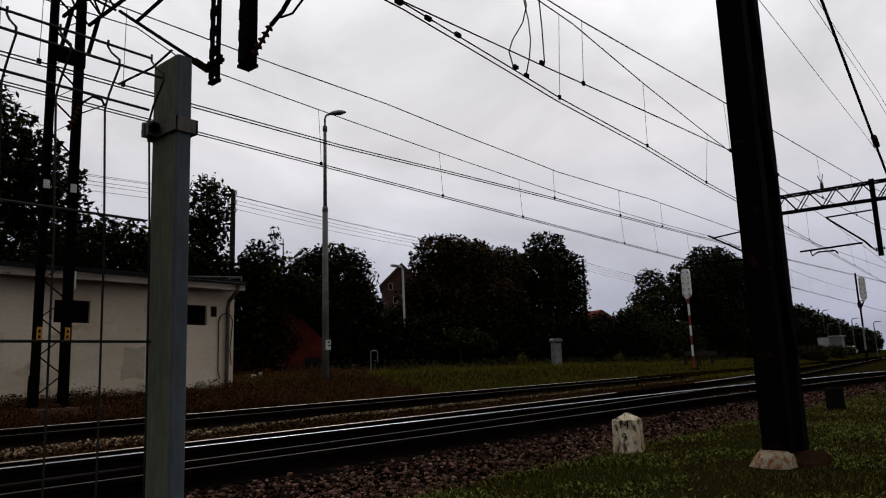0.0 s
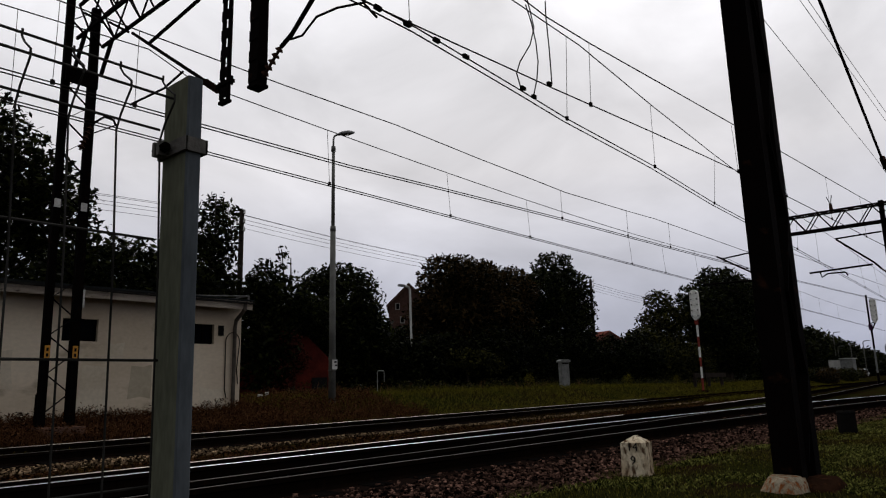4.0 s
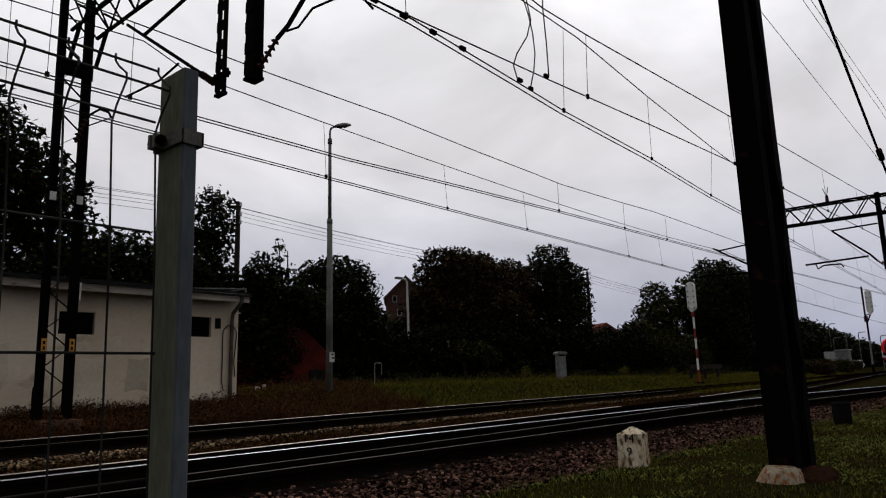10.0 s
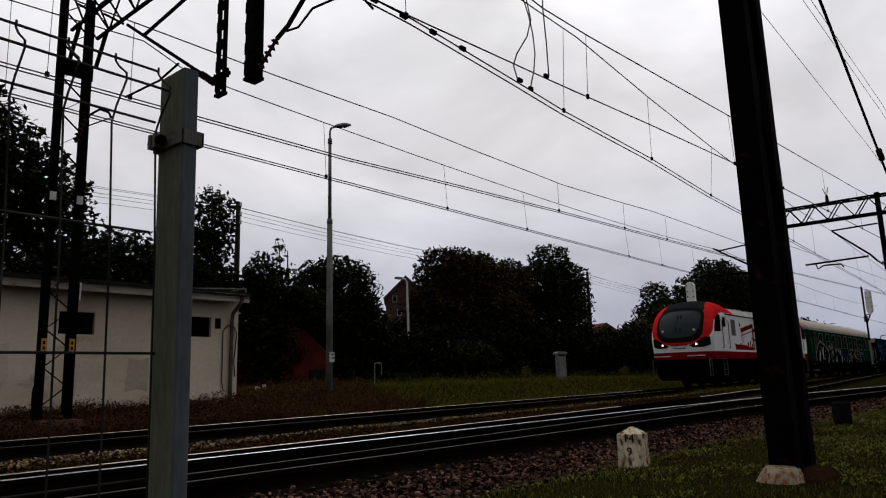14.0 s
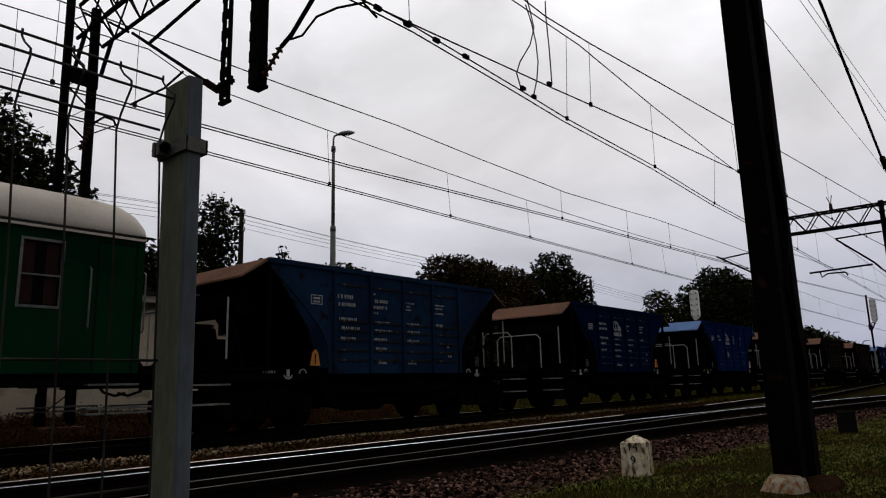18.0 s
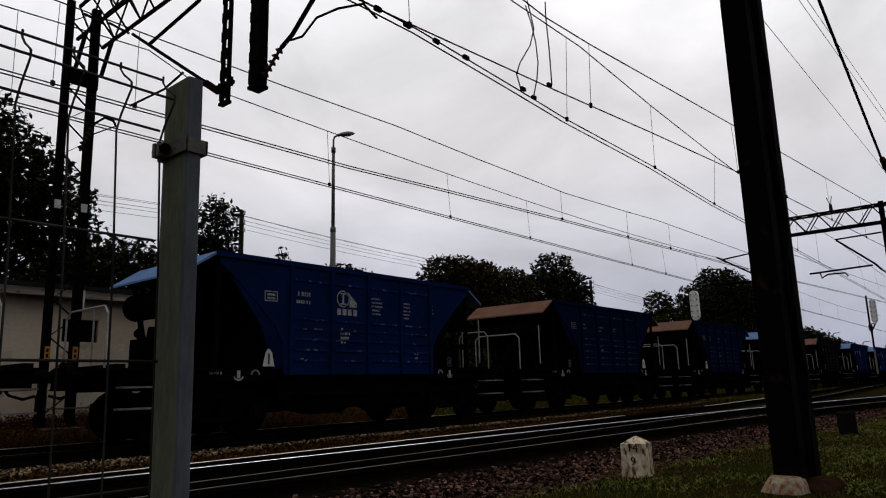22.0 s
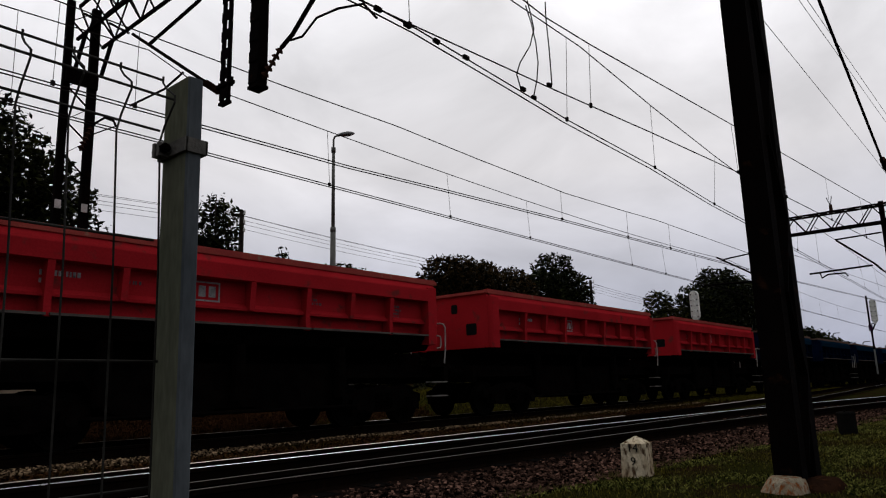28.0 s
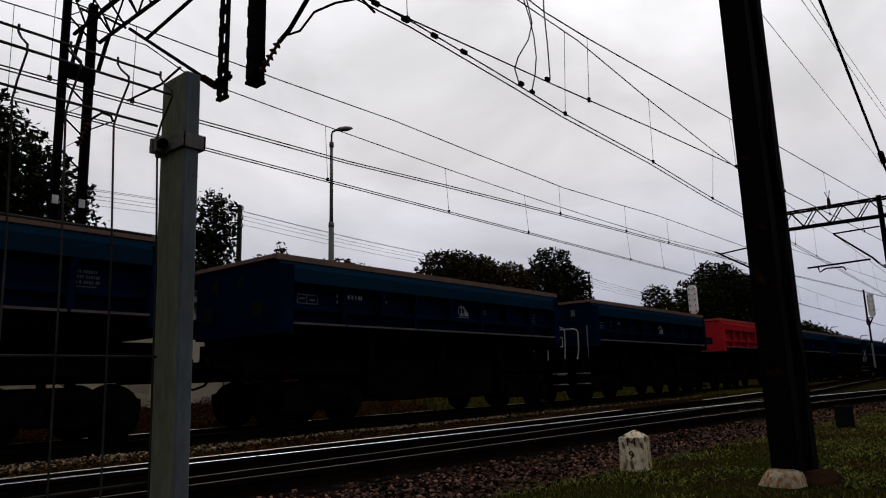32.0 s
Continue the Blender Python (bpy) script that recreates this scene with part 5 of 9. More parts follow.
M_LOCO_GREY = mat("dark_grey_roof_paint", (0.022, 0.022, 0.023), (0.016, 0.016, 0.017), 2, 0.5, 0, 0.1, mottle=0.15)
M_SCREEN = mat("tinted_windscreen", (0.020, 0.028, 0.031), (0.013, 0.019, 0.022), 1.2, 0.12, 0, 0.0, spec=0.10, mottle=0.15)
M_ROOFWHITE = mat("dusty_white_roof_panel", (0.50, 0.49, 0.47), (0.36, 0.35, 0.33), 1.5, 0.6, 0, 0.1, c3=(0.22, 0.20, 0.17), amount=0.2)
M_COACH = mat("dark_green_coach_paint", (0.003, 0.028, 0.011), (0.002, 0.018, 0.008), 0.8, 0.6, 0, 0.06, 40, c3=(0.010, 0.022, 0.016), amount=0.3, mottle=0.15)
M_COACHROOF = mat("cream_coach_roof", (0.56, 0.50, 0.43), (0.46, 0.41, 0.35), 0.8, 0.75, 0, 0.08, 20, c3=(0.34, 0.29, 0.24), amount=0.22, mottle=0.15)
M_TURQ = mat("blue_spray_paint", (0.003, 0.030, 0.075), (0.003, 0.022, 0.052), 1.5, 0.6, 0, 0.0)
M_SPRAYTEAL = mat("pale_teal_spray_line", (0.10, 0.17, 0.20), (0.06, 0.11, 0.14), 3, 0.7, 0, 0.0)
hz = M_TURQ.node_tree
hz_co = hz.nodes.new("ShaderNodeTexCoord")
hz_no = hz.nodes.new("ShaderNodeTexNoise")
hz_no.inputs["Scale"].default_value, hz_no.inputs["Detail"].default_value = 0.9, 3.0
hz.links.new(hz_co.outputs["Object"], hz_no.inputs["Vector"])
hz_xyz = hz.nodes.new("ShaderNodeSeparateXYZ")
hz.links.new(hz_co.outputs["Generated"], hz_xyz.inputs[0])


def hz_range(src, lo, hi, a, b):
    n = hz.nodes.new("ShaderNodeMapRange")
    n.interpolation_type = "SMOOTHSTEP"
    for key, v in (("From Min", lo), ("From Max", hi), ("To Min", a), ("To Max", b)):
        n.inputs[key].default_value = v
    hz.links.new(src, n.inputs["Value"])
    return n.outputs[0]


def hz_math(op, a, b):
    n = hz.nodes.new("ShaderNodeMath")
    n.operation = op
    hz.links.new(a, n.inputs[0])
    hz.links.new(b, n.inputs[1])
    return n.outputs[0]


# the haze thins out upwards and towards both ends of the sprayed stretch
hz_up = hz_range(hz_xyz.outputs["Z"], 0.05, 1.0, 0.42, -0.55)
hz_spray = hz_range(hz_math("ADD", hz_no.outputs["Fac"], hz_up), 0.30, 0.78, 0.0, 0.92)
hz_ends = hz_math("MULTIPLY", hz_range(hz_xyz.outputs["X"], 0.0, 0.14, 0.0, 1.0), hz_range(hz_xyz.outputs["X"], 0.84, 1.0, 1.0, 0.0))
hz.links.new(hz_math("MULTIPLY", hz_spray, hz_ends), hz.nodes["Principled BSDF"].inputs["Alpha"])
M_SPRAYBLACK = mat("black_spray_paint", (0.003, 0.003, 0.003), None, 2, 0.7, 0, 0.0)
M_SPRAYWHITE = mat("pale_spray_line", (0.40, 0.36, 0.33), (0.27, 0.25, 0.23), 3, 0.7, 0, 0.0)
M_FRAME = mat("aluminium_window_frame", (0.16, 0.16, 0.15), (0.085, 0.085, 0.08), 5, 0.5, 0.4, 0.05)
M_CURTAIN = mat("brown_curtain", (0.030, 0.014, 0.012), (0.020, 0.010, 0.009), 6, 0.9, 0, 0.1, stretch=(6, 6, 0.5))
M_BLUE = mat("bright_blue_wagon_paint", (0.004, 0.014, 0.066), (0.003, 0.010, 0.044), 0.9, 0.6, 0, 0.1, 30, c3=(0.006, 0.016, 0.036), amount=0.38, spread=1, mottle=0.15)
M_DULLBLUE = mat("grimy_dull_blue_paint", (0.010, 0.026, 0.058), (0.006, 0.014, 0.032), 0.9, 0.75, 0, 0.15, 30, c3=(0.010, 0.009, 0.010), amount=0.4, spread=1, mottle=0.25)
M_NAVY = mat("faded_navy_wagon_paint", (0.002, 0.006, 0.030), (0.003, 0.007, 0.022), 1.1, 0.7, 0, 0.15, 30, c3=(0.018, 0.011, 0.008), amount=0.35, spread=1, mottle=0.15)
M_CHARCOAL = mat("sooty_charcoal_wagon_paint", (0.008, 0.008, 0.0085), (0.005, 0.005, 0.0055), 0.9, 0.85, 0, 0.3, 30, c3=(0.020, 0.017, 0.015), amount=0.35, spread=1)
M_RUSTY = mat("rusty_brown_wagon_paint", (0.010, 0.007, 0.0058), (0.006, 0.005, 0.0048), 0.9, 0.85, 0, 0.3, 30, c3=(0.036, 0.016, 0.008), amount=0.4, spread=1)
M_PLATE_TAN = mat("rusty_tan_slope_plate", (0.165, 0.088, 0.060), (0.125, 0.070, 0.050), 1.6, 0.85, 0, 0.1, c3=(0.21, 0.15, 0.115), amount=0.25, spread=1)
# blue, grey, navy creases: scuffs plus sky light on tops put into colour
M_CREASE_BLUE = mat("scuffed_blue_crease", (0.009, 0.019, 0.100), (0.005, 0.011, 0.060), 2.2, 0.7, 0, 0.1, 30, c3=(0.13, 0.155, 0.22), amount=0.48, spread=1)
M_CREASE_RUST = mat("flaking_rust_crease", (0.060, 0.032, 0.020), (0.016, 0.010, 0.007), 2.0, 0.9, 0, 0.3, 30, c3=(0.15, 0.095, 0.065), amount=0.45)
M_CREASE_GREY = mat("dusty_grey_crease", (0.030, 0.029, 0.030), (0.012, 0.012, 0.013), 2.0, 0.9, 0, 0.2, 30, c3=(0.10, 0.095, 0.09), amount=0.4)
M_CREASE_NAVY = mat("faded_navy_crease", (0.016, 0.028, 0.070), (0.006, 0.011, 0.034), 2.0, 0.8, 0, 0.2, 30, c3=(0.10, 0.12, 0.16), amount=0.42)
M_FAINT_RUST = mat("faded_stencil_paint", (0.045, 0.038, 0.034), (0.02, 0.016, 0.014), 9, 0.8, 0, 0.0)
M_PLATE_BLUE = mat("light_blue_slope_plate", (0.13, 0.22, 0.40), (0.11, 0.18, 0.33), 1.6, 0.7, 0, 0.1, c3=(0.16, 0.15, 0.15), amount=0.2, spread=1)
M_PLATE_GREEN = mat("dull_green_slope_plate", (0.14, 0.185, 0.165), (0.11, 0.14, 0.13), 1.6, 0.8, 0, 0.1)
M_DUMPRED = mat("bright_red_wagon_paint", (0.43, 0.018, 0.025), (0.34, 0.015, 0.020), 0.8, 0.5, 0, 0.10, 30, c3=(0.18, 0.030, 0.028), amount=0.35, spread=1, mottle=0.3)
M_DUMPREDTOP = mat("worn_red_edge", (0.40, 0.075, 0.060), (0.32, 0.05, 0.045), 2.0, 0.6, 0, 0.1, c3=(0.30, 0.16, 0.11), amount=0.3)
# blue wagons: shade below the top band is put into this darker paint
M_DUMPBLUE = mat("dark_blue_wagon_paint", (0.002, 0.0065, 0.024), (0.002, 0.005, 0.016), 0.8, 0.7, 0, 0.1, 30, c3=(0.005, 0.004, 0.006), amount=0.3, spread=1, mottle=0.15)
# top band: sun fading plus stronger light than the sides, put into colour
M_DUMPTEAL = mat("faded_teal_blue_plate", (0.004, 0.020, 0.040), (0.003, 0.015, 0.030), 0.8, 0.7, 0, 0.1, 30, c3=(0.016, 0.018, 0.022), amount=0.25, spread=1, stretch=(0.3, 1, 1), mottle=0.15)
M_DUMPEDGE = mat("rust_worn_edge", (0.17, 0.105, 0.080), (0.12, 0.08, 0.065), 2.0, 0.85, 0, 0.2)
M_LEDGE = mat("dusty_ledge", (0.125, 0.105, 0.094), (0.075, 0.064, 0.058), 2.0, 0.9, 0, 0.1)
M_STEP = mat("worn_step_edge", (0.26, 0.24, 0.22), (0.12, 0.11, 0.10), 2.0, 0.9, 0, 0.1)
M_HANDRAIL = mat("dirty_white_handrail_paint", (0.40, 0.385, 0.36), (0.25, 0.23, 0.21), 5, 0.6, 0, 0.05)
M_DECAL = mat("white_stencil_paint", (0.36, 0.36, 0.36), (0.22, 0.22, 0.23), 6, 0.8, 0, 0.0, c3=(0.05, 0.05, 0.06), amount=0.45)
M_FAINT = mat("worn_stencil_paint", (0.12, 0.12, 0.13), (0.06, 0.06, 0.07), 9, 0.8, 0, 0.0)
M_ORANGE = mat("orange_brake_mark", (0.55, 0.22, 0.05), None, 6, 0.7, 0, 0.0)
M_HEADLIGHT = glow("lit_headlight", (1.0, 0.93, 0.80), 2.0)

MESHES = {}


def piece(name, key, build, material, parent, m=None, label="", smooth=False, bevel=0.0):
    """A part on a mesh that alike pieces share."""
    k = (key, material.name)
    if k not in MESHES:
        bm = bmesh.new()
        build(bm)
        MESHES[k] = mesh_of(name, bm, material, bevel, smooth)
    ob = new(name, MESHES[k])
    ob.parent = parent
    if m is not None:
        ob.matrix_local = m
    if label:
        ob["label"] = label
    return ob


def T(x, y, z):
    return Matrix.Translation((x, y, z))


def bar_builder(lo, hi):
    return lambda bm: box(bm, lo, hi)


def wheel_build(bm, r=0.46):
    for rr, y0, y1 in ((r, -0.065, 0.065), (r + 0.028, 0.065, 0.095)):
        cyl(bm, (0, y0, 0), (0, y1, 0), rr, n=24)
    cyl(bm, (0, -0.09, 0), (0, -0.06, 0), 0.14, 0.11, n=14)


def bogie(parent, x, axles=(-0.9, 0.9), r=0.46, side_mat=None):
    """Side frames, springs, axle boxes and wheelsets about x."""
    side_mat = side_mat or M_UNDER
    half = max(axles)

    def on_rail(px, py, pz):
        return T(px, py, pz + FAR_Z)

    for s in (-1, 1):
        def frame_build(bm, half=half):
            prism(bm, [(-half - 0.35, 0.50), (-half + 0.15, 0.42), (-0.45, 0.30), (0.45, 0.30), (half - 0.15, 0.42), (half + 0.35, 0.50), (half + 0.35, 0.68), (0.5, 0.86), (-0.5, 0.86), (-half - 0.35, 0.68)], -0.05, 0.05)
        piece("side_frame", ("sf", half), frame_build, side_mat, parent, on_rail(x, s * 1.0, 0), bevel=0.015)

        def spring_build(bm):
            tube(bm, [(0.085 * math.cos(i * math.tau / 8), 0.085 * math.sin(i * math.tau / 8), 0.40 + i * 0.0105) for i in range(33)], 0.022, 4)
        for dx in (-0.16, 0.16):
            piece("spring", "spring", spring_build, side_mat, parent, on_rail(x + dx, s * 1.07, 0))
        for a in axles:
            piece("axle_box", "abox", lambda bm: (box(bm, (-0.16, -0.10, -0.14), (0.16, 0.08, 0.14)), cyl(bm, (0, -0.10, 0), (0, -0.14, 0), 0.10, n=12)), side_mat, parent, on_rail(x + a, s * 1.08, r) @ Matrix.Rotation(0 if s < 0 else math.pi, 4, "Z"), bevel=0.01)
            w = piece("wheel", ("wheel", r), lambda bm: wheel_build(bm, r), M_WHEEL, parent, on_rail(x + a, s * 0.755, r) @ Matrix.Rotation(0 if s < 0 else math.pi, 4, "Z"), smooth=False)
    for a in axles:
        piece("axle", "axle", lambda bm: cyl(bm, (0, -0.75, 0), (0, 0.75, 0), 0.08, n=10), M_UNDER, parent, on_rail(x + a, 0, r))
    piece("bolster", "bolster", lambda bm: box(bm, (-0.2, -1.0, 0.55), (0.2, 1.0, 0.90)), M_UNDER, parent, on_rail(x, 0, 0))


def buffers(parent, x, way):
    """Two buffers and a coupling on an end beam at x; way is the side on which they stick out."""
    for s in (-1, 1):
        piece("buffer", "buffer", lambda bm: (cyl(bm, (0, 0, 0), (0.34, 0, 0), 0.10, 0.085, 14), cyl(bm, (0.30, 0, 0), (0.56, 0, 0), 0.055, n=10), cyl(bm, (0.56, 0, 0), (0.61, 0, 0), 0.21, 0.20, 18)), M_UNDER, parent, T(x, s * 0.875, 1.05) @ Matrix.Rotation(0 if way > 0 else math.pi, 4, "Z"))
    piece("coupling", "coupling", lambda bm: (box(bm, (0, -0.05, -0.06), (0.42, 0.05, 0.06)), box(bm, (0.36, -0.12, -0.10), (0.50, 0.12, 0.10)), tube(bm, [(0, 0.35, 0.02), (0.25, 0.37, -0.28), (0.45, 0.33, -0.35), (0.60, 0.25, -0.30)], 0.025, 6)), M_UNDER, parent, T(x, 0, 1.04) @ Matrix.Rotation(0 if way > 0 else math.pi, 4, "Z"))
    piece("end_beam", "endbeam", lambda bm: box(bm, (-0.07, -1.30, 0.82), (0.07, 1.30, 1.22)), M_UNDER, parent, T(x - way * 0.07, 0, 0))


def bars(parent, x, z, rows, height, gap, side=-1.512, material=None, name="lettering"):
    """Worn stencilled writing that cannot be read: short bars of its size. rows: lists of lengths."""
    material = material or M_DECAL
    for i, row in enumerate(rows):
        bm = bmesh.new()
        cx = x
        for w in row:
            if w > 0:
                box(bm, (cx, side - 0.003, z - i * gap - height), (cx + w, side, z - i * gap))
            cx += abs(w) + 0.05
        part(name, bm, material, parent)


def glyphs(parent, x, z, n, h, y, material, rng):
    """One row of writing too worn to read: n narrow upright bars of its height."""
    bm = bmesh.new()
    for i in range(n):
        w = h * rng.choice((0.35, 0.5, 0.6))
        box(bm, (x, y - 0.003, z), (x + w, y, z + h))
        x += w + h * rng.choice((0.25, 0.25, 0.7))
    part("lettering", bm, material, parent)


def ribbon(bm, pts, width, y):
    """A flat stroke in the plane y = const along (x, z) points."""
    P = [Vector((a, b)) for a, b in pts]
    L, R = [], []
    for i, p in enumerate(P):
        d = (P[min(i + 1, len(P) - 1)] - P[max(i - 1, 0)])
        d = d.normalized() if d.length > 1e-9 else Vector((1, 0))
        n = Vector((-d.y, d.x)) * (width(i / (len(P) - 1)) if callable(width) else width) / 2
        L.append((p.x + n.x, y, p.y + n.y))
        R.append((p.x - n.x, y, p.y - n.y))
    vl, vr = [bm.verts.new(v) for v in L], [bm.verts.new(v) for v in R]
    for i in range(len(P) - 1):
        bm.faces.new((vl[i], vl[i + 1], vr[i + 1], vr[i]))


def curve_pts(ctrl, n=8):
    """A smooth line through control points."""
    out = []
    C = [Vector(c) for c in ctrl]
    for i in range(len(C) - 1):
        p0, p1, p2, p3 = C[max(i - 1, 0)], C[i], C[i + 1], C[min(i + 2, len(C) - 1)]
        for k in range(n):
            t = k / n
            out.append(tuple(0.5 * ((2 * p1) + (p2 - p0) * t + (2 * p0 - 5 * p1 + 4 * p2 - p3) * t * t + (3 * p1 - p0 - 3 * p2 + p3) * t ** 3)))
    out.append(tuple(C[-1]))
    return out


# ---- locomotive
LOCO_LEN = 19.0
NOSE = [(1.22, 0.16, 1.46), (1.40, 0.13, 1.48), (1.62, 0.11, 1.49), (1.95, 0.06, 1.50), (2.25, 0.03, 1.50), (2.6, 0.10, 1.50), (2.95, 0.26, 1.49), (3.22, 0.46, 1.47), (3.46, 0.68, 1.42), (3.66, 0.90, 1.32), (3.82, 1.12, 1.18), (3.95, 1.34, 0.98), (4.05, 1.62, 0.72), (4.10, 1.95, 0.45)]


def nose_at(z):
    for a, b in zip(NOSE, NOSE[1:]):
        if a[0] <= z <= b[0]:
            t = (z - a[0]) / (b[0] - a[0])
            return a[1] + (b[1] - a[1]) * t, a[2] + (b[2] - a[2]) * t
    return NOSE[-1][1:]


def nose_point(t, z, lift=0.0):
    f, hw = nose_at(z)
    return Vector((f + 0.50 * abs(t) ** 3.2 - lift, t * hw * (1 + (0.004 if lift else 0)), z))


CAB_END = 2.55


def in_screen(y, z):
    return (abs(y) / 1.13) ** 3.4 + (abs(z - 2.86) / 0.86) ** 3.4 < 1


def in_ring(x, y, z):
    """Inside the red surround, reckoned round the nose and back along the side."""
    u = abs(y) + max(0.0, x - nose_at(z)[0] - 0.12)
    if z < 3.0:
        return (u / 1.92) ** 2.4 + ((3.0 - z) / 1.12) ** 2.4 < 1
    return u < 1.92 + 1.5 * (z - 3.0)


def cab_build(bm):
    zs = [1.22 + (4.10 - 1.22) * i / 150 for i in range(151)]
    ts = [-1 + 2 * i / 190 for i in range(191)]
    rows = []
    for z in zs:
        f, hw = nose_at(z)
        back = CAB_END + max(0.0, min(4.1 - z, 0.75)) * 1.3 * smooth(3.34, 3.36, z)
        row = [Vector((back + (f + 0.5 - back) * i / 8, -hw, z)) for i in range(8)]
        row += [nose_point(t, z) for t in ts]
        row += [Vector((f + 0.5 + (back - f - 0.5) * i / 8, hw, z)) for i in range(1, 9)]
        rows.append([bm.verts.new(p) for p in row])
    for a, b in zip(rows, rows[1:]):
        for i in range(len(a) - 1):
            fc = bm.faces.new((a[i], a[i + 1], b[i + 1], b[i]))
            c = fc.calc_center_median()
            front = c.x < nose_at(c.z)[0] + 0.42
            if c.z < 1.56:
                fc.material_index = 2
            elif front and in_screen(c.y, c.z):
                fc.material_index = 4
            elif abs(c.y) < 1.02 - 0.35 * max(0.0, c.z - 3.6) and c.z > 3.2 and c.x < 2.2:
                fc.material_index = 3
            elif c.z > 3.45 or in_ring(c.x, c.y, c.z):
                fc.material_index = 1
    bm.faces.new(rows[-1]).material_index = 1
    bm.faces.new(rows[0][::-1])
    for a, b in zip(rows, rows[1:]):
        bm.faces.new((a[-1], a[0], b[0], b[-1])).material_index = 1


def cab(parent, m):
    key = ("cab", "multi")
    if key not in MESHES:
        bm = bmesh.new()
        cab_build(bm)
        me = mesh_of("cab_shell", bm, M_LOCO_WHITE, smooth=True)
        for mm in (M_LOCO_RED, M_LOCO_DARKRED, M_LOCO_GREY, M_INK):
            me.materials.append(mm)
        MESHES[key] = me
    shell = new("cab_shell", MESHES[key])
    shell.parent, shell.matrix_local = parent, m
    shell["label"] = "rounded white and red cab with a black surround to its windscreen"

    def screen(bm):
        n = 28
        pts = []
        for i in range(n):
            a = i * math.tau / n
            ca, sa = math.cos(a), math.sin(a)
            y = 0.99 * math.copysign(abs(ca) ** 0.6, ca)
            y *= 1.0 + 0.06 * sa
            z = 2.95 + (0.60 if sa > 0 else 0.72) * math.copysign(abs(sa) ** 0.7, sa)
            f, hw = nose_at(z)
            pts.append((y / hw, z))
        rings = []
        for k in (1.0, 0.75, 0.5, 0.25):
            rings.append([bm.verts.new(nose_point(t * k, 2.95 + (z - 2.95) * k, 0.024)) for t, z in pts])
        for a, b in zip(rings, rings[1:]):
            for i in range(n):
                bm.faces.new((a[i], a[(i + 1) % n], b[(i + 1) % n], b[i]))
        bm.faces.new(rings[-1])
    s = piece("windscreen", "screen", screen, M_SCREEN, shell, None, "large dark curved windscreen", True)
    for y0 in (-0.12, 0.12):
        def wiper(bm, y0=y0):
            tube(bm, [nose_point(y0 / 1.5, 2.52, 0.05), nose_point(y0 * 0.6 / 1.5, 3.32, 0.05)], 0.030, 5)
        piece("wiper", ("wiper", y0), wiper, M_INK, s)
    for s_ in (-1, 1):
        def cluster(bm, s_=s_):
            rows = []
            for i in range(15):
                y = 0.52 + 0.86 * i / 14
                lo = 1.77 + 0.10 * max(0.0, (y - 1.15) / 0.23) + 0.06 * max(0.0, (0.66 - y) / 0.14)
                hi = 1.90 + 0.34 * smooth(0.55, 1.25, y)
                rows.append([bm.verts.new(nose_point(s_ * y / 1.5, lo + (hi - lo) * j / 5, 0.012)) for j in range(6)])
            for a, b in zip(rows, rows[1:]):
                for j in range(5):
                    bm.faces.new((a[j], a[j + 1], b[j + 1], b[j]))
        c = piece("light_cluster", ("cluster", s_), cluster, M_INK, shell, None, "black headlight surround")
        p = nose_point(s_ * 0.81 / 1.5, 1.91, 0.02)
        piece("headlight", ("hl", s_), lambda bm, p=p: cyl(bm, p + Vector((0.02, 0, 0)), p - Vector((0.02, 0, 0)), 0.046, n=16), M_HEADLIGHT, c, None, "lit headlight")
        q = nose_point(s_ * 0.75 / 1.5, 2.58, 0.02)
        piece("marker_light", ("ml", s_), lambda bm, q=q: cyl(bm, q + Vector((0.02, 0, 0)), q - Vector((0.015, 0, 0)), 0.06, n=12), M_WHITE, shell)

        def sidewin(bm, s_=s_):
            prism(bm, [(0.72, 2.48), (1.60, 2.52), (1.64, 3.30), (1.44, 3.32), (1.18, 3.24), (0.94, 3.04), (0.79, 2.78)], s_ * 1.505 - 0.006, s_ * 1.505 + 0.006)
        piece("side_window", ("cabwin", s_), sidewin, M_GLASS_DARK, shell, None, "dark cab side window")

        def door(bm, s_=s_):
            box(bm, (1.80, s_ * 1.506 - 0.006, 1.60), (2.46, s_ * 1.506 + 0.006, 3.28))
        piece("door", ("cabdoor", s_), door, M_LOCO_WHITE, shell, None, "white cab door", bevel=0.005)

        def doorwin(bm, s_=s_):
            out = [(2.13 + 0.22 * math.copysign(abs(math.cos(a)) ** 0.5, math.cos(a)), 2.98 + 0.25 * math.copysign(abs(math.sin(a)) ** 0.5, math.sin(a))) for a in [i * math.tau / 20 for i in range(20)]]
            prism(bm, out, s_ * 1.514 - 0.006, s_ * 1.514 + 0.006)
        piece("door_window", ("doorwin", s_), doorwin, M_GLASS_DARK, shell, None, "rounded dark door window")
        for dx in (1.70, 2.60):
            def rail_(bm, s_=s_, dx=dx):
                tube(bm, [(dx, s_ * 1.50, 3.05), (dx, s_ * 1.57, 3.02), (dx, s_ * 1.57, 1.75), (dx, s_ * 1.50, 1.72)], 0.017, 6)
            piece("handrail", ("lhr", s_, dx), rail_, M_LOCO_DARKRED, shell, None, "dark red handrail")

        def ladder(bm, s_=s_):
            for dx in (1.88, 2.38):
                beam(bm, (dx, s_ * 1.42, 0.42), (dx, s_ * 1.42, 1.22), 0.03, 0.03)
            for k in range(4):
                beam(bm, (1.88, s_ * 1.42, 0.45 + 0.25 * k), (2.38, s_ * 1.42, 0.45 + 0.25 * k), 0.05, 0.025)
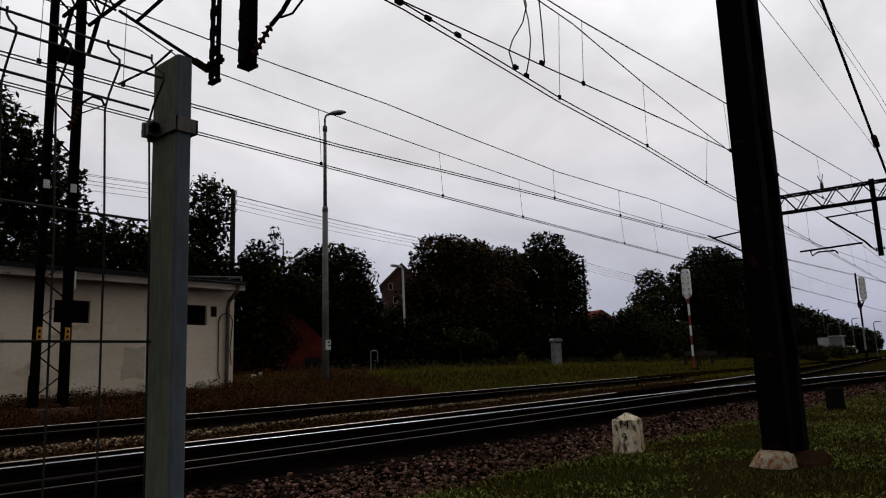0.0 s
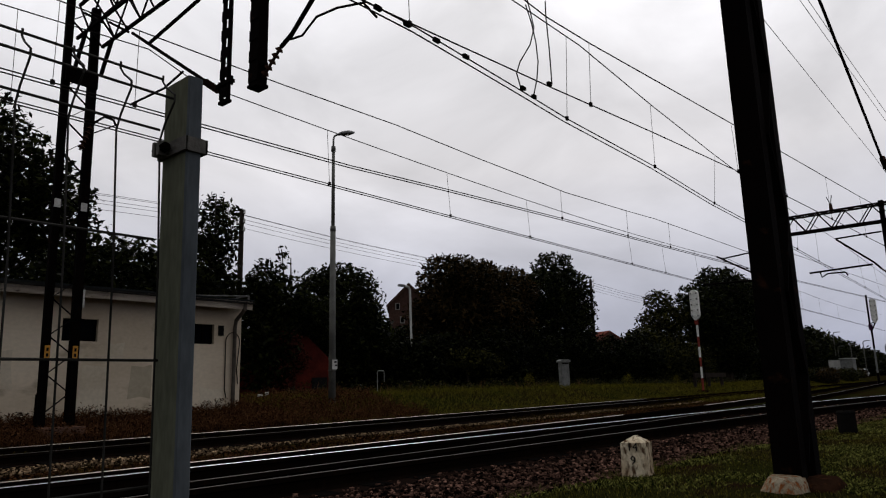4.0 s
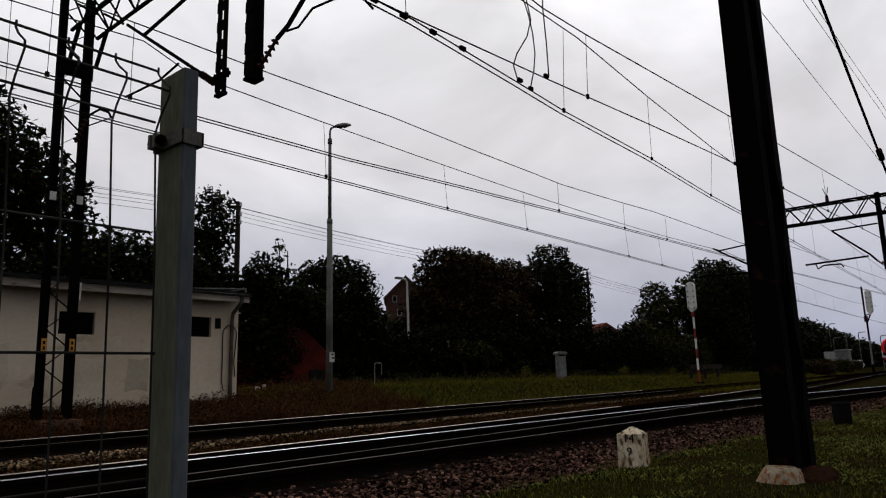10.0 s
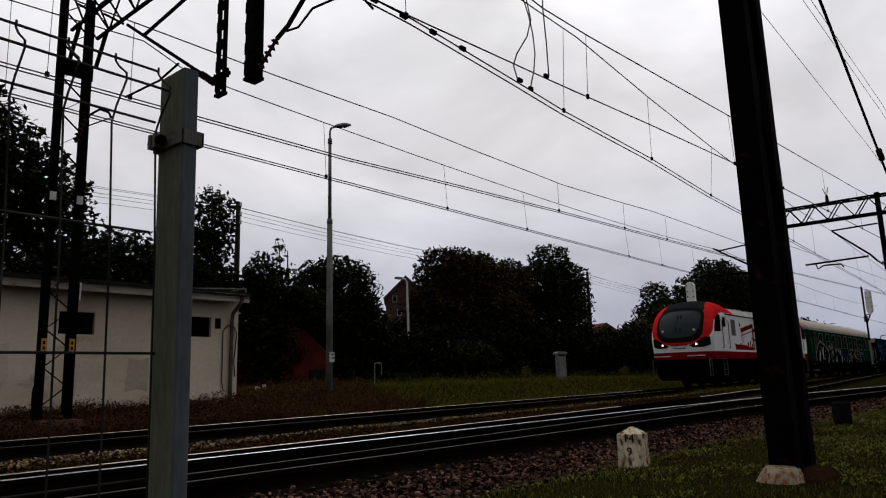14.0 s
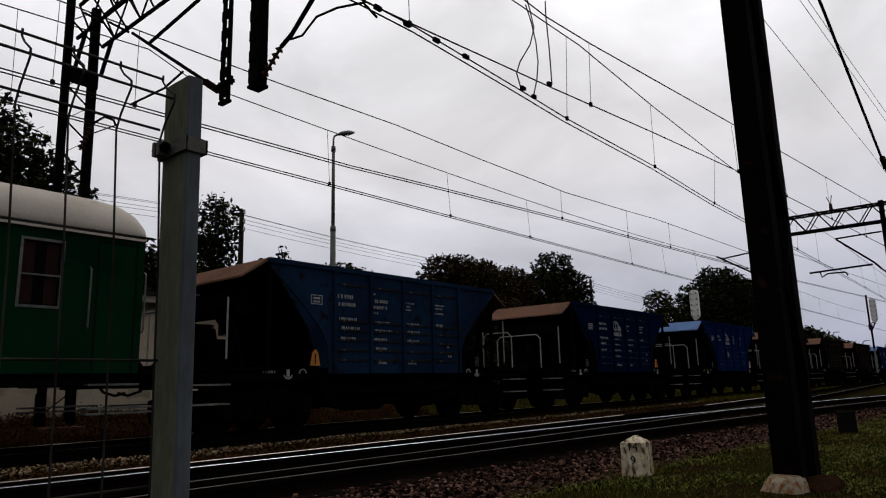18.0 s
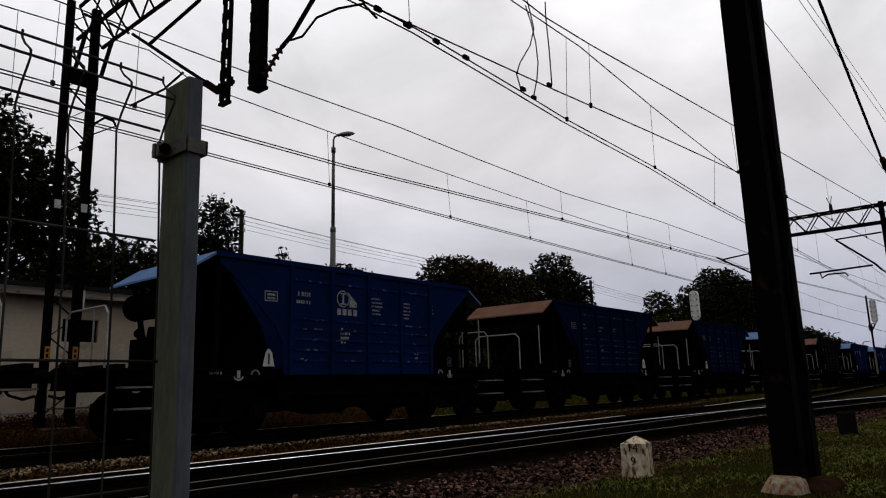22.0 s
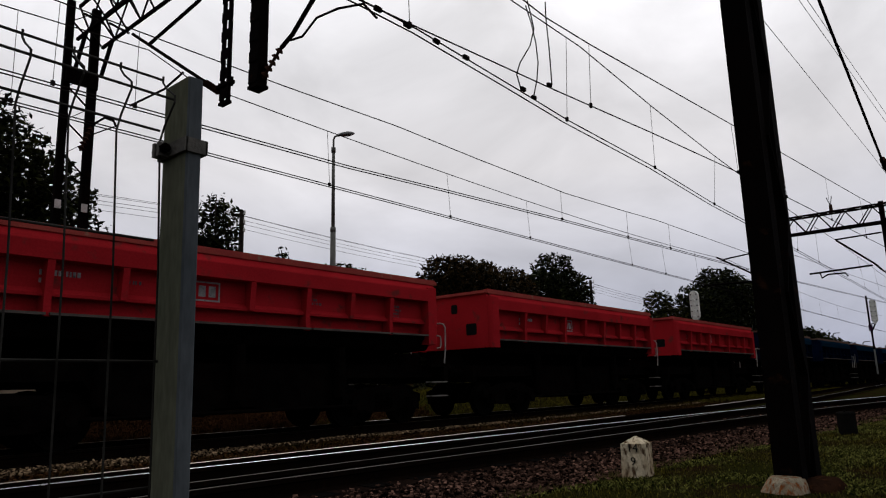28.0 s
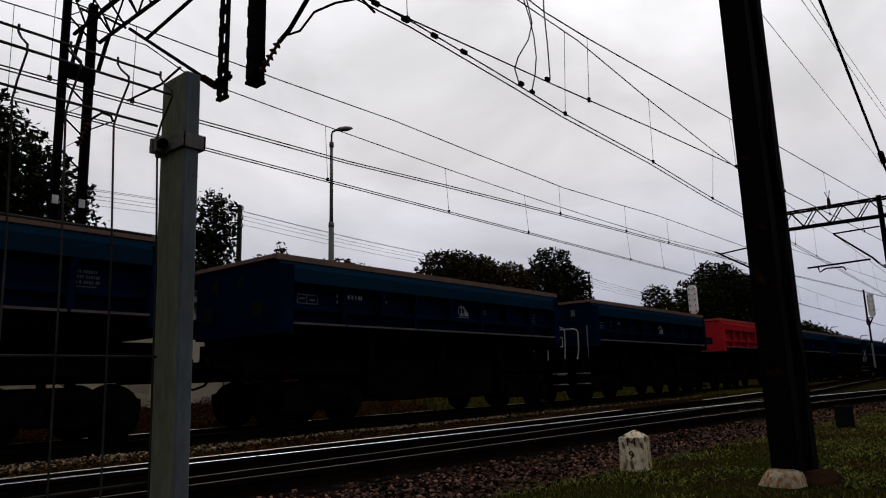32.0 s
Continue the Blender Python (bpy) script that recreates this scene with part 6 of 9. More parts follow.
        def front_ladder(bm, s_=s_):
            for dx in (0.10, 0.42):
                beam(bm, (dx, s_ * 1.36, 0.42), (dx, s_ * 1.36, 1.25), 0.03, 0.03)
            for k in range(4):
                beam(bm, (0.10, s_ * 1.36, 0.46 + 0.24 * k), (0.42, s_ * 1.36, 0.46 + 0.24 * k), 0.05, 0.025)
        piece("ladder", ("front_ladder", s_), front_ladder, M_LEDGE, shell, None, "grey steel ladder by the buffers")
        piece("ladder", ("ladder", s_), ladder, M_LEDGE, shell, None, "grey steel ladder under the door")
    for lo, hi in (((-0.02, -1.25, 1.36), (0.02, -0.40, 1.40)), ((-0.02, 0.40, 1.36), (0.02, 1.25, 1.40))):
        piece("front_step", ("fstep", lo[1]), bar_builder(lo, hi), M_WHITE, shell)
    for z, h, w, n, mt in ((1.84, 0.10, 0.07, 9, M_LOCO_DARKRED), (1.72, 0.06, 0.05, 9, M_INK)):
        for k in range(n):
            y = (k - (n - 1) / 2) * w * 1.35
            piece("number_bar", ("nbar", z), lambda bm: box(bm, (-0.012, -w * 0.42, 0), (0.012, w * 0.42, h)), mt, shell, Matrix.Translation(nose_point(y / 1.5, z, 0.0)))
    return shell


def build_loco():
    lo = thing("locomotive", "white and red electric locomotive with dark roof and lit headlights", "locomotive")
    cab(lo, Matrix.Identity(4))
    cab(lo, T(LOCO_LEN, 0, 0) @ Matrix.Rotation(math.pi, 4, "Z"))
    a, b = CAB_END, LOCO_LEN - CAB_END
    for s in (-1, 1):
        bm = bmesh.new()
        prism(bm, [(s * 1.40, 1.56), (s * 1.50, 1.56), (s * 1.50, 3.34), (s * 1.40, 3.34)], a, b, "x")
        part("side_wall", bm, M_LOCO_WHITE, lo, "white side wall")
        bm = bmesh.new()
        prism(bm, [(s * 1.38, 1.22), (s * 1.48, 1.22), (s * 1.503, 1.30), (s * 1.503, 1.56), (s * 1.38, 1.56)], a, b, "x")
        part("side_band", bm, M_LOCO_DARKRED, lo, "deep red band along the side")
        bm = bmesh.new()
        box(bm, (a, s * 1.5045 - 0.012, 3.34), (b, s * 1.5045 + 0.012, 3.40))
        part("rain_gutter", bm, M_LOCO_GREY, lo)
        edges = (a, 4.0, 6.2, 8.4, 10.6, 12.8, 15.0, b)
        for k, (xa, xb) in enumerate(zip(edges, edges[1:])):
            bm = bmesh.new()
            prism(bm, [(s * 1.46, 3.40), (s * 1.10, 3.76), (s * 1.0, 3.76), (s * 1.0, 3.40)], xa + 0.02, xb - 0.02, "x")
            part("roof_panel", bm, M_LOCO_RED if k in (0, 6) else M_ROOFWHITE, lo)
        for gx in (3.2, 15.1):
            bm = bmesh.new()
            box(bm, (gx, s * 1.503 - 0.006, 2.35), (gx + 0.65, s * 1.503 + 0.006, 3.15))
            g = part("grille", bm, M_ZINC, lo, "grey ventilation grille")
            for j in range(8):
                bm = bmesh.new()
                box(bm, (gx + 0.04, s * 1.512 - 0.004, 2.41 + j * 0.09), (gx + 0.61, s * 1.512 + 0.004, 2.45 + j * 0.09))
                part("louvre", bm, M_LEDGE, g)
    bm = bmesh.new()
    box(bm, (a, -1.0, 3.38), (b, 1.0, 3.66))
    part("roof_deck", bm, M_LOCO_GREY, lo)
    # pictures of harbour cranes on the side, in red silhouettes
    def crane(x, flip=1):
        bm = bmesh.new()
        y = -1.506
        prism(bm, [(x - 1.40, 1.98), (x - 1.22, 1.66), (x + 1.85, 1.66), (x + 1.85, 1.80), (x + 0.75, 1.82), (x + 0.55, 1.90), (x - 1.0, 1.92)], y - 0.004, y)
        for p, q, z in ((0.70, 0.95, 2.06), (1.15, 1.32, 2.14), (1.45, 1.62, 1.98), (-0.55, -0.35, 2.00)):
            box(bm, (x + p, y - 0.0035, 1.80), (x + q, y - 0.0005, z))
        for p, z, w in ((-0.17, 2.66, 0.06), (0.04, 2.66, 0.04), (1.80, 2.98, 0.20), (2.50, 2.60, 0.07), (2.62, 2.58, 0.04), (3.02, 2.52, 0.09)):
            ribbon(bm, [(x + p, 1.66 if p > 1 else 1.88), (x + p, z)], w, y - 0.003)
        ribbon(bm, [(x - 0.25, 2.64), (x + 1.90, 2.96)], 0.22, y - 0.003)
        ribbon(bm, [(x - 0.10, 2.40), (x + 1.75, 2.68)], 0.05, y - 0.003)
        ribbon(bm, [(x + 1.85, 2.74), (x + 3.10, 2.54)], 0.15, y - 0.003)
        ribbon(bm, [(x + 1.50, 2.28), (x + 1.80, 2.20), (x + 2.50, 2.20)], 0.09, y - 0.003)
        ribbon(bm, [(x + 2.50, 1.70), (x + 2.80, 2.00), (x + 2.62, 1.70)], 0.08, y - 0.003)
        ribbon(bm, [(x + 0.62, 2.75), (x + 0.62, 2.98)], 0.08, y - 0.003)
        box(bm, (x - 0.42, y - 0.0035, 2.84), (x - 0.22, y - 0.0005, 3.0))
        return part("crane_picture", bm, M_LOCO_DARKRED, lo, "red silhouette of harbour cranes")
    crane(4.9)

    def tall_crane(x):
        bm = bmesh.new()
        y = -1.509
        for dx in (0, 0.9):
            ribbon(bm, [(x + dx - 0.25, 1.7), (x + dx, 2.6), (x + dx + 0.05, 3.1)], lambda t: 0.26 - 0.12 * t, y)
            ribbon(bm, [(x + dx + 0.25, 1.7), (x + dx, 2.6)], 0.20, y)
            ribbon(bm, [(x + dx - 0.35, 2.5), (x + dx + 0.1, 2.75), (x + dx + 0.5, 3.2)], 0.16, y)
            ribbon(bm, [(x + dx - 0.12, 2.1), (x + dx + 0.12, 2.1)], 0.06, y)
        ribbon(bm, [(x - 0.8, 1.72), (x + 1.7, 1.72)], 0.18, y)
        part("crane_picture", bm, M_LOCO_DARKRED, lo, "red silhouette of tall cranes")
    tall_crane(12.4)
    bm = bmesh.new()
    y = -1.506
    box(bm, (15.2, y - 0.004, 1.62), (16.9, y, 1.86))
    ribbon(bm, [(15.75, 2.65), (16.05, 1.86)], 0.16, y - 0.003)
    ribbon(bm, [(15.75, 2.65), (15.55, 1.86)], 0.13, y - 0.003)
    ribbon(bm, [(15.3, 2.95), (16.0, 3.1), (15.95, 2.85), (15.7, 2.6), (15.3, 2.6)], 0.10, y - 0.003)
    part("crane_picture", bm, M_LOCO_RED, lo, "red silhouette of a crane")
    emblem(lo, 9.1, 2.05, 1.0, -1.506, M_INK)
    bars(lo, 8.35, 1.95, [[0.12, 0.12, 0.3, 0.12, 0.12]], 0.22, 0.3, -1.505, M_DECAL)
    bm = bmesh.new()
    box(bm, (17.15, -1.512, 1.33), (17.60, -1.505, 1.53))
    pl = part("plate", bm, M_WHITE, lo, "small white plate with dark marks")
    bm = bmesh.new()
    for k in range(3):
        box(bm, (17.34 + k * 0.08, -1.516, 1.38), (17.40 + k * 0.08, -1.5125, 1.47))
    ribbon(bm, [(17.18, 1.36), (17.30, 1.48), (17.55, 1.50)], 0.015, -1.515)
    part("marking", bm, M_INK, pl)
    # roof gear
    for x in (4.0, 15.0):
        p = thing_part = part("pantograph_base", box_mesh((x - 0.9, -0.9, 3.68), (x + 0.9, 0.9, 3.74)), M_LOCO_GREY, lo)
        for dx in (-0.8, 0.8):
            for dy in (-0.8, 0.8):
                bm = bmesh.new()
                cyl(bm, (x + dx, dy, 3.66), (x + dx, dy, 3.92), 0.06, 0.05, 8)
                part("insulator", bm, M_INSUL, p)
        up = x > 8
        bm = bmesh.new()
        if up:
            for s in (-1, 1):
                tube(bm, [(x + 0.7, s * 0.35, 3.92), (x - 0.75, s * 0.25, 4.75)], 0.035, 6)
                tube(bm, [(x - 0.75, s * 0.25, 4.75), (x + 0.25, s * 0.45, 5.50)], 0.028, 6)
            tube(bm, [(x - 0.75, -0.3, 4.75), (x - 0.75, 0.3, 4.75)], 0.04, 6)
            for dx in (-0.2, 0.25):
                tube(bm, [(x + dx + 0.2, -0.95, 5.36), (x + dx + 0.2, -0.65, 5.56), (x + dx + 0.2, 0.65, 5.56), (x + dx + 0.2, 0.95, 5.36)], 0.03, 6)
        else:
            for s in (-1, 1):
                tube(bm, [(x + 0.7, s * 0.35, 3.92), (x - 0.9, s * 0.3, 4.02)], 0.035, 6)
                tube(bm, [(x - 0.9, s * 0.3, 4.02), (x + 0.5, s * 0.45, 4.12)], 0.028, 6)
            tube(bm, [(x + 0.5, -0.95, 4.0), (x + 0.5, -0.6, 4.14), (x + 0.5, 0.6, 4.14), (x + 0.5, 0.95, 4.0)], 0.03, 6)
        part("pantograph_arms", bm, M_LOCO_GREY, lo, "raised pantograph" if up else "folded pantograph")
    for x, w in ((6.6, 1.2), (8.6, 1.4), (10.6, 0.9)):
        bm = bmesh.new()
        box(bm, (x, -0.7, 3.66), (x + w, 0.7, 3.90))
        part("roof_box", bm, M_ROOFWHITE, lo, bevel=0.03)
    # underframe
    bm = bmesh.new()
    box(bm, (0.4, -1.25, 0.95), (LOCO_LEN - 0.4, 1.25, 1.24))
    part("underframe", bm, M_UNDER, lo)
    for x in (4.6, LOCO_LEN - 4.6):
        bogie(lo, x, (-1.95, 0.0, 1.95), 0.60)
        bm = bmesh.new()
        box(bm, (x - 2.75, -0.66, 0.06), (x + 2.75, 0.66, 1.0))
        part("bogie_frame", bm, M_UNDER, lo, bevel=0.04)
        for s in (-1, 1):
            bm = bmesh.new()
            box(bm, (x - 2.7, s * 1.17 - 0.04, 0.62), (x + 2.7, s * 1.17 + 0.04, 1.0))
            part("bogie_skirt", bm, M_UNDER, lo, bevel=0.02)
    for s in (-1, 1):
        bm = bmesh.new()
        box(bm, (7.5, s * 1.18 - 0.2, 0.14), (11.5, s * 1.18 + 0.2, 1.0))
        part("equipment_box", bm, M_UNDER, lo, bevel=0.03)
    buffers(lo, 0.10, -1)
    buffers(lo, LOCO_LEN - 0.10, 1)
    for x in (0.25, LOCO_LEN - 0.35):
        bm = bmesh.new()
        prism(bm, [(-1.25, 0.9), (1.25, 0.9), (1.2, 0.42), (1.0, 0.24), (-1.0, 0.24), (-1.2, 0.42)], x, x + 0.1, "x")
        part("snow_plough", bm, M_UNDER, lo, bevel=0.02)
    return lo


def box_mesh(lo, hi):
    bm = bmesh.new()
    box(bm, lo, hi)
    return bm


def emblem(parent, x, z, w, y, material):
    """A company emblem as plain shapes: a ring with an upright, a wedge beside it and four bars under them."""
    bm = bmesh.new()
    n = 24
    r = w * 0.30
    cx, cz = x + r, z + 0.32 * w + r
    ribbon(bm, [(cx + r * math.cos(i * math.tau / n), cz + r * math.sin(i * math.tau / n)) for i in range(n + 1)], w * 0.05, y)
    top = part("emblem", bm, material, parent, "plain emblem: ring, wedge and four bars")
    bm = bmesh.new()
    prism(bm, [(cx - 0.14 * w, cz - r * 0.75), (cx + 0.14 * w, cz - r * 0.75), (cx + 0.14 * w, cz - r * 0.55), (cx + 0.04 * w, cz - r * 0.55), (cx + 0.04 * w, cz + r * 0.55), (cx + 0.14 * w, cz + r * 0.55), (cx + 0.14 * w, cz + r * 0.75), (cx - 0.14 * w, cz + r * 0.75), (cx - 0.14 * w, cz + r * 0.55), (cx - 0.04 * w, cz + r * 0.55), (cx - 0.04 * w, cz - r * 0.55), (cx - 0.14 * w, cz - r * 0.55)], y - 0.002, y)
    part("upright", bm, material, top)
    bm = bmesh.new()
    vs = [bm.verts.new((a, y, b)) for a, b in ((cx + r * 0.3, cz + r), (cx + r * 0.9, cz + r * 0.85), (x + w, cz - r * 0.45), (x + w, cz - r), (cx + r * 1.05, cz - r), (cx + r * 1.1, cz))]
    bm.faces.new(vs)
    part("wedge", bm, material, top)
    for k in range(4):
        bm = bmesh.new()
        box(bm, (x + k * w * 0.27, y - 0.002, z), (x + k * w * 0.27 + w * 0.19, y, z + w * 0.24))
        part("bar", bm, material, top)
    return top


# ---- passenger coach
def build_coach():
    c = thing("passenger_coach", "dark green passenger coach with cream roof, sprayed with graffiti", "railway coach")
    L, hw = 24.6, 1.41
    wins = [(1.40, 1.98, 2.03, 3.04)] + [(2.80 + 2.21 * k, 4.06 + 2.21 * k, 2.05, 3.04) for k in range(9)] + [(22.74, 23.32, 2.03, 3.04)]
    # side walls with real openings
    for s in (-1, 1):
        bm = bmesh.new()
        xs = [0.0] + [v for w in wins for v in w[:2]] + [L]
        for a, b in zip(xs, xs[1:]):
            w = next((w for w in wins if abs(w[0] - a) < 1e-6), None)
            for z0, z1 in (((1.05, w[2]), (w[3], 3.24)) if w else ((1.05, 3.24),)):
                box(bm, (a, min(s * hw, s * (hw - 0.06)), z0), (b, max(s * hw, s * (hw - 0.06)), z1))
        bmesh.ops.remove_doubles(bm, verts=bm.verts, dist=1e-5)
        part("side_wall", bm, M_COACH, c, "dark green side wall")
        for a, b, z0, z1 in wins:
            bm = bmesh.new()
            y0, y1 = sorted((s * (hw - 0.03), s * (hw + 0.012)))
            t = 0.020
            zm = z0 + (z1 - z0) * 0.47
            for lo, hi in (((a - 0.02, y0, z0 - 0.02), (a + t, y1, z1 + 0.02)), ((b - t, y0, z0 - 0.02), (b + 0.02, y1, z1 + 0.02)), ((a + t, y0, z0 - 0.02), (b - t, y1, z0 + t)), ((a + t, y0, z1 - t), (b - t, y1, z1 + 0.02)), ((a + t, y0, zm - 0.011), (b - t, y1, zm + 0.011)))[:4 if abs(a - 9.43) < 0.01 else 5]:
                box(bm, lo, hi)
            f = part("window", bm, M_FRAME, c, "aluminium-framed window")
            bm = bmesh.new()
            y0, y1 = sorted((s * (hw - 0.045), s * (hw - 0.055)))
            box(bm, (a + 0.02, y0, z0 + 0.02), (b - 0.02, y1, z1 - 0.02))
            part("pane", bm, M_GLASS_DARK, f)
            if s < 0 and a > 8:
                for u in (0.04, 0.62):
                    bm = bmesh.new()
                    ww = (b - a) * 0.30
                    box(bm, (a + u * (b - a), -hw + 0.040, z0 + 0.05), (a + u * (b - a) + ww, -hw + 0.0435, z1 - 0.05))
                    part("curtain", bm, M_CURTAIN, f, "drawn brown curtain")
    for x in (0.0, L - 0.08):
        bm = bmesh.new()
        box(bm, (x, -hw + 0.06, 1.05), (x + 0.08, hw - 0.06, 3.24))
        e = part("end_wall", bm, M_COACH, c)
        bm = bmesh.new()
        xa = x - 0.35 if x == 0 else x + 0.08
        for lo, hi in (((xa, -0.55, 1.1), (xa + 0.35, -0.40, 3.2)), ((xa, 0.40, 1.1), (xa + 0.35, 0.55, 3.2)), ((xa, -0.40, 3.05), (xa + 0.35, 0.40, 3.2))):
            box(bm, lo, hi)
        part("gangway", bm, M_INK, e, "black rubber gangway")
    # roof with domed ends
    bm = bmesh.new()
    rings = []
    stations = [(0.0, 0.60), (0.08, 0.80), (0.25, 0.92), (0.6, 0.98), (1.2, 1.0)]
    stations += [(x, 1.0) for x in (3, 6, 9, 12, 15, 18, 21, L - 1.4)] + [(L - x, k) for x, k in ((0.6, 0.98), (0.25, 0.92), (0.08, 0.80), (0.0, 0.60))]
    for x, k in stations:
        rings.append([(x, (hw + 0.02) * math.cos(a), 3.24 + 0.86 * k * math.sin(a) ** 0.85) for a in [math.pi * i / 20 for i in range(21)]])
    vr = skin(bm, rings, closed=False, ends=False)
    bm.faces.new([r[0] for r in vr] + [r[-1] for r in reversed(vr)])
    bm.faces.new(vr[0])
    bm.faces.new(vr[-1][::-1])
    part("roof", bm, M_COACHROOF, c, "dusty cream roof with domed ends", smooth=True)
    for s in (-1, 1):
        bm = bmesh.new()
        box(bm, (0.05, s * (hw + 0.03) - 0.02, 3.215), (L - 0.05, s * (hw + 0.03) + 0.02, 3.25))
        part("gutter", bm, M_COACHROOF, c)
    for x in (3.6, 8.2, 12.9, 17.4, 21.2):
        bm = bmesh.new()
        cyl(bm, (x, -0.25, 4.05), (x, -0.25, 4.18), 0.13, 0.10, 12)
        part("roof_vent", bm, M_COACHROOF, c)
    bm = bmesh.new()
    for dx in (-0.15, 0.15):
        cyl(bm, (6.3 + dx, 0, 4.08), (6.3 + dx, 0, 4.26), 0.09, 0.10, 8)
    part("roof_bracket", bm, M_INK, c)
    # doors by the ends
    for s in (-1, 1):
        for x in (0.35, L - 1.05 + 0.3):
            bm = bmesh.new()
            y0, y1 = sorted((s * (hw + 0.004), s * (hw + 0.014)))
            for lo, hi in (((x, y0, 1.1), (x + 0.02, y1, 3.15)), ((x + 0.62, y0, 1.1), (x + 0.64, y1, 3.15)), ((x, y0, 3.13), (x + 0.64, y1, 3.15))):
                box(bm, lo, hi)
            part("door_edge", bm, M_INK, c)
            for dx in (-0.12, 0.76):
                bm = bmesh.new()
                tube(bm, [(x + dx, s * hw, 2.7), (x + dx, s * (hw + 0.06), 2.66), (x + dx, s * (hw + 0.06), 1.75), (x + dx, s * hw, 1.7)], 0.015, 6)
                part("handrail", bm, M_FRAME, c, "pale handrail by the door")
            for z in (0.42, 0.50, 0.86):
                bm = bmesh.new()
                box(bm, (x - 0.05, s * 1.35 - 0.12, z), (x + (1.3 if z < 0.6 else 0.75), s * 1.35 + 0.05, z + 0.03))
                part("step", bm, M_FRAME, c, "pale step edge")
    graffiti(c, hw)
    # underframe
    bm = bmesh.new()
    box(bm, (0.1, -1.33, 0.88), (L - 0.1, 1.33, 1.05))
    part("underframe", bm, M_UNDER, c)
    for x0, x1, z0 in ((8.9, 9.7, 0.72), (10.75, 11.05, 0.60), (11.15, 12.62, 0.42), (13.4, 16.2, 0.74), (7.2, 8.0, 0.66), (5.5, 6.9, 0.62)):
        for s in (-1, 1):
            bm = bmesh.new()
            box(bm, (x0, s * 1.1 - 0.25, z0), (x1, s * 1.1 + 0.25, 0.88))
            part("equipment_box", bm, M_UNDER, c, bevel=0.03)
    bogie(c, 3.75, (-1.25, 1.25), 0.46)
    bogie(c, L - 3.75, (-1.25, 1.25), 0.46)
    buffers(c, 0.0, -1)
    buffers(c, L, 1)
    return c


def graffiti(c, hw):
    """Sprayed lettering on the near side: a blue haze, black bodies, pale outlines and fillings."""
    y = -hw
    count, layer = [0], [0]

    def body(top):
        bm = bmesh.new()
        layer[0] += 1
        vs = [bm.verts.new((a, y - 0.005 - 0.0006 * layer[0], b)) for a, b in [(top[0][0], 1.06)] + curve_pts(top, 3) + [(top[-1][0], 1.06)]]
        bm.faces.new(vs)
        part("graffiti_body", bm, M_SPRAYBLACK, c, "black sprayed letter shape")

    def fill(line):
        bm = bmesh.new()
        count[0] += 1
        bm.faces.new([bm.verts.new((a, y - 0.012 - 0.0002 * count[0], b)) for a, b in line])
        part("graffiti_filling", bm, M_SPRAYWHITE, c, "pale sprayed filling")

    def stroke(line, width):
        bm = bmesh.new()
        count[0] += 1
        ribbon(bm, curve_pts(line, 4), lambda t: width * (0.8 + 0.35 * math.sin(3 * t + count[0])), y - 0.012 - 0.0002 * count[0])
        part("graffiti_stroke", bm, M_SPRAYWHITE, c, "pale sprayed line")

    for x0, x1, z1 in ((0.8, 12.6, 2.75), (12.0, 20.2, 2.15)):
        bm = bmesh.new()
        depth = y - (0.003 if x0 < 5 else 0.0045)
        bm.faces.new([bm.verts.new((a, depth, b)) for a, b in ((x0, 1.06), (x1, 1.06), (x1, z1), (x0, z1))])
        part("spray_haze", bm, M_TURQ, c, "blue spray haze fading into the green paint")
    # first lettering, from the front end
    body([(1.35, 1.40), (1.62, 1.75), (2.0, 2.0), (2.45, 2.30), (3.0, 2.46), (3.5, 2.38), (4.2, 2.22), (4.75, 2.10)])
    stroke([(1.35, 1.10), (1.5, 1.6), (2.0, 2.0), (2.45, 2.30), (3.0, 2.46), (3.5, 2.38), (4.2, 2.22), (4.70, 2.10)], 0.07)
    fill([(2.2, 1.08), (2.5, 1.08), (2.9, 1.7), (2.6, 1.9)])
    fill([(3.3, 1.9), (3.9, 2.05), (3.7, 1.7), (3.75, 1.2), (3.5, 1.2)])
    stroke([(4.0, 1.1), (4.2, 1.4), (4.5, 1.6), (4.45, 1.9)], 0.06)
    body([(4.70, 2.10), (4.84, 2.11), (4.89, 1.97), (5.15, 1.92), (5.50, 1.92), (5.67, 1.87), (5.74, 1.99), (6.31, 1.98), (6.34, 2.13), (6.52, 2.24), (6.60, 2.37), (6.79, 2.35), (6.87, 2.22), (7.00, 2.11), (7.26, 1.99)])
    body([(7.11, 2.00), (7.74, 1.88), (7.96, 1.94), (8.24, 1.86), (8.47, 1.97), (8.65, 2.00), (8.96, 1.89), (9.15, 1.79), (9.32, 1.91), (9.81, 1.91), (9.72, 1.65), (9.82, 1.48), (10.17, 1.41)])
    fill([(4.69, 2.12), (4.82, 2.13), (4.89, 1.99), (4.70, 2.02)])
    stroke([(4.85, 1.99), (5.04, 1.92), (5.27, 1.91), (5.50, 1.92)], 0.064)
    fill([(5.23, 1.90), (5.53, 1.93), (5.43, 1.84), (5.30, 1.83), (5.26, 1.76), (5.26, 1.57), (5.21, 1.76)])
    stroke([(5.47, 1.83), (5.61, 1.85), (5.71, 1.95), (5.74, 1.98), (6.00, 1.95), (6.35, 1.95)], 0.051)
    fill([(5.37, 1.56), (5.66, 1.67), (5.54, 1.48), (5.53, 1.23), (5.40, 1.24), (5.33, 1.46), (5.44, 1.41)])
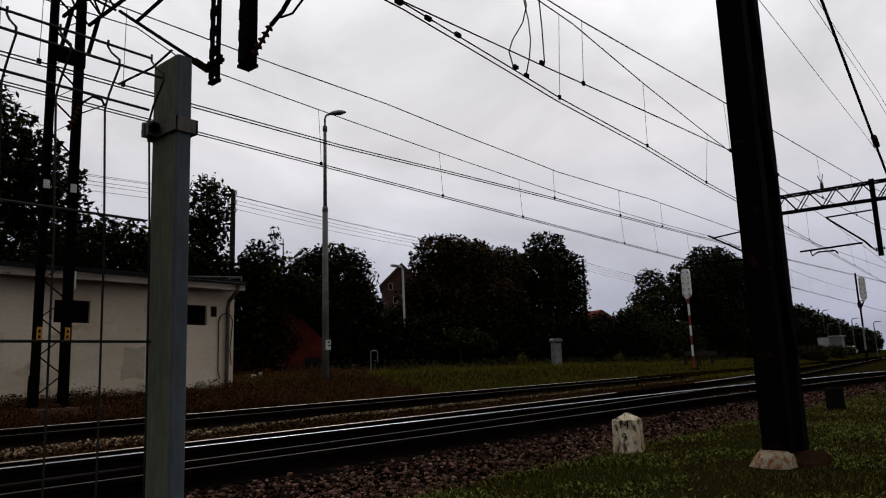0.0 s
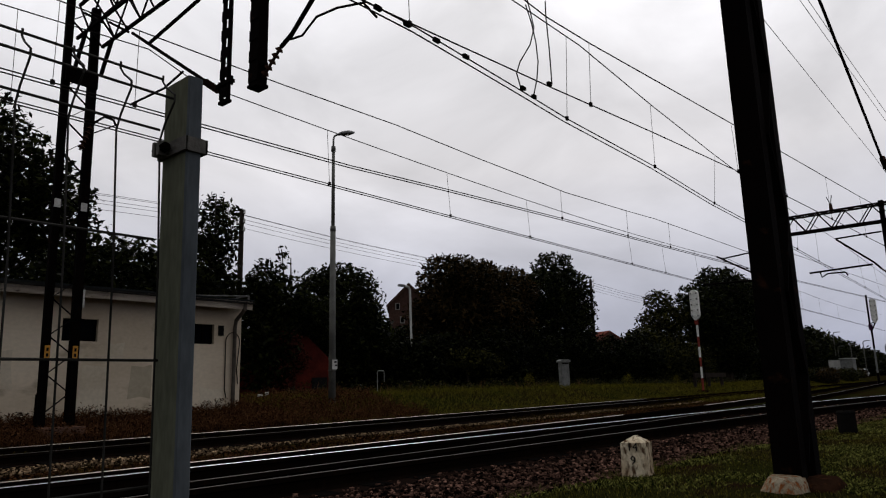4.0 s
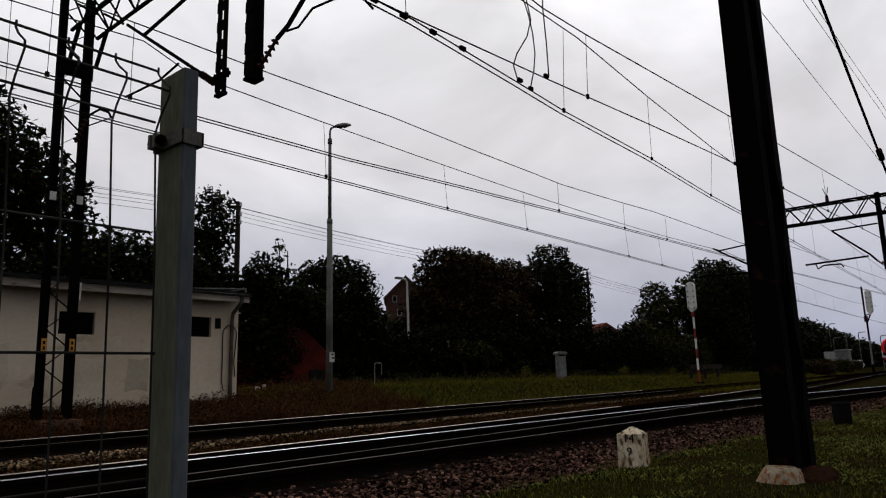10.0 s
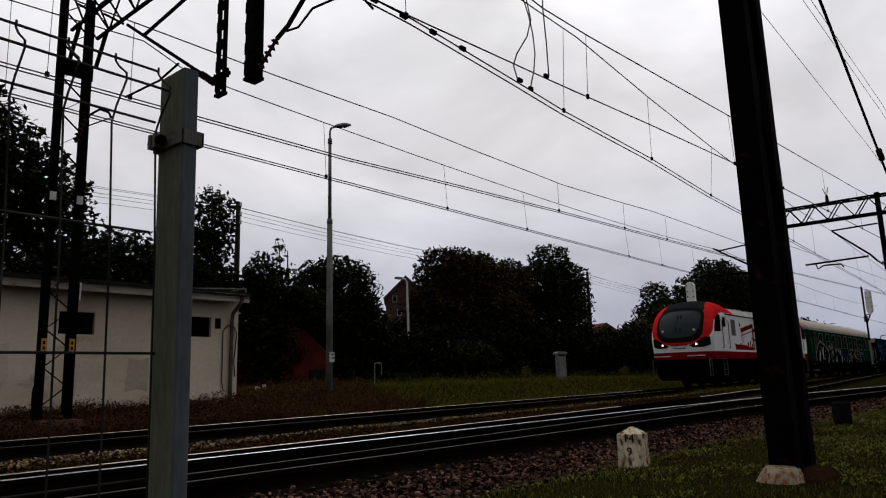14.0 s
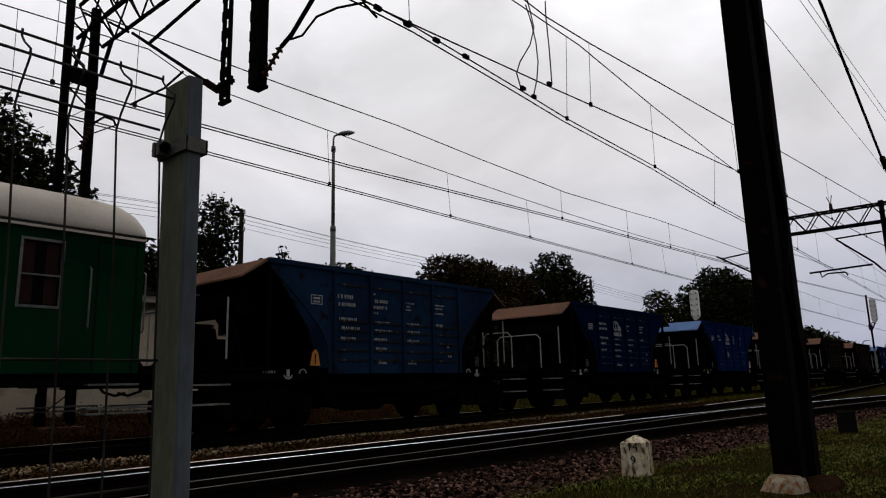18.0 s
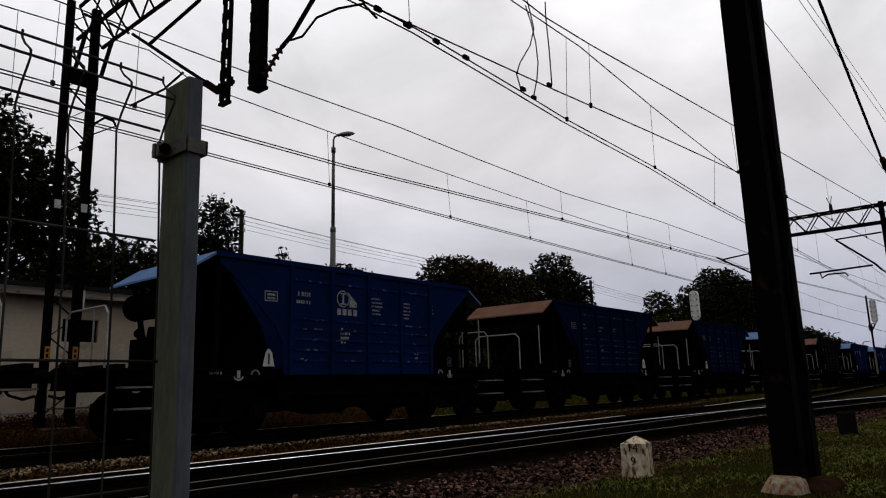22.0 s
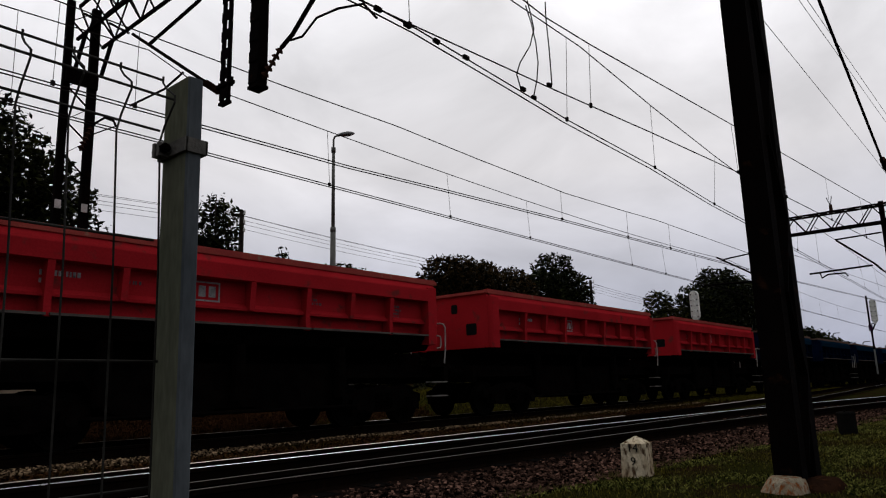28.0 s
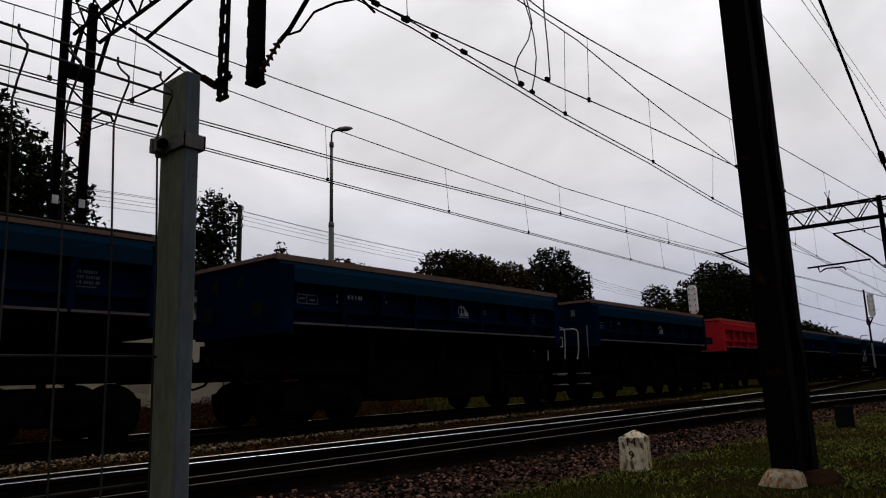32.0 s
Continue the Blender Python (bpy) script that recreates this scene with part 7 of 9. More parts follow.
    fill([(4.99, 0.98), (5.07, 1.10), (5.21, 1.18), (5.48, 1.23), (5.49, 1.14), (5.26, 1.10), (5.16, 0.98)])
    stroke([(4.79, 1.66), (4.89, 1.48), (5.02, 1.32), (5.12, 1.27)], 0.038)
    fill([(5.64, 2.26), (5.85, 2.26), (5.94, 2.18), (6.16, 2.14), (6.30, 2.13), (5.99, 2.09), (5.77, 2.14), (5.67, 2.19)])
    stroke([(5.67, 2.17), (5.78, 2.05), (5.95, 2.02)], 0.026)
    stroke([(6.34, 2.13), (6.47, 2.23), (6.58, 2.36)], 0.032)
    fill([(6.57, 2.37), (6.82, 2.38), (6.87, 2.25), (7.00, 2.13), (6.91, 2.08), (6.76, 2.12)])
    fill([(6.30, 2.02), (6.53, 2.08), (6.46, 1.96), (6.50, 1.73), (6.43, 1.87), (6.38, 1.97)])
    stroke([(6.51, 1.93), (6.77, 1.98), (7.01, 2.04)], 0.038)
    fill([(6.51, 1.69), (6.87, 1.81), (6.94, 1.94), (7.01, 1.99), (6.99, 1.75), (7.04, 1.43), (6.89, 1.56), (6.93, 1.70), (6.56, 1.62)])
    fill([(6.49, 1.70), (6.53, 1.67), (6.43, 1.46), (6.37, 1.28), (6.33, 1.37), (6.38, 1.55)])
    stroke([(6.39, 1.35), (6.66, 1.44), (6.93, 1.61)], 0.026)
    stroke([(6.41, 1.33), (6.71, 1.40), (7.04, 1.45)], 0.026)
    stroke([(6.32, 1.72), (6.20, 1.59), (6.17, 1.41), (6.23, 1.19), (6.37, 1.04)], 0.051)
    stroke([(6.40, 1.24), (6.50, 1.10), (6.59, 1.06), (6.51, 0.97)], 0.038)
    fill([(6.60, 0.97), (6.68, 1.06), (6.82, 1.19), (7.05, 1.24), (7.06, 1.19), (6.82, 1.10), (6.78, 0.97)])
    fill([(7.99, 1.98), (8.18, 2.01), (8.19, 1.80), (8.00, 1.68)])
    stroke([(8.02, 1.70), (8.19, 1.83), (8.35, 1.93), (8.59, 1.99), (8.77, 1.99)], 0.051)
    fill([(8.77, 1.99), (8.96, 1.96), (9.15, 1.88), (9.28, 1.80), (9.22, 1.63), (9.09, 1.79), (8.93, 1.91)])
    stroke([(9.22, 1.69), (9.28, 1.47), (9.30, 1.26)], 0.026)
    # second lettering
    stroke([(8.69, 1.96), (8.90, 1.78), (9.07, 1.54), (8.95, 1.52), (9.01, 1.18), (9.30, 1.17)], 0.026)
    fill([(9.30, 1.90), (9.77, 1.91), (9.84, 1.84), (9.72, 1.65), (9.78, 1.48), (9.69, 1.48), (9.57, 1.64), (9.58, 1.83)])
    fill([(9.78, 1.48), (10.03, 1.41), (10.24, 1.42), (10.15, 1.27), (9.97, 0.96), (9.77, 0.96), (9.92, 1.21), (9.94, 1.35)])
    fill([(7.98, 1.35), (8.21, 1.57), (8.17, 1.30), (8.14, 0.97), (8.08, 0.97), (8.11, 1.20)])
    fill([(7.84, 1.33), (8.04, 1.20), (8.10, 1.13), (8.08, 0.97), (7.94, 0.97), (7.77, 1.15)])
    body([(11.93, 0.99), (12.13, 1.18), (12.34, 1.35), (12.56, 1.46), (12.80, 1.52), (12.87, 1.66), (12.98, 1.88), (13.08, 1.98), (13.27, 1.92), (13.59, 1.89), (14.20, 1.99), (14.56, 1.96), (14.93, 1.91), (15.26, 1.95), (15.58, 2.05), (15.71, 1.87), (15.80, 1.70)])
    body([(15.68, 1.69), (15.88, 1.88), (16.03, 1.97), (16.35, 1.97), (16.55, 1.91), (16.89, 1.87), (17.23, 1.96), (17.52, 2.13), (17.67, 2.11), (17.82, 1.91), (17.90, 1.54), (18.21, 1.33), (18.48, 0.94)])
    stroke([(11.93, 0.99), (12.13, 1.18), (12.34, 1.35), (12.56, 1.46), (12.80, 1.52), (12.87, 1.66), (12.98, 1.88), (13.08, 1.98), (13.27, 1.92), (13.59, 1.89), (14.20, 1.99)], 0.045)
    stroke([(14.20, 1.99), (14.56, 1.96), (14.93, 1.91), (15.26, 1.95), (15.58, 2.05), (15.71, 1.87), (15.80, 1.70)], 0.045)
    stroke([(15.80, 1.70), (15.88, 1.88), (16.03, 1.97), (16.35, 1.97), (16.55, 1.91), (16.89, 1.87), (17.23, 1.96), (17.52, 2.13), (17.67, 2.11)], 0.045)
    stroke([(17.67, 2.11), (17.82, 1.91), (17.90, 1.54), (18.21, 1.33), (18.48, 0.94)], 0.045)
    fill([(13.22, 1.65), (13.72, 1.62), (13.73, 1.58), (13.23, 1.56)])
    fill([(13.63, 1.60), (13.73, 1.60), (13.63, 1.37), (13.54, 1.31)])
    stroke([(13.53, 1.32), (13.85, 1.34), (14.14, 1.35), (14.19, 1.39)], 0.045)
    stroke([(14.22, 1.82), (14.13, 1.61), (14.19, 1.39)], 0.045)
    stroke([(13.77, 1.88), (13.89, 1.49), (13.92, 1.79), (14.00, 1.81)], 0.026)
    stroke([(13.29, 0.99), (13.41, 1.23), (13.64, 1.15), (13.73, 1.17), (13.51, 0.99)], 0.038)
    fill([(12.64, 0.96), (12.79, 1.10), (12.97, 1.19), (12.99, 1.13), (12.76, 0.96)])
    stroke([(12.97, 1.16), (13.08, 0.96)], 0.038)
    stroke([(12.53, 1.41), (12.58, 1.23), (12.66, 1.23)], 0.032)
    stroke([(12.68, 1.40), (12.80, 1.42), (12.80, 1.50)], 0.032)
    stroke([(15.80, 1.64), (15.89, 1.83), (16.10, 1.94), (16.30, 1.87), (16.41, 1.65), (16.32, 1.45), (16.12, 1.35), (15.91, 1.44), (15.80, 1.64)], 0.045)
    stroke([(14.95, 1.61), (15.28, 1.65)], 0.064)
    stroke([(15.33, 1.27), (15.63, 1.44), (15.81, 1.51)], 0.064)
    stroke([(15.99, 1.38), (16.25, 1.15), (16.07, 0.98)], 0.045)
    stroke([(16.34, 1.39), (16.64, 1.10), (16.48, 0.97)], 0.045)
    stroke([(16.68, 1.92), (16.82, 1.70), (16.83, 1.32), (16.97, 1.21), (17.11, 1.21)], 0.038)
    stroke([(16.76, 1.59), (17.31, 1.60)], 0.064)
    stroke([(15.36, 1.91), (15.40, 1.40), (15.47, 1.76), (15.54, 1.56)], 0.026)
    stroke([(17.42, 2.01), (17.53, 1.47), (17.64, 1.73)], 0.026)
    stroke([(13.84, 1.24), (13.88, 0.98), (13.95, 1.24)], 0.026)
    stroke([(17.68, 0.98), (18.05, 1.27), (18.16, 0.98)], 0.032)
    fill([(17.67, 2.14), (17.77, 2.08), (17.93, 1.74), (17.87, 1.53), (17.78, 1.85)])
    for k in range(16):
        x = 13.1 + 0.28 * k + 0.06 * math.sin(5 * k)
        z = 1.12 + 0.10 * (k % 3)
        h = 0.30 + 0.12 * math.sin(2.3 * k)
        stroke([(x, z), (x + 0.05, z + h), (x + 0.10, z + 0.45 * h), (x + 0.14, z + 0.9 * h)], 0.020)
    stroke([(0.72, 1.28), (0.74, 1.44)], 0.02)
    stroke([(0.86, 1.42), (0.80, 1.40), (0.82, 1.35), (0.87, 1.40), (0.85, 1.28)], 0.018)
    for x, z in ((10.34, 1.78), (4.38, 2.24), (7.55, 2.28)):
        bm = bmesh.new()
        for i in range(4):
            a = i * math.pi / 4 + 0.2
            ribbon(bm, [(x - 0.15 * math.cos(a), z - 0.15 * math.sin(a)), (x + 0.15 * math.cos(a), z + 0.15 * math.sin(a))], 0.022, y - 0.008 - 0.001 * i)
        part("graffiti_star", bm, M_SPRAYTEAL, c, "light blue sprayed star")
    rng = random.Random(9)
    glyphs(c, 10.85, 1.22, 5, 0.09, y - 0.003, M_SPRAYTEAL, rng)
    glyphs(c, 10.88, 1.10, 7, 0.05, y - 0.003, M_FAINT, rng)
    for k in range(4):
        glyphs(c, 18.5, 1.76 - 0.09 * k, (26, 25, 8, 9)[k], 0.045, y - 0.003, M_DECAL, rng)
    for k in range(6):
        a = 0.5 + k * 0.38
        bm = bmesh.new()
        ribbon(bm, curve_pts([(19.9, 1.12), (19.9 + 0.2 * math.cos(a), 1.3), (19.9 + 0.38 * math.cos(a), 1.22 + 0.3 * math.sin(a))], 4), 0.02, y - 0.006 - 0.0005 * k)
        part("graffiti_stroke", bm, M_SPRAYTEAL, c, "faint blue sprayed tag")


# ---- hopper wagons
def build_hopper(label, side_mat, plate_mat, marks, mark_mat=None, seed=0):
    h = thing("hopper_wagon", label, "hopper wagon", group="hopper wagons of the train")
    hw = 1.50
    out = [(0.04, 3.22), (7.32, 3.22), (7.32, 3.06), (6.92, 2.74), (6.45, 2.32), (6.06, 1.92), (5.88, 1.60), (5.84, 1.02), (1.52, 1.02), (1.48, 1.60), (1.30, 1.92), (0.91, 2.32), (0.44, 2.74), (0.04, 3.06)]
    for s in (-1, 1):
        y0, y1 = sorted((s * hw, s * (hw - 0.04)))
        piece("side_sheet", ("hs", s), lambda bm: prism(bm, out, y0, y1), side_mat, h)
        for x in (1.65, 2.70, 3.74, 4.78, 5.79):
            piece("rib", "hrib", lambda bm: prism(bm, [(-0.045, 1.02), (0.045, 1.02), (0.045, 3.18), (-0.045, 3.18)], -0.05, 0.0), side_mat, h, T(x, s * hw if s < 0 else hw + 0.05, 0))
        for z in (2.90, 2.12, 1.93, 1.72, 1.51, 1.30):
            for x in (1.70, 2.76, 3.80, 4.84):
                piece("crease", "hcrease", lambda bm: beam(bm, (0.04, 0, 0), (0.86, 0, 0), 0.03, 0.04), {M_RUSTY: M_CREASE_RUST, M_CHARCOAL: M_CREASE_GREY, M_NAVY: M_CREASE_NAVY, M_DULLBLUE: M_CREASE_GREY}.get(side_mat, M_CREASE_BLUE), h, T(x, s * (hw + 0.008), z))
        piece("top_rail", "htop", lambda bm: box(bm, (-0.02, -0.05, 3.16), (7.36, 0.05, 3.26)), side_mat, h, T(0, s * (hw - 0.01), 0))
        for x in (0.06, 7.28):
            piece("corner_post", "hpost", lambda bm: box(bm, (-0.04, -0.04, 1.1), (0.04, 0.04, 3.1)), M_UNDER, h, T(x, s * 1.42, 0))
        piece("sill", "hsill", lambda bm: box(bm, (-1.55, -0.06, 0.92), (8.7, 0.06, 1.14)), M_UNDER, h, T(0, s * 1.26, 0))
        piece("step_board", "hboard", lambda bm: box(bm, (1.9, -0.10, 0.62), (5.6, 0.10, 0.65)), M_UNDER, h, T(0, s * 1.38, 0))
        for x, w in ((-1.62, 0.86), (7.95, 0.86)):
            for z in (0.50, 0.84):
                piece("step", ("hstep", w), lambda bm: box(bm, (0, -0.10, -0.015), (0.86, 0.10, 0.015)), M_STEP, h, T(x, s * 1.38, z), "white-edged step")
        for x in (-0.86, 7.80):
            piece("grab_rail", "hgrab", lambda bm: tube(bm, [(0, 0, 1.3), (0, 0, 2.42)], 0.018, 6), M_HANDRAIL, h, T(x, s * 1.46, 0), "white grab rail")
    for x, d in ((0.0, -1), (7.34, 1)):
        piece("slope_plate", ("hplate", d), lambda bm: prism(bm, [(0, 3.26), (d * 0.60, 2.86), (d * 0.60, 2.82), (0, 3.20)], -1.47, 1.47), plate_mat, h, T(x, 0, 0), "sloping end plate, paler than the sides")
        # end sheets in underframe black: shade below the plate put into their colour
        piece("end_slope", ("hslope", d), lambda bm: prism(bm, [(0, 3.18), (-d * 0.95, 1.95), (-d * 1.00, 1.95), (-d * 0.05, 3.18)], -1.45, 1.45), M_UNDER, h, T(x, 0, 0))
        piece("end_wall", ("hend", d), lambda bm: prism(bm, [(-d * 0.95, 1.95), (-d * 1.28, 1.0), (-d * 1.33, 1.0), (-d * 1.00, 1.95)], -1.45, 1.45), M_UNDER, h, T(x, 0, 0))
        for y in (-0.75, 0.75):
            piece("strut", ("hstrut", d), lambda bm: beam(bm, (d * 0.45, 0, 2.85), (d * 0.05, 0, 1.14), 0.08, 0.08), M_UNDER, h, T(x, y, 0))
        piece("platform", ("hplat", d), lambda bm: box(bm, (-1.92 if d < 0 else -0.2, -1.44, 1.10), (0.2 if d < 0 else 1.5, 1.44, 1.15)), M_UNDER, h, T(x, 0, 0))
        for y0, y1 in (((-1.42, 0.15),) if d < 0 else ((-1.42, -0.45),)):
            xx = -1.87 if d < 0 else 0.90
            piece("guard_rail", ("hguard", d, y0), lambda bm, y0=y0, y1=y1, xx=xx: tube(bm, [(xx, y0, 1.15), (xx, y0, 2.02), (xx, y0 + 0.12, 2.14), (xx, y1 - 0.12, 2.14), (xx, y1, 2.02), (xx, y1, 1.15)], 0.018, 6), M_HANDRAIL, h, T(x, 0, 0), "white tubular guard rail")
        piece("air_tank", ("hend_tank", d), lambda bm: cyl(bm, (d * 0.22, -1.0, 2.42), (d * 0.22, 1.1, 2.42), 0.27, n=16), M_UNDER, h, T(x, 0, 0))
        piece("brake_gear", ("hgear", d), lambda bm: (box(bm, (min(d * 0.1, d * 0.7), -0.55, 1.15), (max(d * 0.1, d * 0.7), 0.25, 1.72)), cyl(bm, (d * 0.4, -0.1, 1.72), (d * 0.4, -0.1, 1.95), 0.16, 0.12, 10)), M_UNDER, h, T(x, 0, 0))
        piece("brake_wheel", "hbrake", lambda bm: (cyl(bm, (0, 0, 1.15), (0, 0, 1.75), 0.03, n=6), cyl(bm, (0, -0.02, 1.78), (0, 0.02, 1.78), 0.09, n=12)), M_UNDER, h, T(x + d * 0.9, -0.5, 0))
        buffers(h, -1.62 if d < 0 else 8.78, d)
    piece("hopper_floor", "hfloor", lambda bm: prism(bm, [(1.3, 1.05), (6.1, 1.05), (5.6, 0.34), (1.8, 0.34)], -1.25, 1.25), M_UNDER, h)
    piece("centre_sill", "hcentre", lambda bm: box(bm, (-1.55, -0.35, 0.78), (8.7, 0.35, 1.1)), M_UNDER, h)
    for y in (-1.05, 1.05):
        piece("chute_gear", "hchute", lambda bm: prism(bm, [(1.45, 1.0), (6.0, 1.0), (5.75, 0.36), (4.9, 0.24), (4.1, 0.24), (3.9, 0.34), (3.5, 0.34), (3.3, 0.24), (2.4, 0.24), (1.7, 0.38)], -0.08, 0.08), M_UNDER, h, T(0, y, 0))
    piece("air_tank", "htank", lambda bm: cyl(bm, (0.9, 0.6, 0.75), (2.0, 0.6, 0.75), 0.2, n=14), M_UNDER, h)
    bogie(h, 0.25, (-0.9, 0.9), 0.46)
    bogie(h, 7.15, (-0.9, 0.9), 0.46)
    # stencilled writing and marks on the near side
    rng = random.Random(100 + seed)
    y = -hw - 0.002
    if marks:
        m = mark_mat or M_DECAL
        strong = marks > 1
        faint = M_FAINT_RUST if side_mat is M_RUSTY else M_FAINT
        if marks == 2:
            emblem(h, 2.84, 2.26, 0.56, y - 0.003, m)
        if strong and seed > 1:
            rows = [(1.80, 2.58, 6, 0.085), (1.78, 2.43, 8, 0.065), (1.90, 1.28, 3, 0.06)]
            rows += [(2.95, 1.93, 2, 0.055), (2.95, 1.84, 6, 0.055), (2.95, 1.75, 7, 0.055), (2.95, 1.66, 3, 0.055)]
            rows += [(3.84, 2.66 - 0.085 * i, n, 0.036) for i, n in enumerate((9, 12, 12, 8, 10))]
            rows += [(4.86, 2.62 - 0.085 * i, n, 0.034) for i, n in enumerate((10, 11, 8, 10, 7))]
            rows += [(5.86, 2.62 - 0.085 * i, n, 0.034) for i, n in enumerate((4, 3, 4))]
            rows += [(5.25, 1.46, 3, 0.05), (5.22, 1.36, 4, 0.05)]
        elif strong:
            rows = [(1.76, 2.60, 7, 0.085), (1.76, 2.44, 9, 0.075), (1.78, 2.14, 12, 0.055), (1.82, 1.95, 9, 0.055), (1.80, 1.74, 11, 0.045)]
            rows += [(2.82, 2.10, 10, 0.060), (2.84, 1.92, 9, 0.060), (2.80, 1.73, 11, 0.055), (2.84, 1.54, 10, 0.045), (2.90, 1.22, 8, 0.050)]
            rows += [(3.84, 2.62, 10, 0.036), (3.84, 2.54, 6, 0.036), (3.84, 2.46, 7, 0.036), (3.86, 2.12, 11, 0.050), (3.88, 1.94, 10, 0.050), (3.86, 1.74, 9, 0.045), (3.90, 1.22, 8, 0.040)]
            rows += [(4.88, 2.64, 14, 0.034), (4.88, 2.56, 12, 0.034), (4.88, 2.44, 13, 0.034), (4.90, 2.14, 7, 0.055), (5.3, 1.62, 3, 0.05), (5.32, 1.40, 4, 0.045)]
            if marks == 3:
                rows += [(2.80, 2.74, 2, 0.050), (2.80, 2.58, 8, 0.070), (2.80, 2.44, 9, 0.070), (2.80, 2.32, 4, 0.050)]
        else:
            rows = [(1.8, 2.55, 5, 0.06), (1.8, 2.43, 6, 0.06), (2.84, 2.5, 7, 0.06), (2.84, 2.38, 6, 0.06), (3.86, 2.5, 9, 0.04), (3.86, 2.42, 8, 0.04), (2.86, 1.86, 5, 0.06), (2.86, 1.74, 6, 0.06)]
        for bx, bz, letters, size in rows:
            glyphs(h, bx + rng.uniform(-0.03, 0.03), bz, max(2, letters - rng.randint(0, 2)), size, y - (0.015 if bz < 2.3 else 0.0), m if strong else faint, rng)
        bm = bmesh.new()
        for lo, hi in (((1.02, 2.42), (1.32, 2.44)), ((1.02, 2.60), (1.32, 2.62)), ((1.02, 2.44), (1.04, 2.60)), ((1.30, 2.44), (1.32, 2.60)), ((1.08, 2.53), (1.26, 2.57)), ((1.08, 2.46), (1.26, 2.50))):
            box(bm, (lo[0], y - 0.003, lo[1]), (hi[0], y, hi[1]))
        part("lettering", bm, m if strong else faint, h, "boxed stencil")
    bell, frame_x = (1.14, 6.42) if seed in (0, 4, 6, 8, 10, 11, 12, 14) else (6.20, 0.70)
    bm = bmesh.new()
    prism(bm, [(bell - 0.13, 1.18), (bell + 0.13, 1.18), (bell + 0.07, 1.44), (bell + 0.02, 1.5), (bell - 0.02, 1.5), (bell - 0.07, 1.44)], -1.512, -1.503)
    plate = part("brake_mark", bm, M_ORANGE if seed in (0, 1) else M_FAINT if side_mat in (M_RUSTY, M_CHARCOAL) else M_WHITE, h, "small bell-shaped warning plate")
    bm = bmesh.new()
    box(bm, (bell - 0.015, -1.518, 1.22), (bell + 0.015, -1.5125, 1.42))
    part("marking", bm, M_INK, plate)
    bm = bmesh.new()
    for lo, hi in (((0.0, 0.0), (0.15, 0.02)), ((0.0, 0.20), (0.15, 0.22)), ((0.0, 0.02), (0.02, 0.20)), ((0.13, 0.02), (0.15, 0.20)), ((0.05, 0.06), (0.10, 0.16))):
        box(bm, (frame_x + lo[0], -1.508, 1.20 + lo[1]), (frame_x + hi[0], -1.503, 1.20 + hi[1]))
    part("stencil_frame", bm, M_FAINT, h, "small framed stencil")
    # small white signs on the sill
    for sx in (0.62, 6.72):
        bm = bmesh.new()
        box(bm, (sx - 0.035, -1.324, 0.97), (sx + 0.035, -1.3215, 1.11))
        ribbon(bm, [(sx - 0.10, 1.0), (sx - 0.06, 0.95), (sx, 0.935), (sx + 0.06, 0.95), (sx + 0.10, 1.0)], 0.03, -1.3245)
        part("lifting_mark", bm, M_HANDRAIL, h, "white anchor-shaped lifting mark")
    for sx in (0.98, 6.36):
        bm = bmesh.new()
        ribbon(bm, [(sx + 0.085 * math.cos(math.pi * i / 8), 1.03 + 0.085 * math.sin(math.pi * i / 8)) for i in range(9)], 0.028, -1.3245)
        part("arch_mark", bm, M_HANDRAIL, h, "white arch-shaped mark")
    glyphs(h, 0.02, 1.04, 6, 0.05, -1.3225, M_DECAL, rng)
    glyphs(h, 5.9, 1.04, 5, 0.05, -1.3225, M_FAINT, rng)
    return h


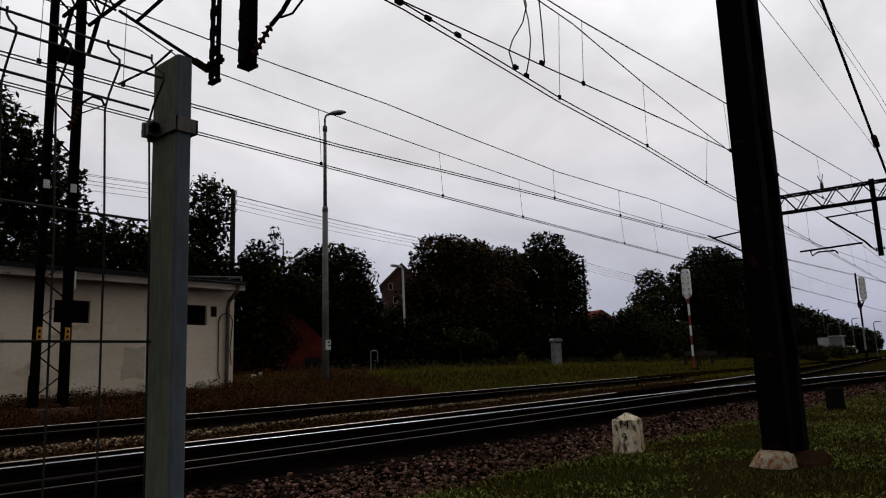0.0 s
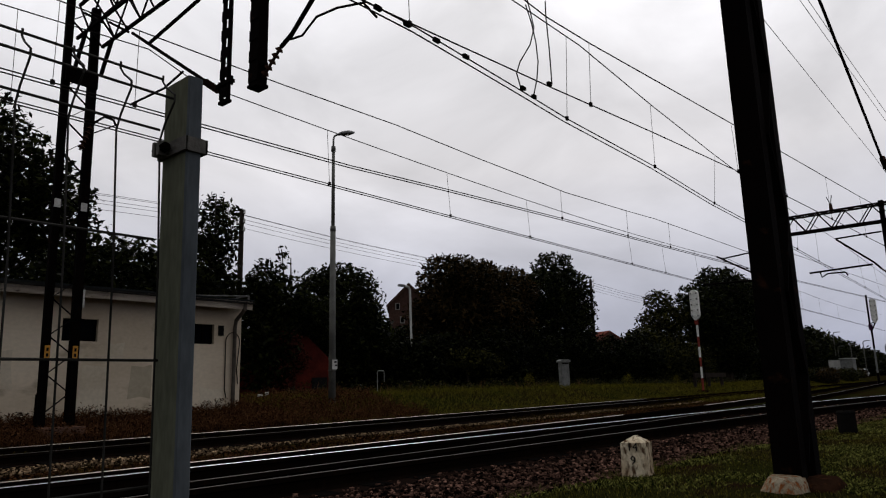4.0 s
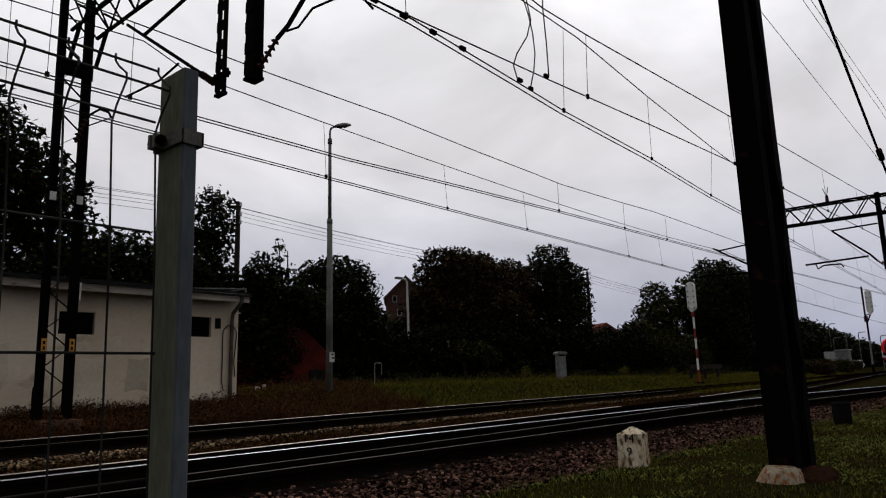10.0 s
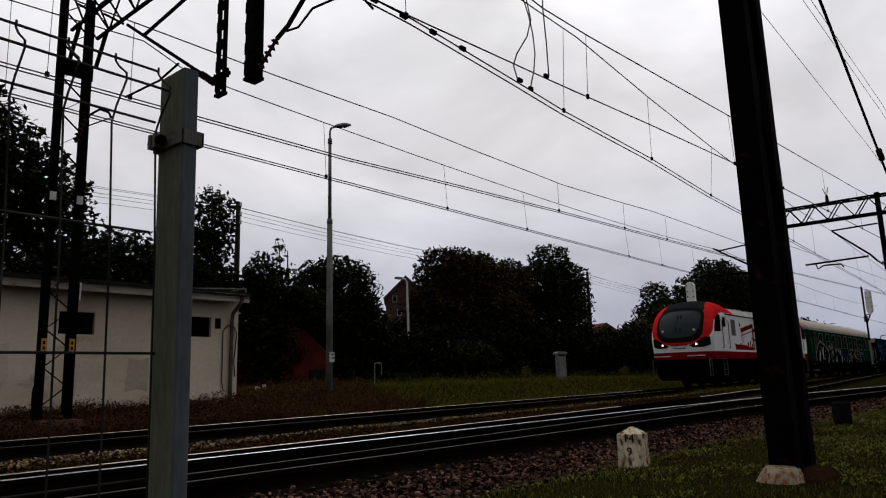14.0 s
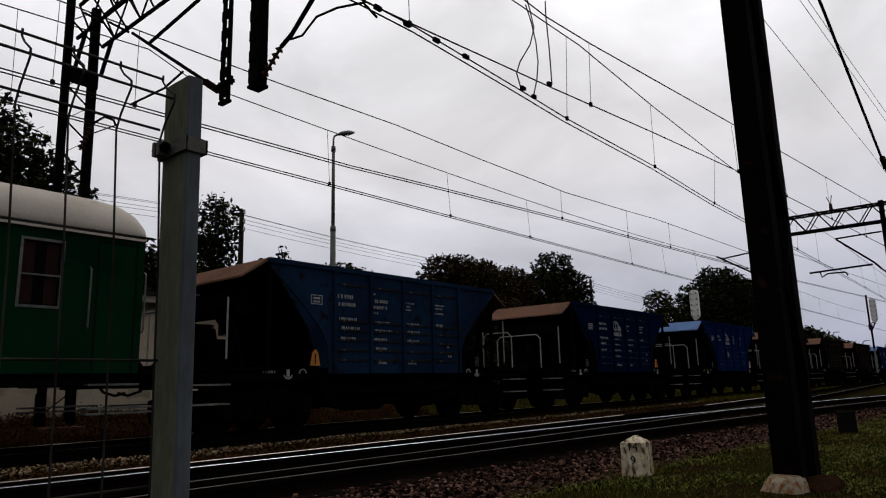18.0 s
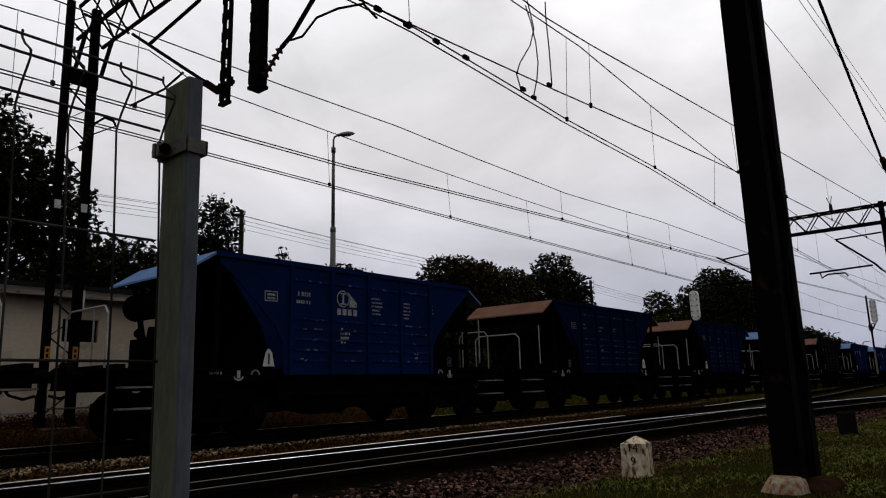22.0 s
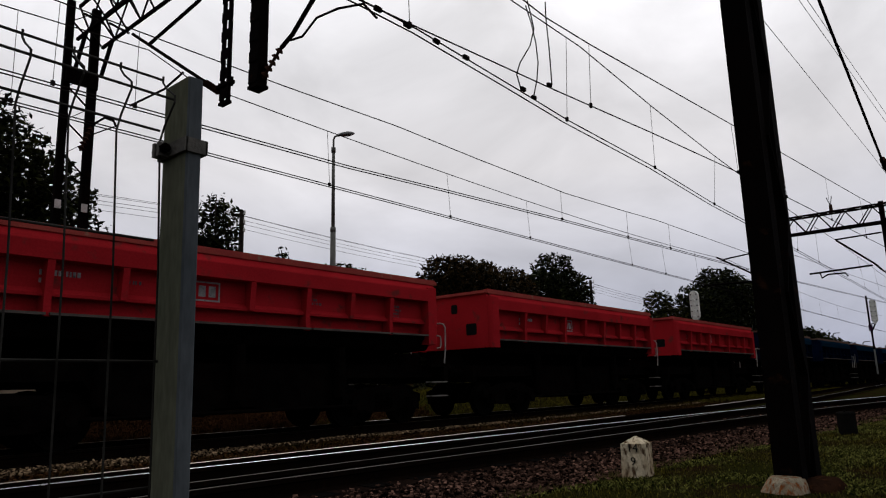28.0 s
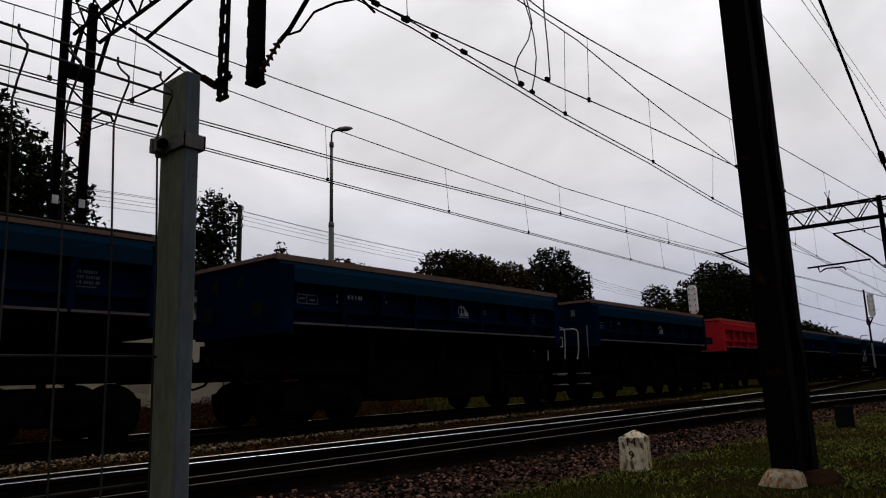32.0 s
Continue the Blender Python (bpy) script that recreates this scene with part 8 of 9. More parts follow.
# ---- side-tipping wagons
def build_dump(label, paint, band, edge, marks, seed=0, turned=True):
    """turned: the platform with its rails and steps is at the rear end."""
    d = thing("tipping_wagon", label, "tipping wagon", group="tipping wagons of the train")
    L = 10.65
    for s in (-1, 1):
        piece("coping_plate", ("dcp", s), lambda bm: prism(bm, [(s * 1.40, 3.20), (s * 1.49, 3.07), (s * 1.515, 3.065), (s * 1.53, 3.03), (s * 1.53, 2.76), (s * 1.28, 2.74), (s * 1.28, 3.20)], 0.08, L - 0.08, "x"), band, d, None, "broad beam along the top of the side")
        piece("side_board", ("ds", s), lambda bm: prism(bm, [(s * 1.30, 2.76), (s * 1.30, 2.34), (s * 1.40, 2.26), (s * 1.40, 2.21), (s * 1.20, 2.21), (s * 1.20, 2.76)], 0.05, L - 0.05, "x"), paint, d)
        piece("recessed_board", ("drec", s), lambda bm: prism(bm, [(s * 1.22, 2.21), (s * 1.22, 1.92), (s * 1.14, 1.92), (s * 1.14, 2.21)], 0.05, L - 0.05, "x"), paint, d)
        piece("top_edge", ("dt", s), lambda bm: box(bm, (0.0, min(s * 1.31, s * 1.44), 3.19), (L, max(s * 1.31, s * 1.44), 3.31)), edge, d, None, "worn top edge", bevel=0.02)
        for lo, hi in ((0.20, 1.74), (1.80, 4.01), (4.07, 6.70), (6.76, 8.99), (9.05, L - 0.06)):
            piece("ledge", ("dl", s, lo), lambda bm: box(bm, (lo, min(s * 1.16, s * 1.53), 1.915), (hi, max(s * 1.16, s * 1.53), 1.955)), M_LEDGE, d, None, "dusty ledge along the side", bevel=0.006)
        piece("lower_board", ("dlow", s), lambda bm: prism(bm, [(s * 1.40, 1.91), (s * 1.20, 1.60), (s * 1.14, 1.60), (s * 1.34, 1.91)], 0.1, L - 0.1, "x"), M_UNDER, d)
        for k, x in enumerate((1.77, 2.91, 4.04, 5.33, 6.66, 7.86, 9.06)):
            piece("rib", ("drib", s, k % 2), lambda bm: prism(bm, [(s * 1.29, 2.75), (s * 1.52, 2.75), (s * 1.47, 2.24), (s * 1.47, 1.90 if k % 2 == 0 else 2.22), (s * 1.20, 1.90 if k % 2 == 0 else 2.22), (s * 1.20, 2.30), (s * 1.29, 2.40)], -0.055, 0.055, "x"), paint, d, T(x, 0, 0), bevel=0.008)
        for x, w in ((0.0, 1), (L, -1)):
            piece("corner_post", ("dcor", s, w), lambda bm: prism(bm, [(0.0, s * 1.40), (w * 0.012, s * 1.46), (w * 0.045, s * 1.51), (w * 0.10, s * 1.534), (w * 0.37, s * 1.534), (w * 0.37, s * 1.15), (0.0, s * 1.15)], 1.72, 3.10, "z"), paint, d, T(x, 0, 0))
        piece("sill", "dsill", lambda bm: box(bm, (-0.55, -0.07, 0.95), (L + 0.55, 0.07, 1.25)), M_UNDER, d, T(0, s * 0.95, 0))
        for x in (2.8, 5.3, 7.8):
            piece("tipping_cylinder", "dcyl", lambda bm: cyl(bm, (0, 0, 0.55), (0, 0, 1.6), 0.16, 0.13, 12), M_UNDER, d, T(x, s * 1.12, 0))
        for x in (-1.08, L - 0.35):
            if x > 0 and turned:
                piece("hand_rail", ("dhr", s), lambda bm: tube(bm, [(0.64, s * 1.44, 1.28), (0.68, s * 1.45, 1.58), (0.69, s * 1.45, 2.16), (0.69, s * 1.40, 2.24), (0.69, s * 1.30, 2.27), (0.69, s * 0.35, 2.27), (0.69, s * 0.28, 2.20), (0.69, s * 0.28, 1.28)], 0.020, 6), M_HANDRAIL, d, T(x, 0, 0), "dirty white bent hand rail")
                piece("grip", ("dgrip", s), lambda bm: tube(bm, [(0.34, s * 1.47, 1.64), (0.45, s * 1.49, 1.66), (0.47, s * 1.49, 1.74), (0.47, s * 1.49, 1.86), (0.45, s * 1.49, 1.93), (0.34, s * 1.47, 1.95)], 0.016, 6), M_HANDRAIL, d, T(x, 0, 0), "small bent grip")
            elif x < 0 and not turned:
                piece("hand_rail", ("dhl", s), lambda bm: tube(bm, [(0.0, s * 1.42, 1.28), (0.06, s * 1.45, 1.58), (0.08, s * 1.45, 2.14), (0.08, s * 1.40, 2.22), (0.08, s * 1.30, 2.26), (0.08, s * 0.35, 2.26), (0.08, s * 0.28, 2.18), (0.08, s * 0.28, 1.28)], 0.020, 6), M_HANDRAIL, d, T(x, 0, 0), "dirty white bent hand rail")
                piece("grab_bar", ("dhv", s), lambda bm: tube(bm, [(0.76, s * 1.42, 1.30), (0.70, s * 1.45, 1.36), (0.70, s * 1.45, 2.34), (0.78, s * 1.42, 2.40)], 0.012, 6), M_STEP, d, T(x, 0, 0), "dirty white upright grab bar")
            else:
                continue
            for z in (0.50, 0.83):
                piece("step", "dstep", lambda bm: box(bm, (0, -0.10, -0.015), (0.58, 0.10, 0.015)), M_STEP, d, T(x + 0.12, s * 1.38, z), "pale-edged step")
    for x, w in ((0.0, -1), (L, 1)):
        piece("end_board", ("de", w), lambda bm: prism(bm, [(-1.36, 3.22), (1.36, 3.22), (1.42, 3.10), (1.42, 1.72), (-1.42, 1.72), (-1.42, 3.10)], -0.04, 0.04, "x"), paint, d, T(x - w * 0.03, 0, 0))
        piece("end_cap", ("dec", w), lambda bm: box(bm, (-0.08, -1.42, 3.20), (0.08, 1.42, 3.28)), edge, d, T(x, 0, 0), bevel=0.012)
        for y, z, a, b in ((-0.26, 2.84, 0.11, 0.13), (0.70, 2.84, 0.11, 0.13), (-0.85, 2.24, 0.18, 0.16), (0.95, 2.24, 0.18, 0.16)):
            r = 0.05
            ring = [(a - r + r * math.cos(q), b - r + r * math.sin(q)) for q in (0.0, 0.52, 1.05, 1.57)]
            ring += [(-u, v) for u, v in ring[::-1]]
            ring += [(u, -v) for u, v in ring[::-1]]
            piece("opening", ("dop", w, a), lambda bm: prism(bm, ring, -0.006, 0.006, "x"), M_INK, d, T(x + w * 0.014, y, z), "dark opening in the end board")
        if not turned and w < 0:
            bm = bmesh.new()
            box(bm, (-0.016, -0.84, 2.76), (-0.011, -0.68, 2.98))
            part("paper_label", bm, M_FAINT, d, "pale paper label on the end board")
        buffers(d, -0.58 if w < 0 else L + 0.58, w)
        if (w > 0) == turned:
            piece("platform", ("dplat", w), lambda bm: box(bm, (-1.08, -1.3, 1.20), (0.05, 1.3, 1.25)) if w < 0 else box(bm, (-0.05, -1.3, 1.20), (0.42, 1.3, 1.25)), M_UNDER, d, T(x, 0, 0))
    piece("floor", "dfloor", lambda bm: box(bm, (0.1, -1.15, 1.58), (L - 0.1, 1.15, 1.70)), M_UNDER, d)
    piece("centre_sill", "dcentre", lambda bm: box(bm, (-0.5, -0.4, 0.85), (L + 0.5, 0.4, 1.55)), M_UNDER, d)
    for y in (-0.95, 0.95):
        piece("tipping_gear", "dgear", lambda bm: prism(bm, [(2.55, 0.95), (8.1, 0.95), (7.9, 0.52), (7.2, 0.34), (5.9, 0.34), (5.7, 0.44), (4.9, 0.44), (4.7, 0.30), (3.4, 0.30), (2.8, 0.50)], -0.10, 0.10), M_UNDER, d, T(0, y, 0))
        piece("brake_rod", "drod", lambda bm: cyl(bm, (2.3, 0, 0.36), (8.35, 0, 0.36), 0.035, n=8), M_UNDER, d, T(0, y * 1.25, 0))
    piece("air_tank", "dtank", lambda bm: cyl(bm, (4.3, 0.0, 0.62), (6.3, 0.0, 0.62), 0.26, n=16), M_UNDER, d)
    bogie(d, 1.45, (-0.9, 0.9), 0.46)
    bogie(d, L - 1.45, (-0.9, 0.9), 0.46)
    rng = random.Random(300 + seed)
    y = -1.3035
    if marks == "frame":
        x = 4.22
        bm = bmesh.new()
        for lo, hi in (((x, y - 0.003, 2.34), (x + 0.52, y, 2.37)), ((x, y - 0.003, 2.67), (x + 0.52, y, 2.70)), ((x, y - 0.003, 2.37), (x + 0.03, y, 2.67)), ((x + 0.49, y - 0.003, 2.37), (x + 0.52, y, 2.67)), ((x + 0.09, y - 0.003, 2.42), (x + 0.23, y, 2.62)), ((x + 0.29, y - 0.003, 2.42), (x + 0.43, y, 2.62))):
            box(bm, lo, hi)
        part("emblem", bm, M_DECAL, d, "white framed emblem with two bars")
    else:
        bm = bmesh.new()
        for lo, hi in (((0.62, 2.36), (1.16, 2.38)), ((0.62, 2.54), (1.10, 2.56)), ((0.62, 2.38), (0.64, 2.54)), ((1.14, 2.38), (1.16, 2.50)), ((0.86, 2.38), (0.88, 2.54)), ((0.94, 2.43), (1.08, 2.47)), ((0.68, 2.45), (0.82, 2.49))):
            box(bm, (lo[0], y - 0.003, lo[1]), (hi[0], y, hi[1]))
        part("lettering", bm, M_FAINT, d, "boxed stencil")
        emblem(d, 5.86, 2.25, 0.42, y - 0.002, M_DECAL)
    rows = [(1.68, 2.54, 9, 0.085), (1.68, 2.42, 3, 0.07), (3.05, 2.52, 4, 0.06), (6.75, 2.53, 7, 0.05), (6.75, 2.45, 8, 0.05)]
    rows += [(9.12, 2.56 - 0.085 * i, n, 0.05) for i, n in enumerate((9, 10, 9, 10))]
    for x, z, n, h in rows:
        glyphs(d, x, z, n, h, y, M_DECAL if h > 0.06 else M_FAINT, rng)
    return d


def build_train():
    """All vehicles in order with the distance of each behind the rear end of the coach."""
    cars = [(build_loco(), -44.55), (build_coach(), -24.62)]
    blue, navy, rust, coal, dull = (M_BLUE, "bright blue"), (M_NAVY, "faded navy"), (M_RUSTY, "rusty brown"), (M_CHARCOAL, "sooty charcoal"), (M_DULLBLUE, "grimy dull blue")
    tan, sky_, green = (M_PLATE_TAN, "tan"), (M_PLATE_BLUE, "light blue"), (M_PLATE_GREEN, "dull green")
    order = [(dull, tan, 3), (navy, tan, 2), (blue, sky_, 2), (rust, tan, 1), (rust, tan, 1), (rust, tan, 1), (blue, sky_, 2), (navy, tan, 1), (navy, tan, 1), (blue, sky_, 2), (coal, tan, 1), (blue, sky_, 2), (blue, sky_, 2), (blue, green, 2), (blue, sky_, 2)]
    for k, (side, plate, marks) in enumerate(order):
        w = build_hopper("%s ballast hopper wagon with %s sloping end plates" % (side[1], plate[1]), side[0], plate[0], marks, M_LEDGE if side is rust else None, k)
        cars.append((w, 2.42 + 11.62 * k))
    for k in range(13):
        red = k < 3 or k == 8
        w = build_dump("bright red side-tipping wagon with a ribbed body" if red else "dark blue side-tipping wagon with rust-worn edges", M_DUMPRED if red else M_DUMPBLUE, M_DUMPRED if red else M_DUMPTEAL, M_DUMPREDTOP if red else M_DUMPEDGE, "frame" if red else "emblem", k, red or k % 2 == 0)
        cars.append((w, 174.46 + 12.85 * k))
    return cars


TRAIN = build_train()
# ---------------------------------------------------------------- trees, bushes and what stands behind

def leaf_clumps(verts, faces, rng, centre, radius, count, size, hollow=0.55):
    """Loose leaf tufts in a lobe: more of them near its surface, each a few crossed blades."""
    cx, cy, cz = centre
    rx, ry, rz = radius
    for _ in range(count):
        while True:
            x, y, z = rng.uniform(-1, 1), rng.uniform(-1, 1), rng.uniform(-1, 1)
            d = math.sqrt(x * x + y * y + z * z)
            if hollow * rng.random() ** 0.4 < d < 1.0 + 0.16 * rng.random():
                break
        k = 1.0 + 0.22 * noise.noise((x * 2.3 + cx, y * 2.3 + cy, z * 2.3 + cz))
        px, py, pz = cx + x * rx * k, cy + y * ry * k, cz + z * rz * k
        for _ in range(2):
            s = size * rng.uniform(0.5, 1.3)
            u = Vector((rng.gauss(0, 1), rng.gauss(0, 1), rng.gauss(0, 0.7))).normalized()
            w = u.orthogonal().normalized()
            w.rotate(Matrix.Rotation(rng.uniform(0, math.tau), 3, u))
            o = Vector((px + rng.gauss(0, size * 0.5), py + rng.gauss(0, size * 0.5), pz + rng.gauss(0, size * 0.5)))
            b = len(verts)
            verts.extend((o - u * s, o - w * s * 0.45, o + u * s * 0.25 - w * s * 0.36, o + u * s * 1.1, o + u * s * 0.3 + w * s * 0.40, o + w * s * 0.42))
            faces.append((b, b + 1, b + 2, b + 3, b + 4, b + 5))


def tree(name, label, x, y, height, lobes, count, size, leaf, seed, trunk=0.16, category="tree", hollow=0.55):
    """A trunk with limbs that reach into the lobes of its crown. Lobes: (dx, dy, z, rx, ry, rz)."""
    rng = random.Random(seed)
    z0 = ground_z(x, y) if y < 60 else 0.4
    t = thing(name, label, category)
    bm = bmesh.new()
    top = max(l[2] for l in lobes)
    cyl(bm, (x, y, z0 - 0.3), (x + 0.1, y, z0 + height * 0.35), trunk * 1.25, trunk * 0.85, 8)
    cyl(bm, (x + 0.1, y, z0 + height * 0.35), (x, y, top), trunk * 0.85, trunk * 0.25, 8)
    part("trunk", bm, M_BARK, t)
    for dx, dy, z, rx, ry, rz in lobes:
        bm = bmesh.new()
        start = Vector((x, y, z0 + height * rng.uniform(0.2, 0.42)))
        end = Vector((x + dx, y + dy, z))
        mid = start.lerp(end, 0.5) + Vector((0, 0, -0.15 * (end - start).length * 0.3))
        tube(bm, [start, mid, end, end + Vector((dx * 0.15, dy * 0.15, rz * 0.6))], trunk * 0.3, 5)
        for _ in range(3):
            tip = end + Vector((rng.uniform(-1, 1) * rx, rng.uniform(-1, 1) * ry, rng.uniform(0.1, 0.9) * rz))
            tube(bm, [mid.lerp(end, 0.6), tip], trunk * 0.12, 4)
        part("limb", bm, M_BARK, t)
    verts, faces = [], []
    vol = [l[3] * l[4] * l[5] for l in lobes]
    for l, v in zip(lobes, vol):
        leaf_clumps(verts, faces, rng, (x + l[0], y + l[1], l[2]), l[3:6], int(count * v / sum(vol)), size, hollow)
    me = bpy.data.meshes.new("crown")
    me.from_pydata(verts, [], faces)
    me.materials.append(leaf)
    c = new("crown", me)
    c.parent = t
    return t


def at(px, zy, y):
    """x and z of a direction (x/y, z/y from the eye) at the depth y."""
    return px * y, EYE + zy * y


def build_trees():
    # tall tree behind the white building
    tree("tree", "tall dense dark green tree behind the white building", 5.6, 26.0, 12, [(-0.6, 0, 9.3, 2.6, 2.4, 2.2), (1.7, 0.3, 8.4, 1.9, 2.0, 1.9), (3.1, 0.2, 7.5, 1.7, 1.8, 1.7), (3.9, -0.3, 6.3, 1.3, 1.5, 1.4), (0.6, 0.6, 6.4, 2.4, 2.0, 1.6), (5.6, 0.4, 4.9, 1.8, 1.6, 1.5), (0.5, 1, 3.6, 3.4, 2.0, 1.5), (-3.5, 0, 9.4, 2.6, 2.4, 2.4), (2.5, 0.2, 5.2, 1.5, 1.5, 1.3)], 19000, 0.135, M_LEAF, 21, 0.24)
    tree("tree", "dark broad-leaved tree behind the white building", 14.1, 23.6, 9, [(0.25, 0, 6.95, 0.8, 0.9, 1.25), (-0.1, 0.2, 5.2, 1.15, 1.2, 1.5), (-0.9, 0, 3.6, 1.8, 1.4, 1.6), (1.6, 0.3, 3.4, 1.9, 1.5, 1.7)], 9000, 0.115, M_LEAF, 22, 0.14)
    tree("tree", "low dark bush behind the building", 10.6, 23.2, 5, [(0, 0, 4.6, 2.0, 1.3, 1.3), (2.0, 0, 4.1, 1.6, 1.2, 1.4), (-1.6, 0, 3.9, 1.6, 1.2, 1.3)], 4800, 0.12, M_LEAF, 23, 0.12)
    tree("tree", "loose leafy shrub with a tall thin shoot", 17.2, 22.6, 5.5, [(-0.6, 0, 4.0, 1.5, 1.2, 1.2), (0.9, 0.2, 3.6, 1.4, 1.2, 1.0), (-1.5, -0.6, 2.2, 1.3, 0.9, 1.5), (-1.1, 0, 5.0, 0.8, 0.7, 0.75), (-0.42, 0, 6.0, 0.28, 0.25, 0.5)], 4600, 0.11, M_LEAF, 24, 0.08, hollow=0.2)
    tree("tree", "round olive-green tree crown", 21.4, 24.5, 7, [(0, 0, 4.7, 2.0, 1.8, 1.7), (-0.2, 0, 2.6, 2.7, 2.2, 2.0), (1.4, 0, 3.0, 1.5, 1.6, 1.5)], 15000, 0.12, M_LEAF, 25, 0.16)
    # the large clump in the middle
    tree("tree", "broad dark tree with a browning crown", 32.4, 25.5, 9, [(-1.0, 0, 6.6, 2.1, 2.0, 1.7), (1.6, 0.3, 6.5, 2.1, 2.0, 1.7), (4.4, 0, 6.4, 2.1, 1.8, 1.7), (1.0, 0, 4.2, 4.6, 2.6, 2.3), (-2.2, 0, 4.4, 1.8, 1.8, 1.9)], 26000, 0.13, M_LEAF_RUST, 26, 0.26)
    tree("tree", "dark tree with a ragged leafy top", 42.4, 25.5, 10.5, [(0.3, 0, 8.6, 1.5, 1.4, 1.3), (2.2, 0, 7.4, 1.8, 1.5, 1.5), (3.2, 0, 6.2, 1.6, 1.5, 1.6), (-1.6, 0, 6.6, 2.2, 1.9, 1.7), (0.2, 0, 4.2, 3.8, 2.3, 2.4)], 12000, 0.15, M_LEAF, 27, 0.22)
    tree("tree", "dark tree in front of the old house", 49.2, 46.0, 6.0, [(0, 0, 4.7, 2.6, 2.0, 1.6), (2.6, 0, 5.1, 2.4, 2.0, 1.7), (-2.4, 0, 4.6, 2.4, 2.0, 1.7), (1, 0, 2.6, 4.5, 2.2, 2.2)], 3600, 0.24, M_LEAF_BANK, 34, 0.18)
    # hedge of bushes along the bank
    rng = random.Random(8)
    for i, (x, y, h, w) in enumerate(((24.4, 22.8, 2.2, 2.2), (27.2, 23.0, 2.9, 2.8), (31.0, 22.6, 3.3, 3.0), (35.2, 22.8, 3.5, 3.2), (39.5, 22.6, 3.2, 3.0), (44.0, 22.5, 3.3, 3.2), (48.5, 22.2, 3.6, 3.2), (53.0, 21.8, 3.0, 3.0), (57.5, 21.5, 3.2, 3.2))):
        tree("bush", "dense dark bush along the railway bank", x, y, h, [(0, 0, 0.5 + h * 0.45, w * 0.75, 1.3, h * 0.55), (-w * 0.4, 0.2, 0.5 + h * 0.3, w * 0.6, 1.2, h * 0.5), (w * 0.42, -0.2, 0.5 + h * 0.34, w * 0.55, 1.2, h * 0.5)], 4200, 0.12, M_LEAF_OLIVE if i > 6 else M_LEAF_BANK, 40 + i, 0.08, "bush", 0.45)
    tree("bush", "low bright green hedge patch", 27.6, 21.8, 2, [(0, 0, 1.9, 1.6, 0.8, 0.6), (1.6, 0, 1.7, 1.4, 0.8, 0.6)], 1500, 0.11, M_LEAF_OLIVE, 60, 0.06, "bush")
    for i, (x, y) in enumerate(((74.0, 14.9), (75.2, 16.3), (77.0, 15.4), (87.2, 15.4), (88.6, 16.8), (104.0, 17.6), (109.0, 18.0))):
        tree("bush", "low browning bush mound along the far line", x, y, 1.4, [(0, 0, 0.6, 1.6, 0.9, 0.75), (1.5, 0.2, 0.4, 1.3, 0.8, 0.6)], 1300, 0.11, M_LEAF_OLIVE if i % 2 else M_LEAF_RUST, 90 + i, 0.05, "bush", 0.4)
    tree("bush", "reddish-leaved bush against the brick shed", 16.7, 21.7, 2.6, [(-0.25, 0, 2.45, 0.55, 0.4, 0.42), (0.15, 0, 1.85, 0.5, 0.4, 0.5), (-0.4, 0, 1.3, 0.5, 0.4, 0.6)], 1300, 0.085, M_LEAF_RED, 97, 0.05, "bush", 0.3)
    # tall pale-flowered weeds at the upper edge of the grass
    for i, (x, y) in enumerate(((29.0, 19.0), (40.2, 19.2), (40.9, 19.4), (47.0, 18.8))):
        z = ground_z(x, y)
        tree("weed", "tall weed with a loose head of pale flowers", x, y, 0.7, [(0, 0, z + 0.35, 0.34, 0.3, 0.32), (0.16, 0, z + 0.55, 0.22, 0.2, 0.2)], 160, 0.045, M_GRASS_TALL, 110 + i, 0.012, "weed", 0.2)
    # trees to the right of the striped signal
    tree("tree", "small dark tree with a loose crown", 57.3, 24.0, 9, [(0.4, 0, 7.2, 1.2, 1.2, 1.1), (-1.2, 0, 5.6, 1.3, 1.2, 0.9), (-3.4, 0, 3.9, 2.0, 1.5, 1.0), (2.6, 0, 6.0, 1.7, 1.4, 1.0), (1.4, 0, 4.6, 1.6, 1.4, 1.0), (0, 0, 2.8, 4.6, 2.0, 1.7)], 7500, 0.17, M_LEAF_OLIVE, 28, 0.18)
    tree("tree", "large dark tree behind the striped signal", 71.0, 23.0, 12, [(0.0, 0, 8.6, 4.0, 2.6, 2.8), (-5.5, 0, 6.6, 3.4, 2.4, 2.6), (6.4, 0, 8.4, 4.0, 2.6, 2.9), (1, 0, 4.2, 8.0, 2.6, 3.0)], 21000, 0.19, M_LEAF, 29, 0.3)
    # far woods to the right
    for i, (x, y, h) in enumerate(((95, 22, 6.5), (106, 23.5, 7.0), (117, 24, 6.6), (130, 25, 6.4), (143, 26, 6.3), (158, 26, 5.7), (175, 27, 5.5), (195, 28, 5.3), (88, 24, 6.3))):
        tree("tree", "dark tree in the distance beside the line", x, y, h, [(0, 0, h * 0.72, 4.2, 3, h * 0.3), (-3.2, 0, h * 0.5, 3.6, 2.8, h * 0.34), (3.4, 0, h * 0.52, 3.8, 2.8, h * 0.34), (0, 0, h * 0.3, 5.5, 3, h * 0.3)], 2600, 0.36, M_LEAF, 70 + i, 0.25)
    # woods that close the view behind
    verts, faces = [], []
    rng = random.Random(5)
    for i in range(60):
        x = -30 + i * 4.6
        leaf_clumps(verts, faces, rng, (x, 44 + rng.uniform(-2, 2), 1.6 + rng.uniform(0, 0.8)), (3.6, 2.0, 2.6 + rng.uniform(0, 0.8)), 420, 0.34, 0.3)
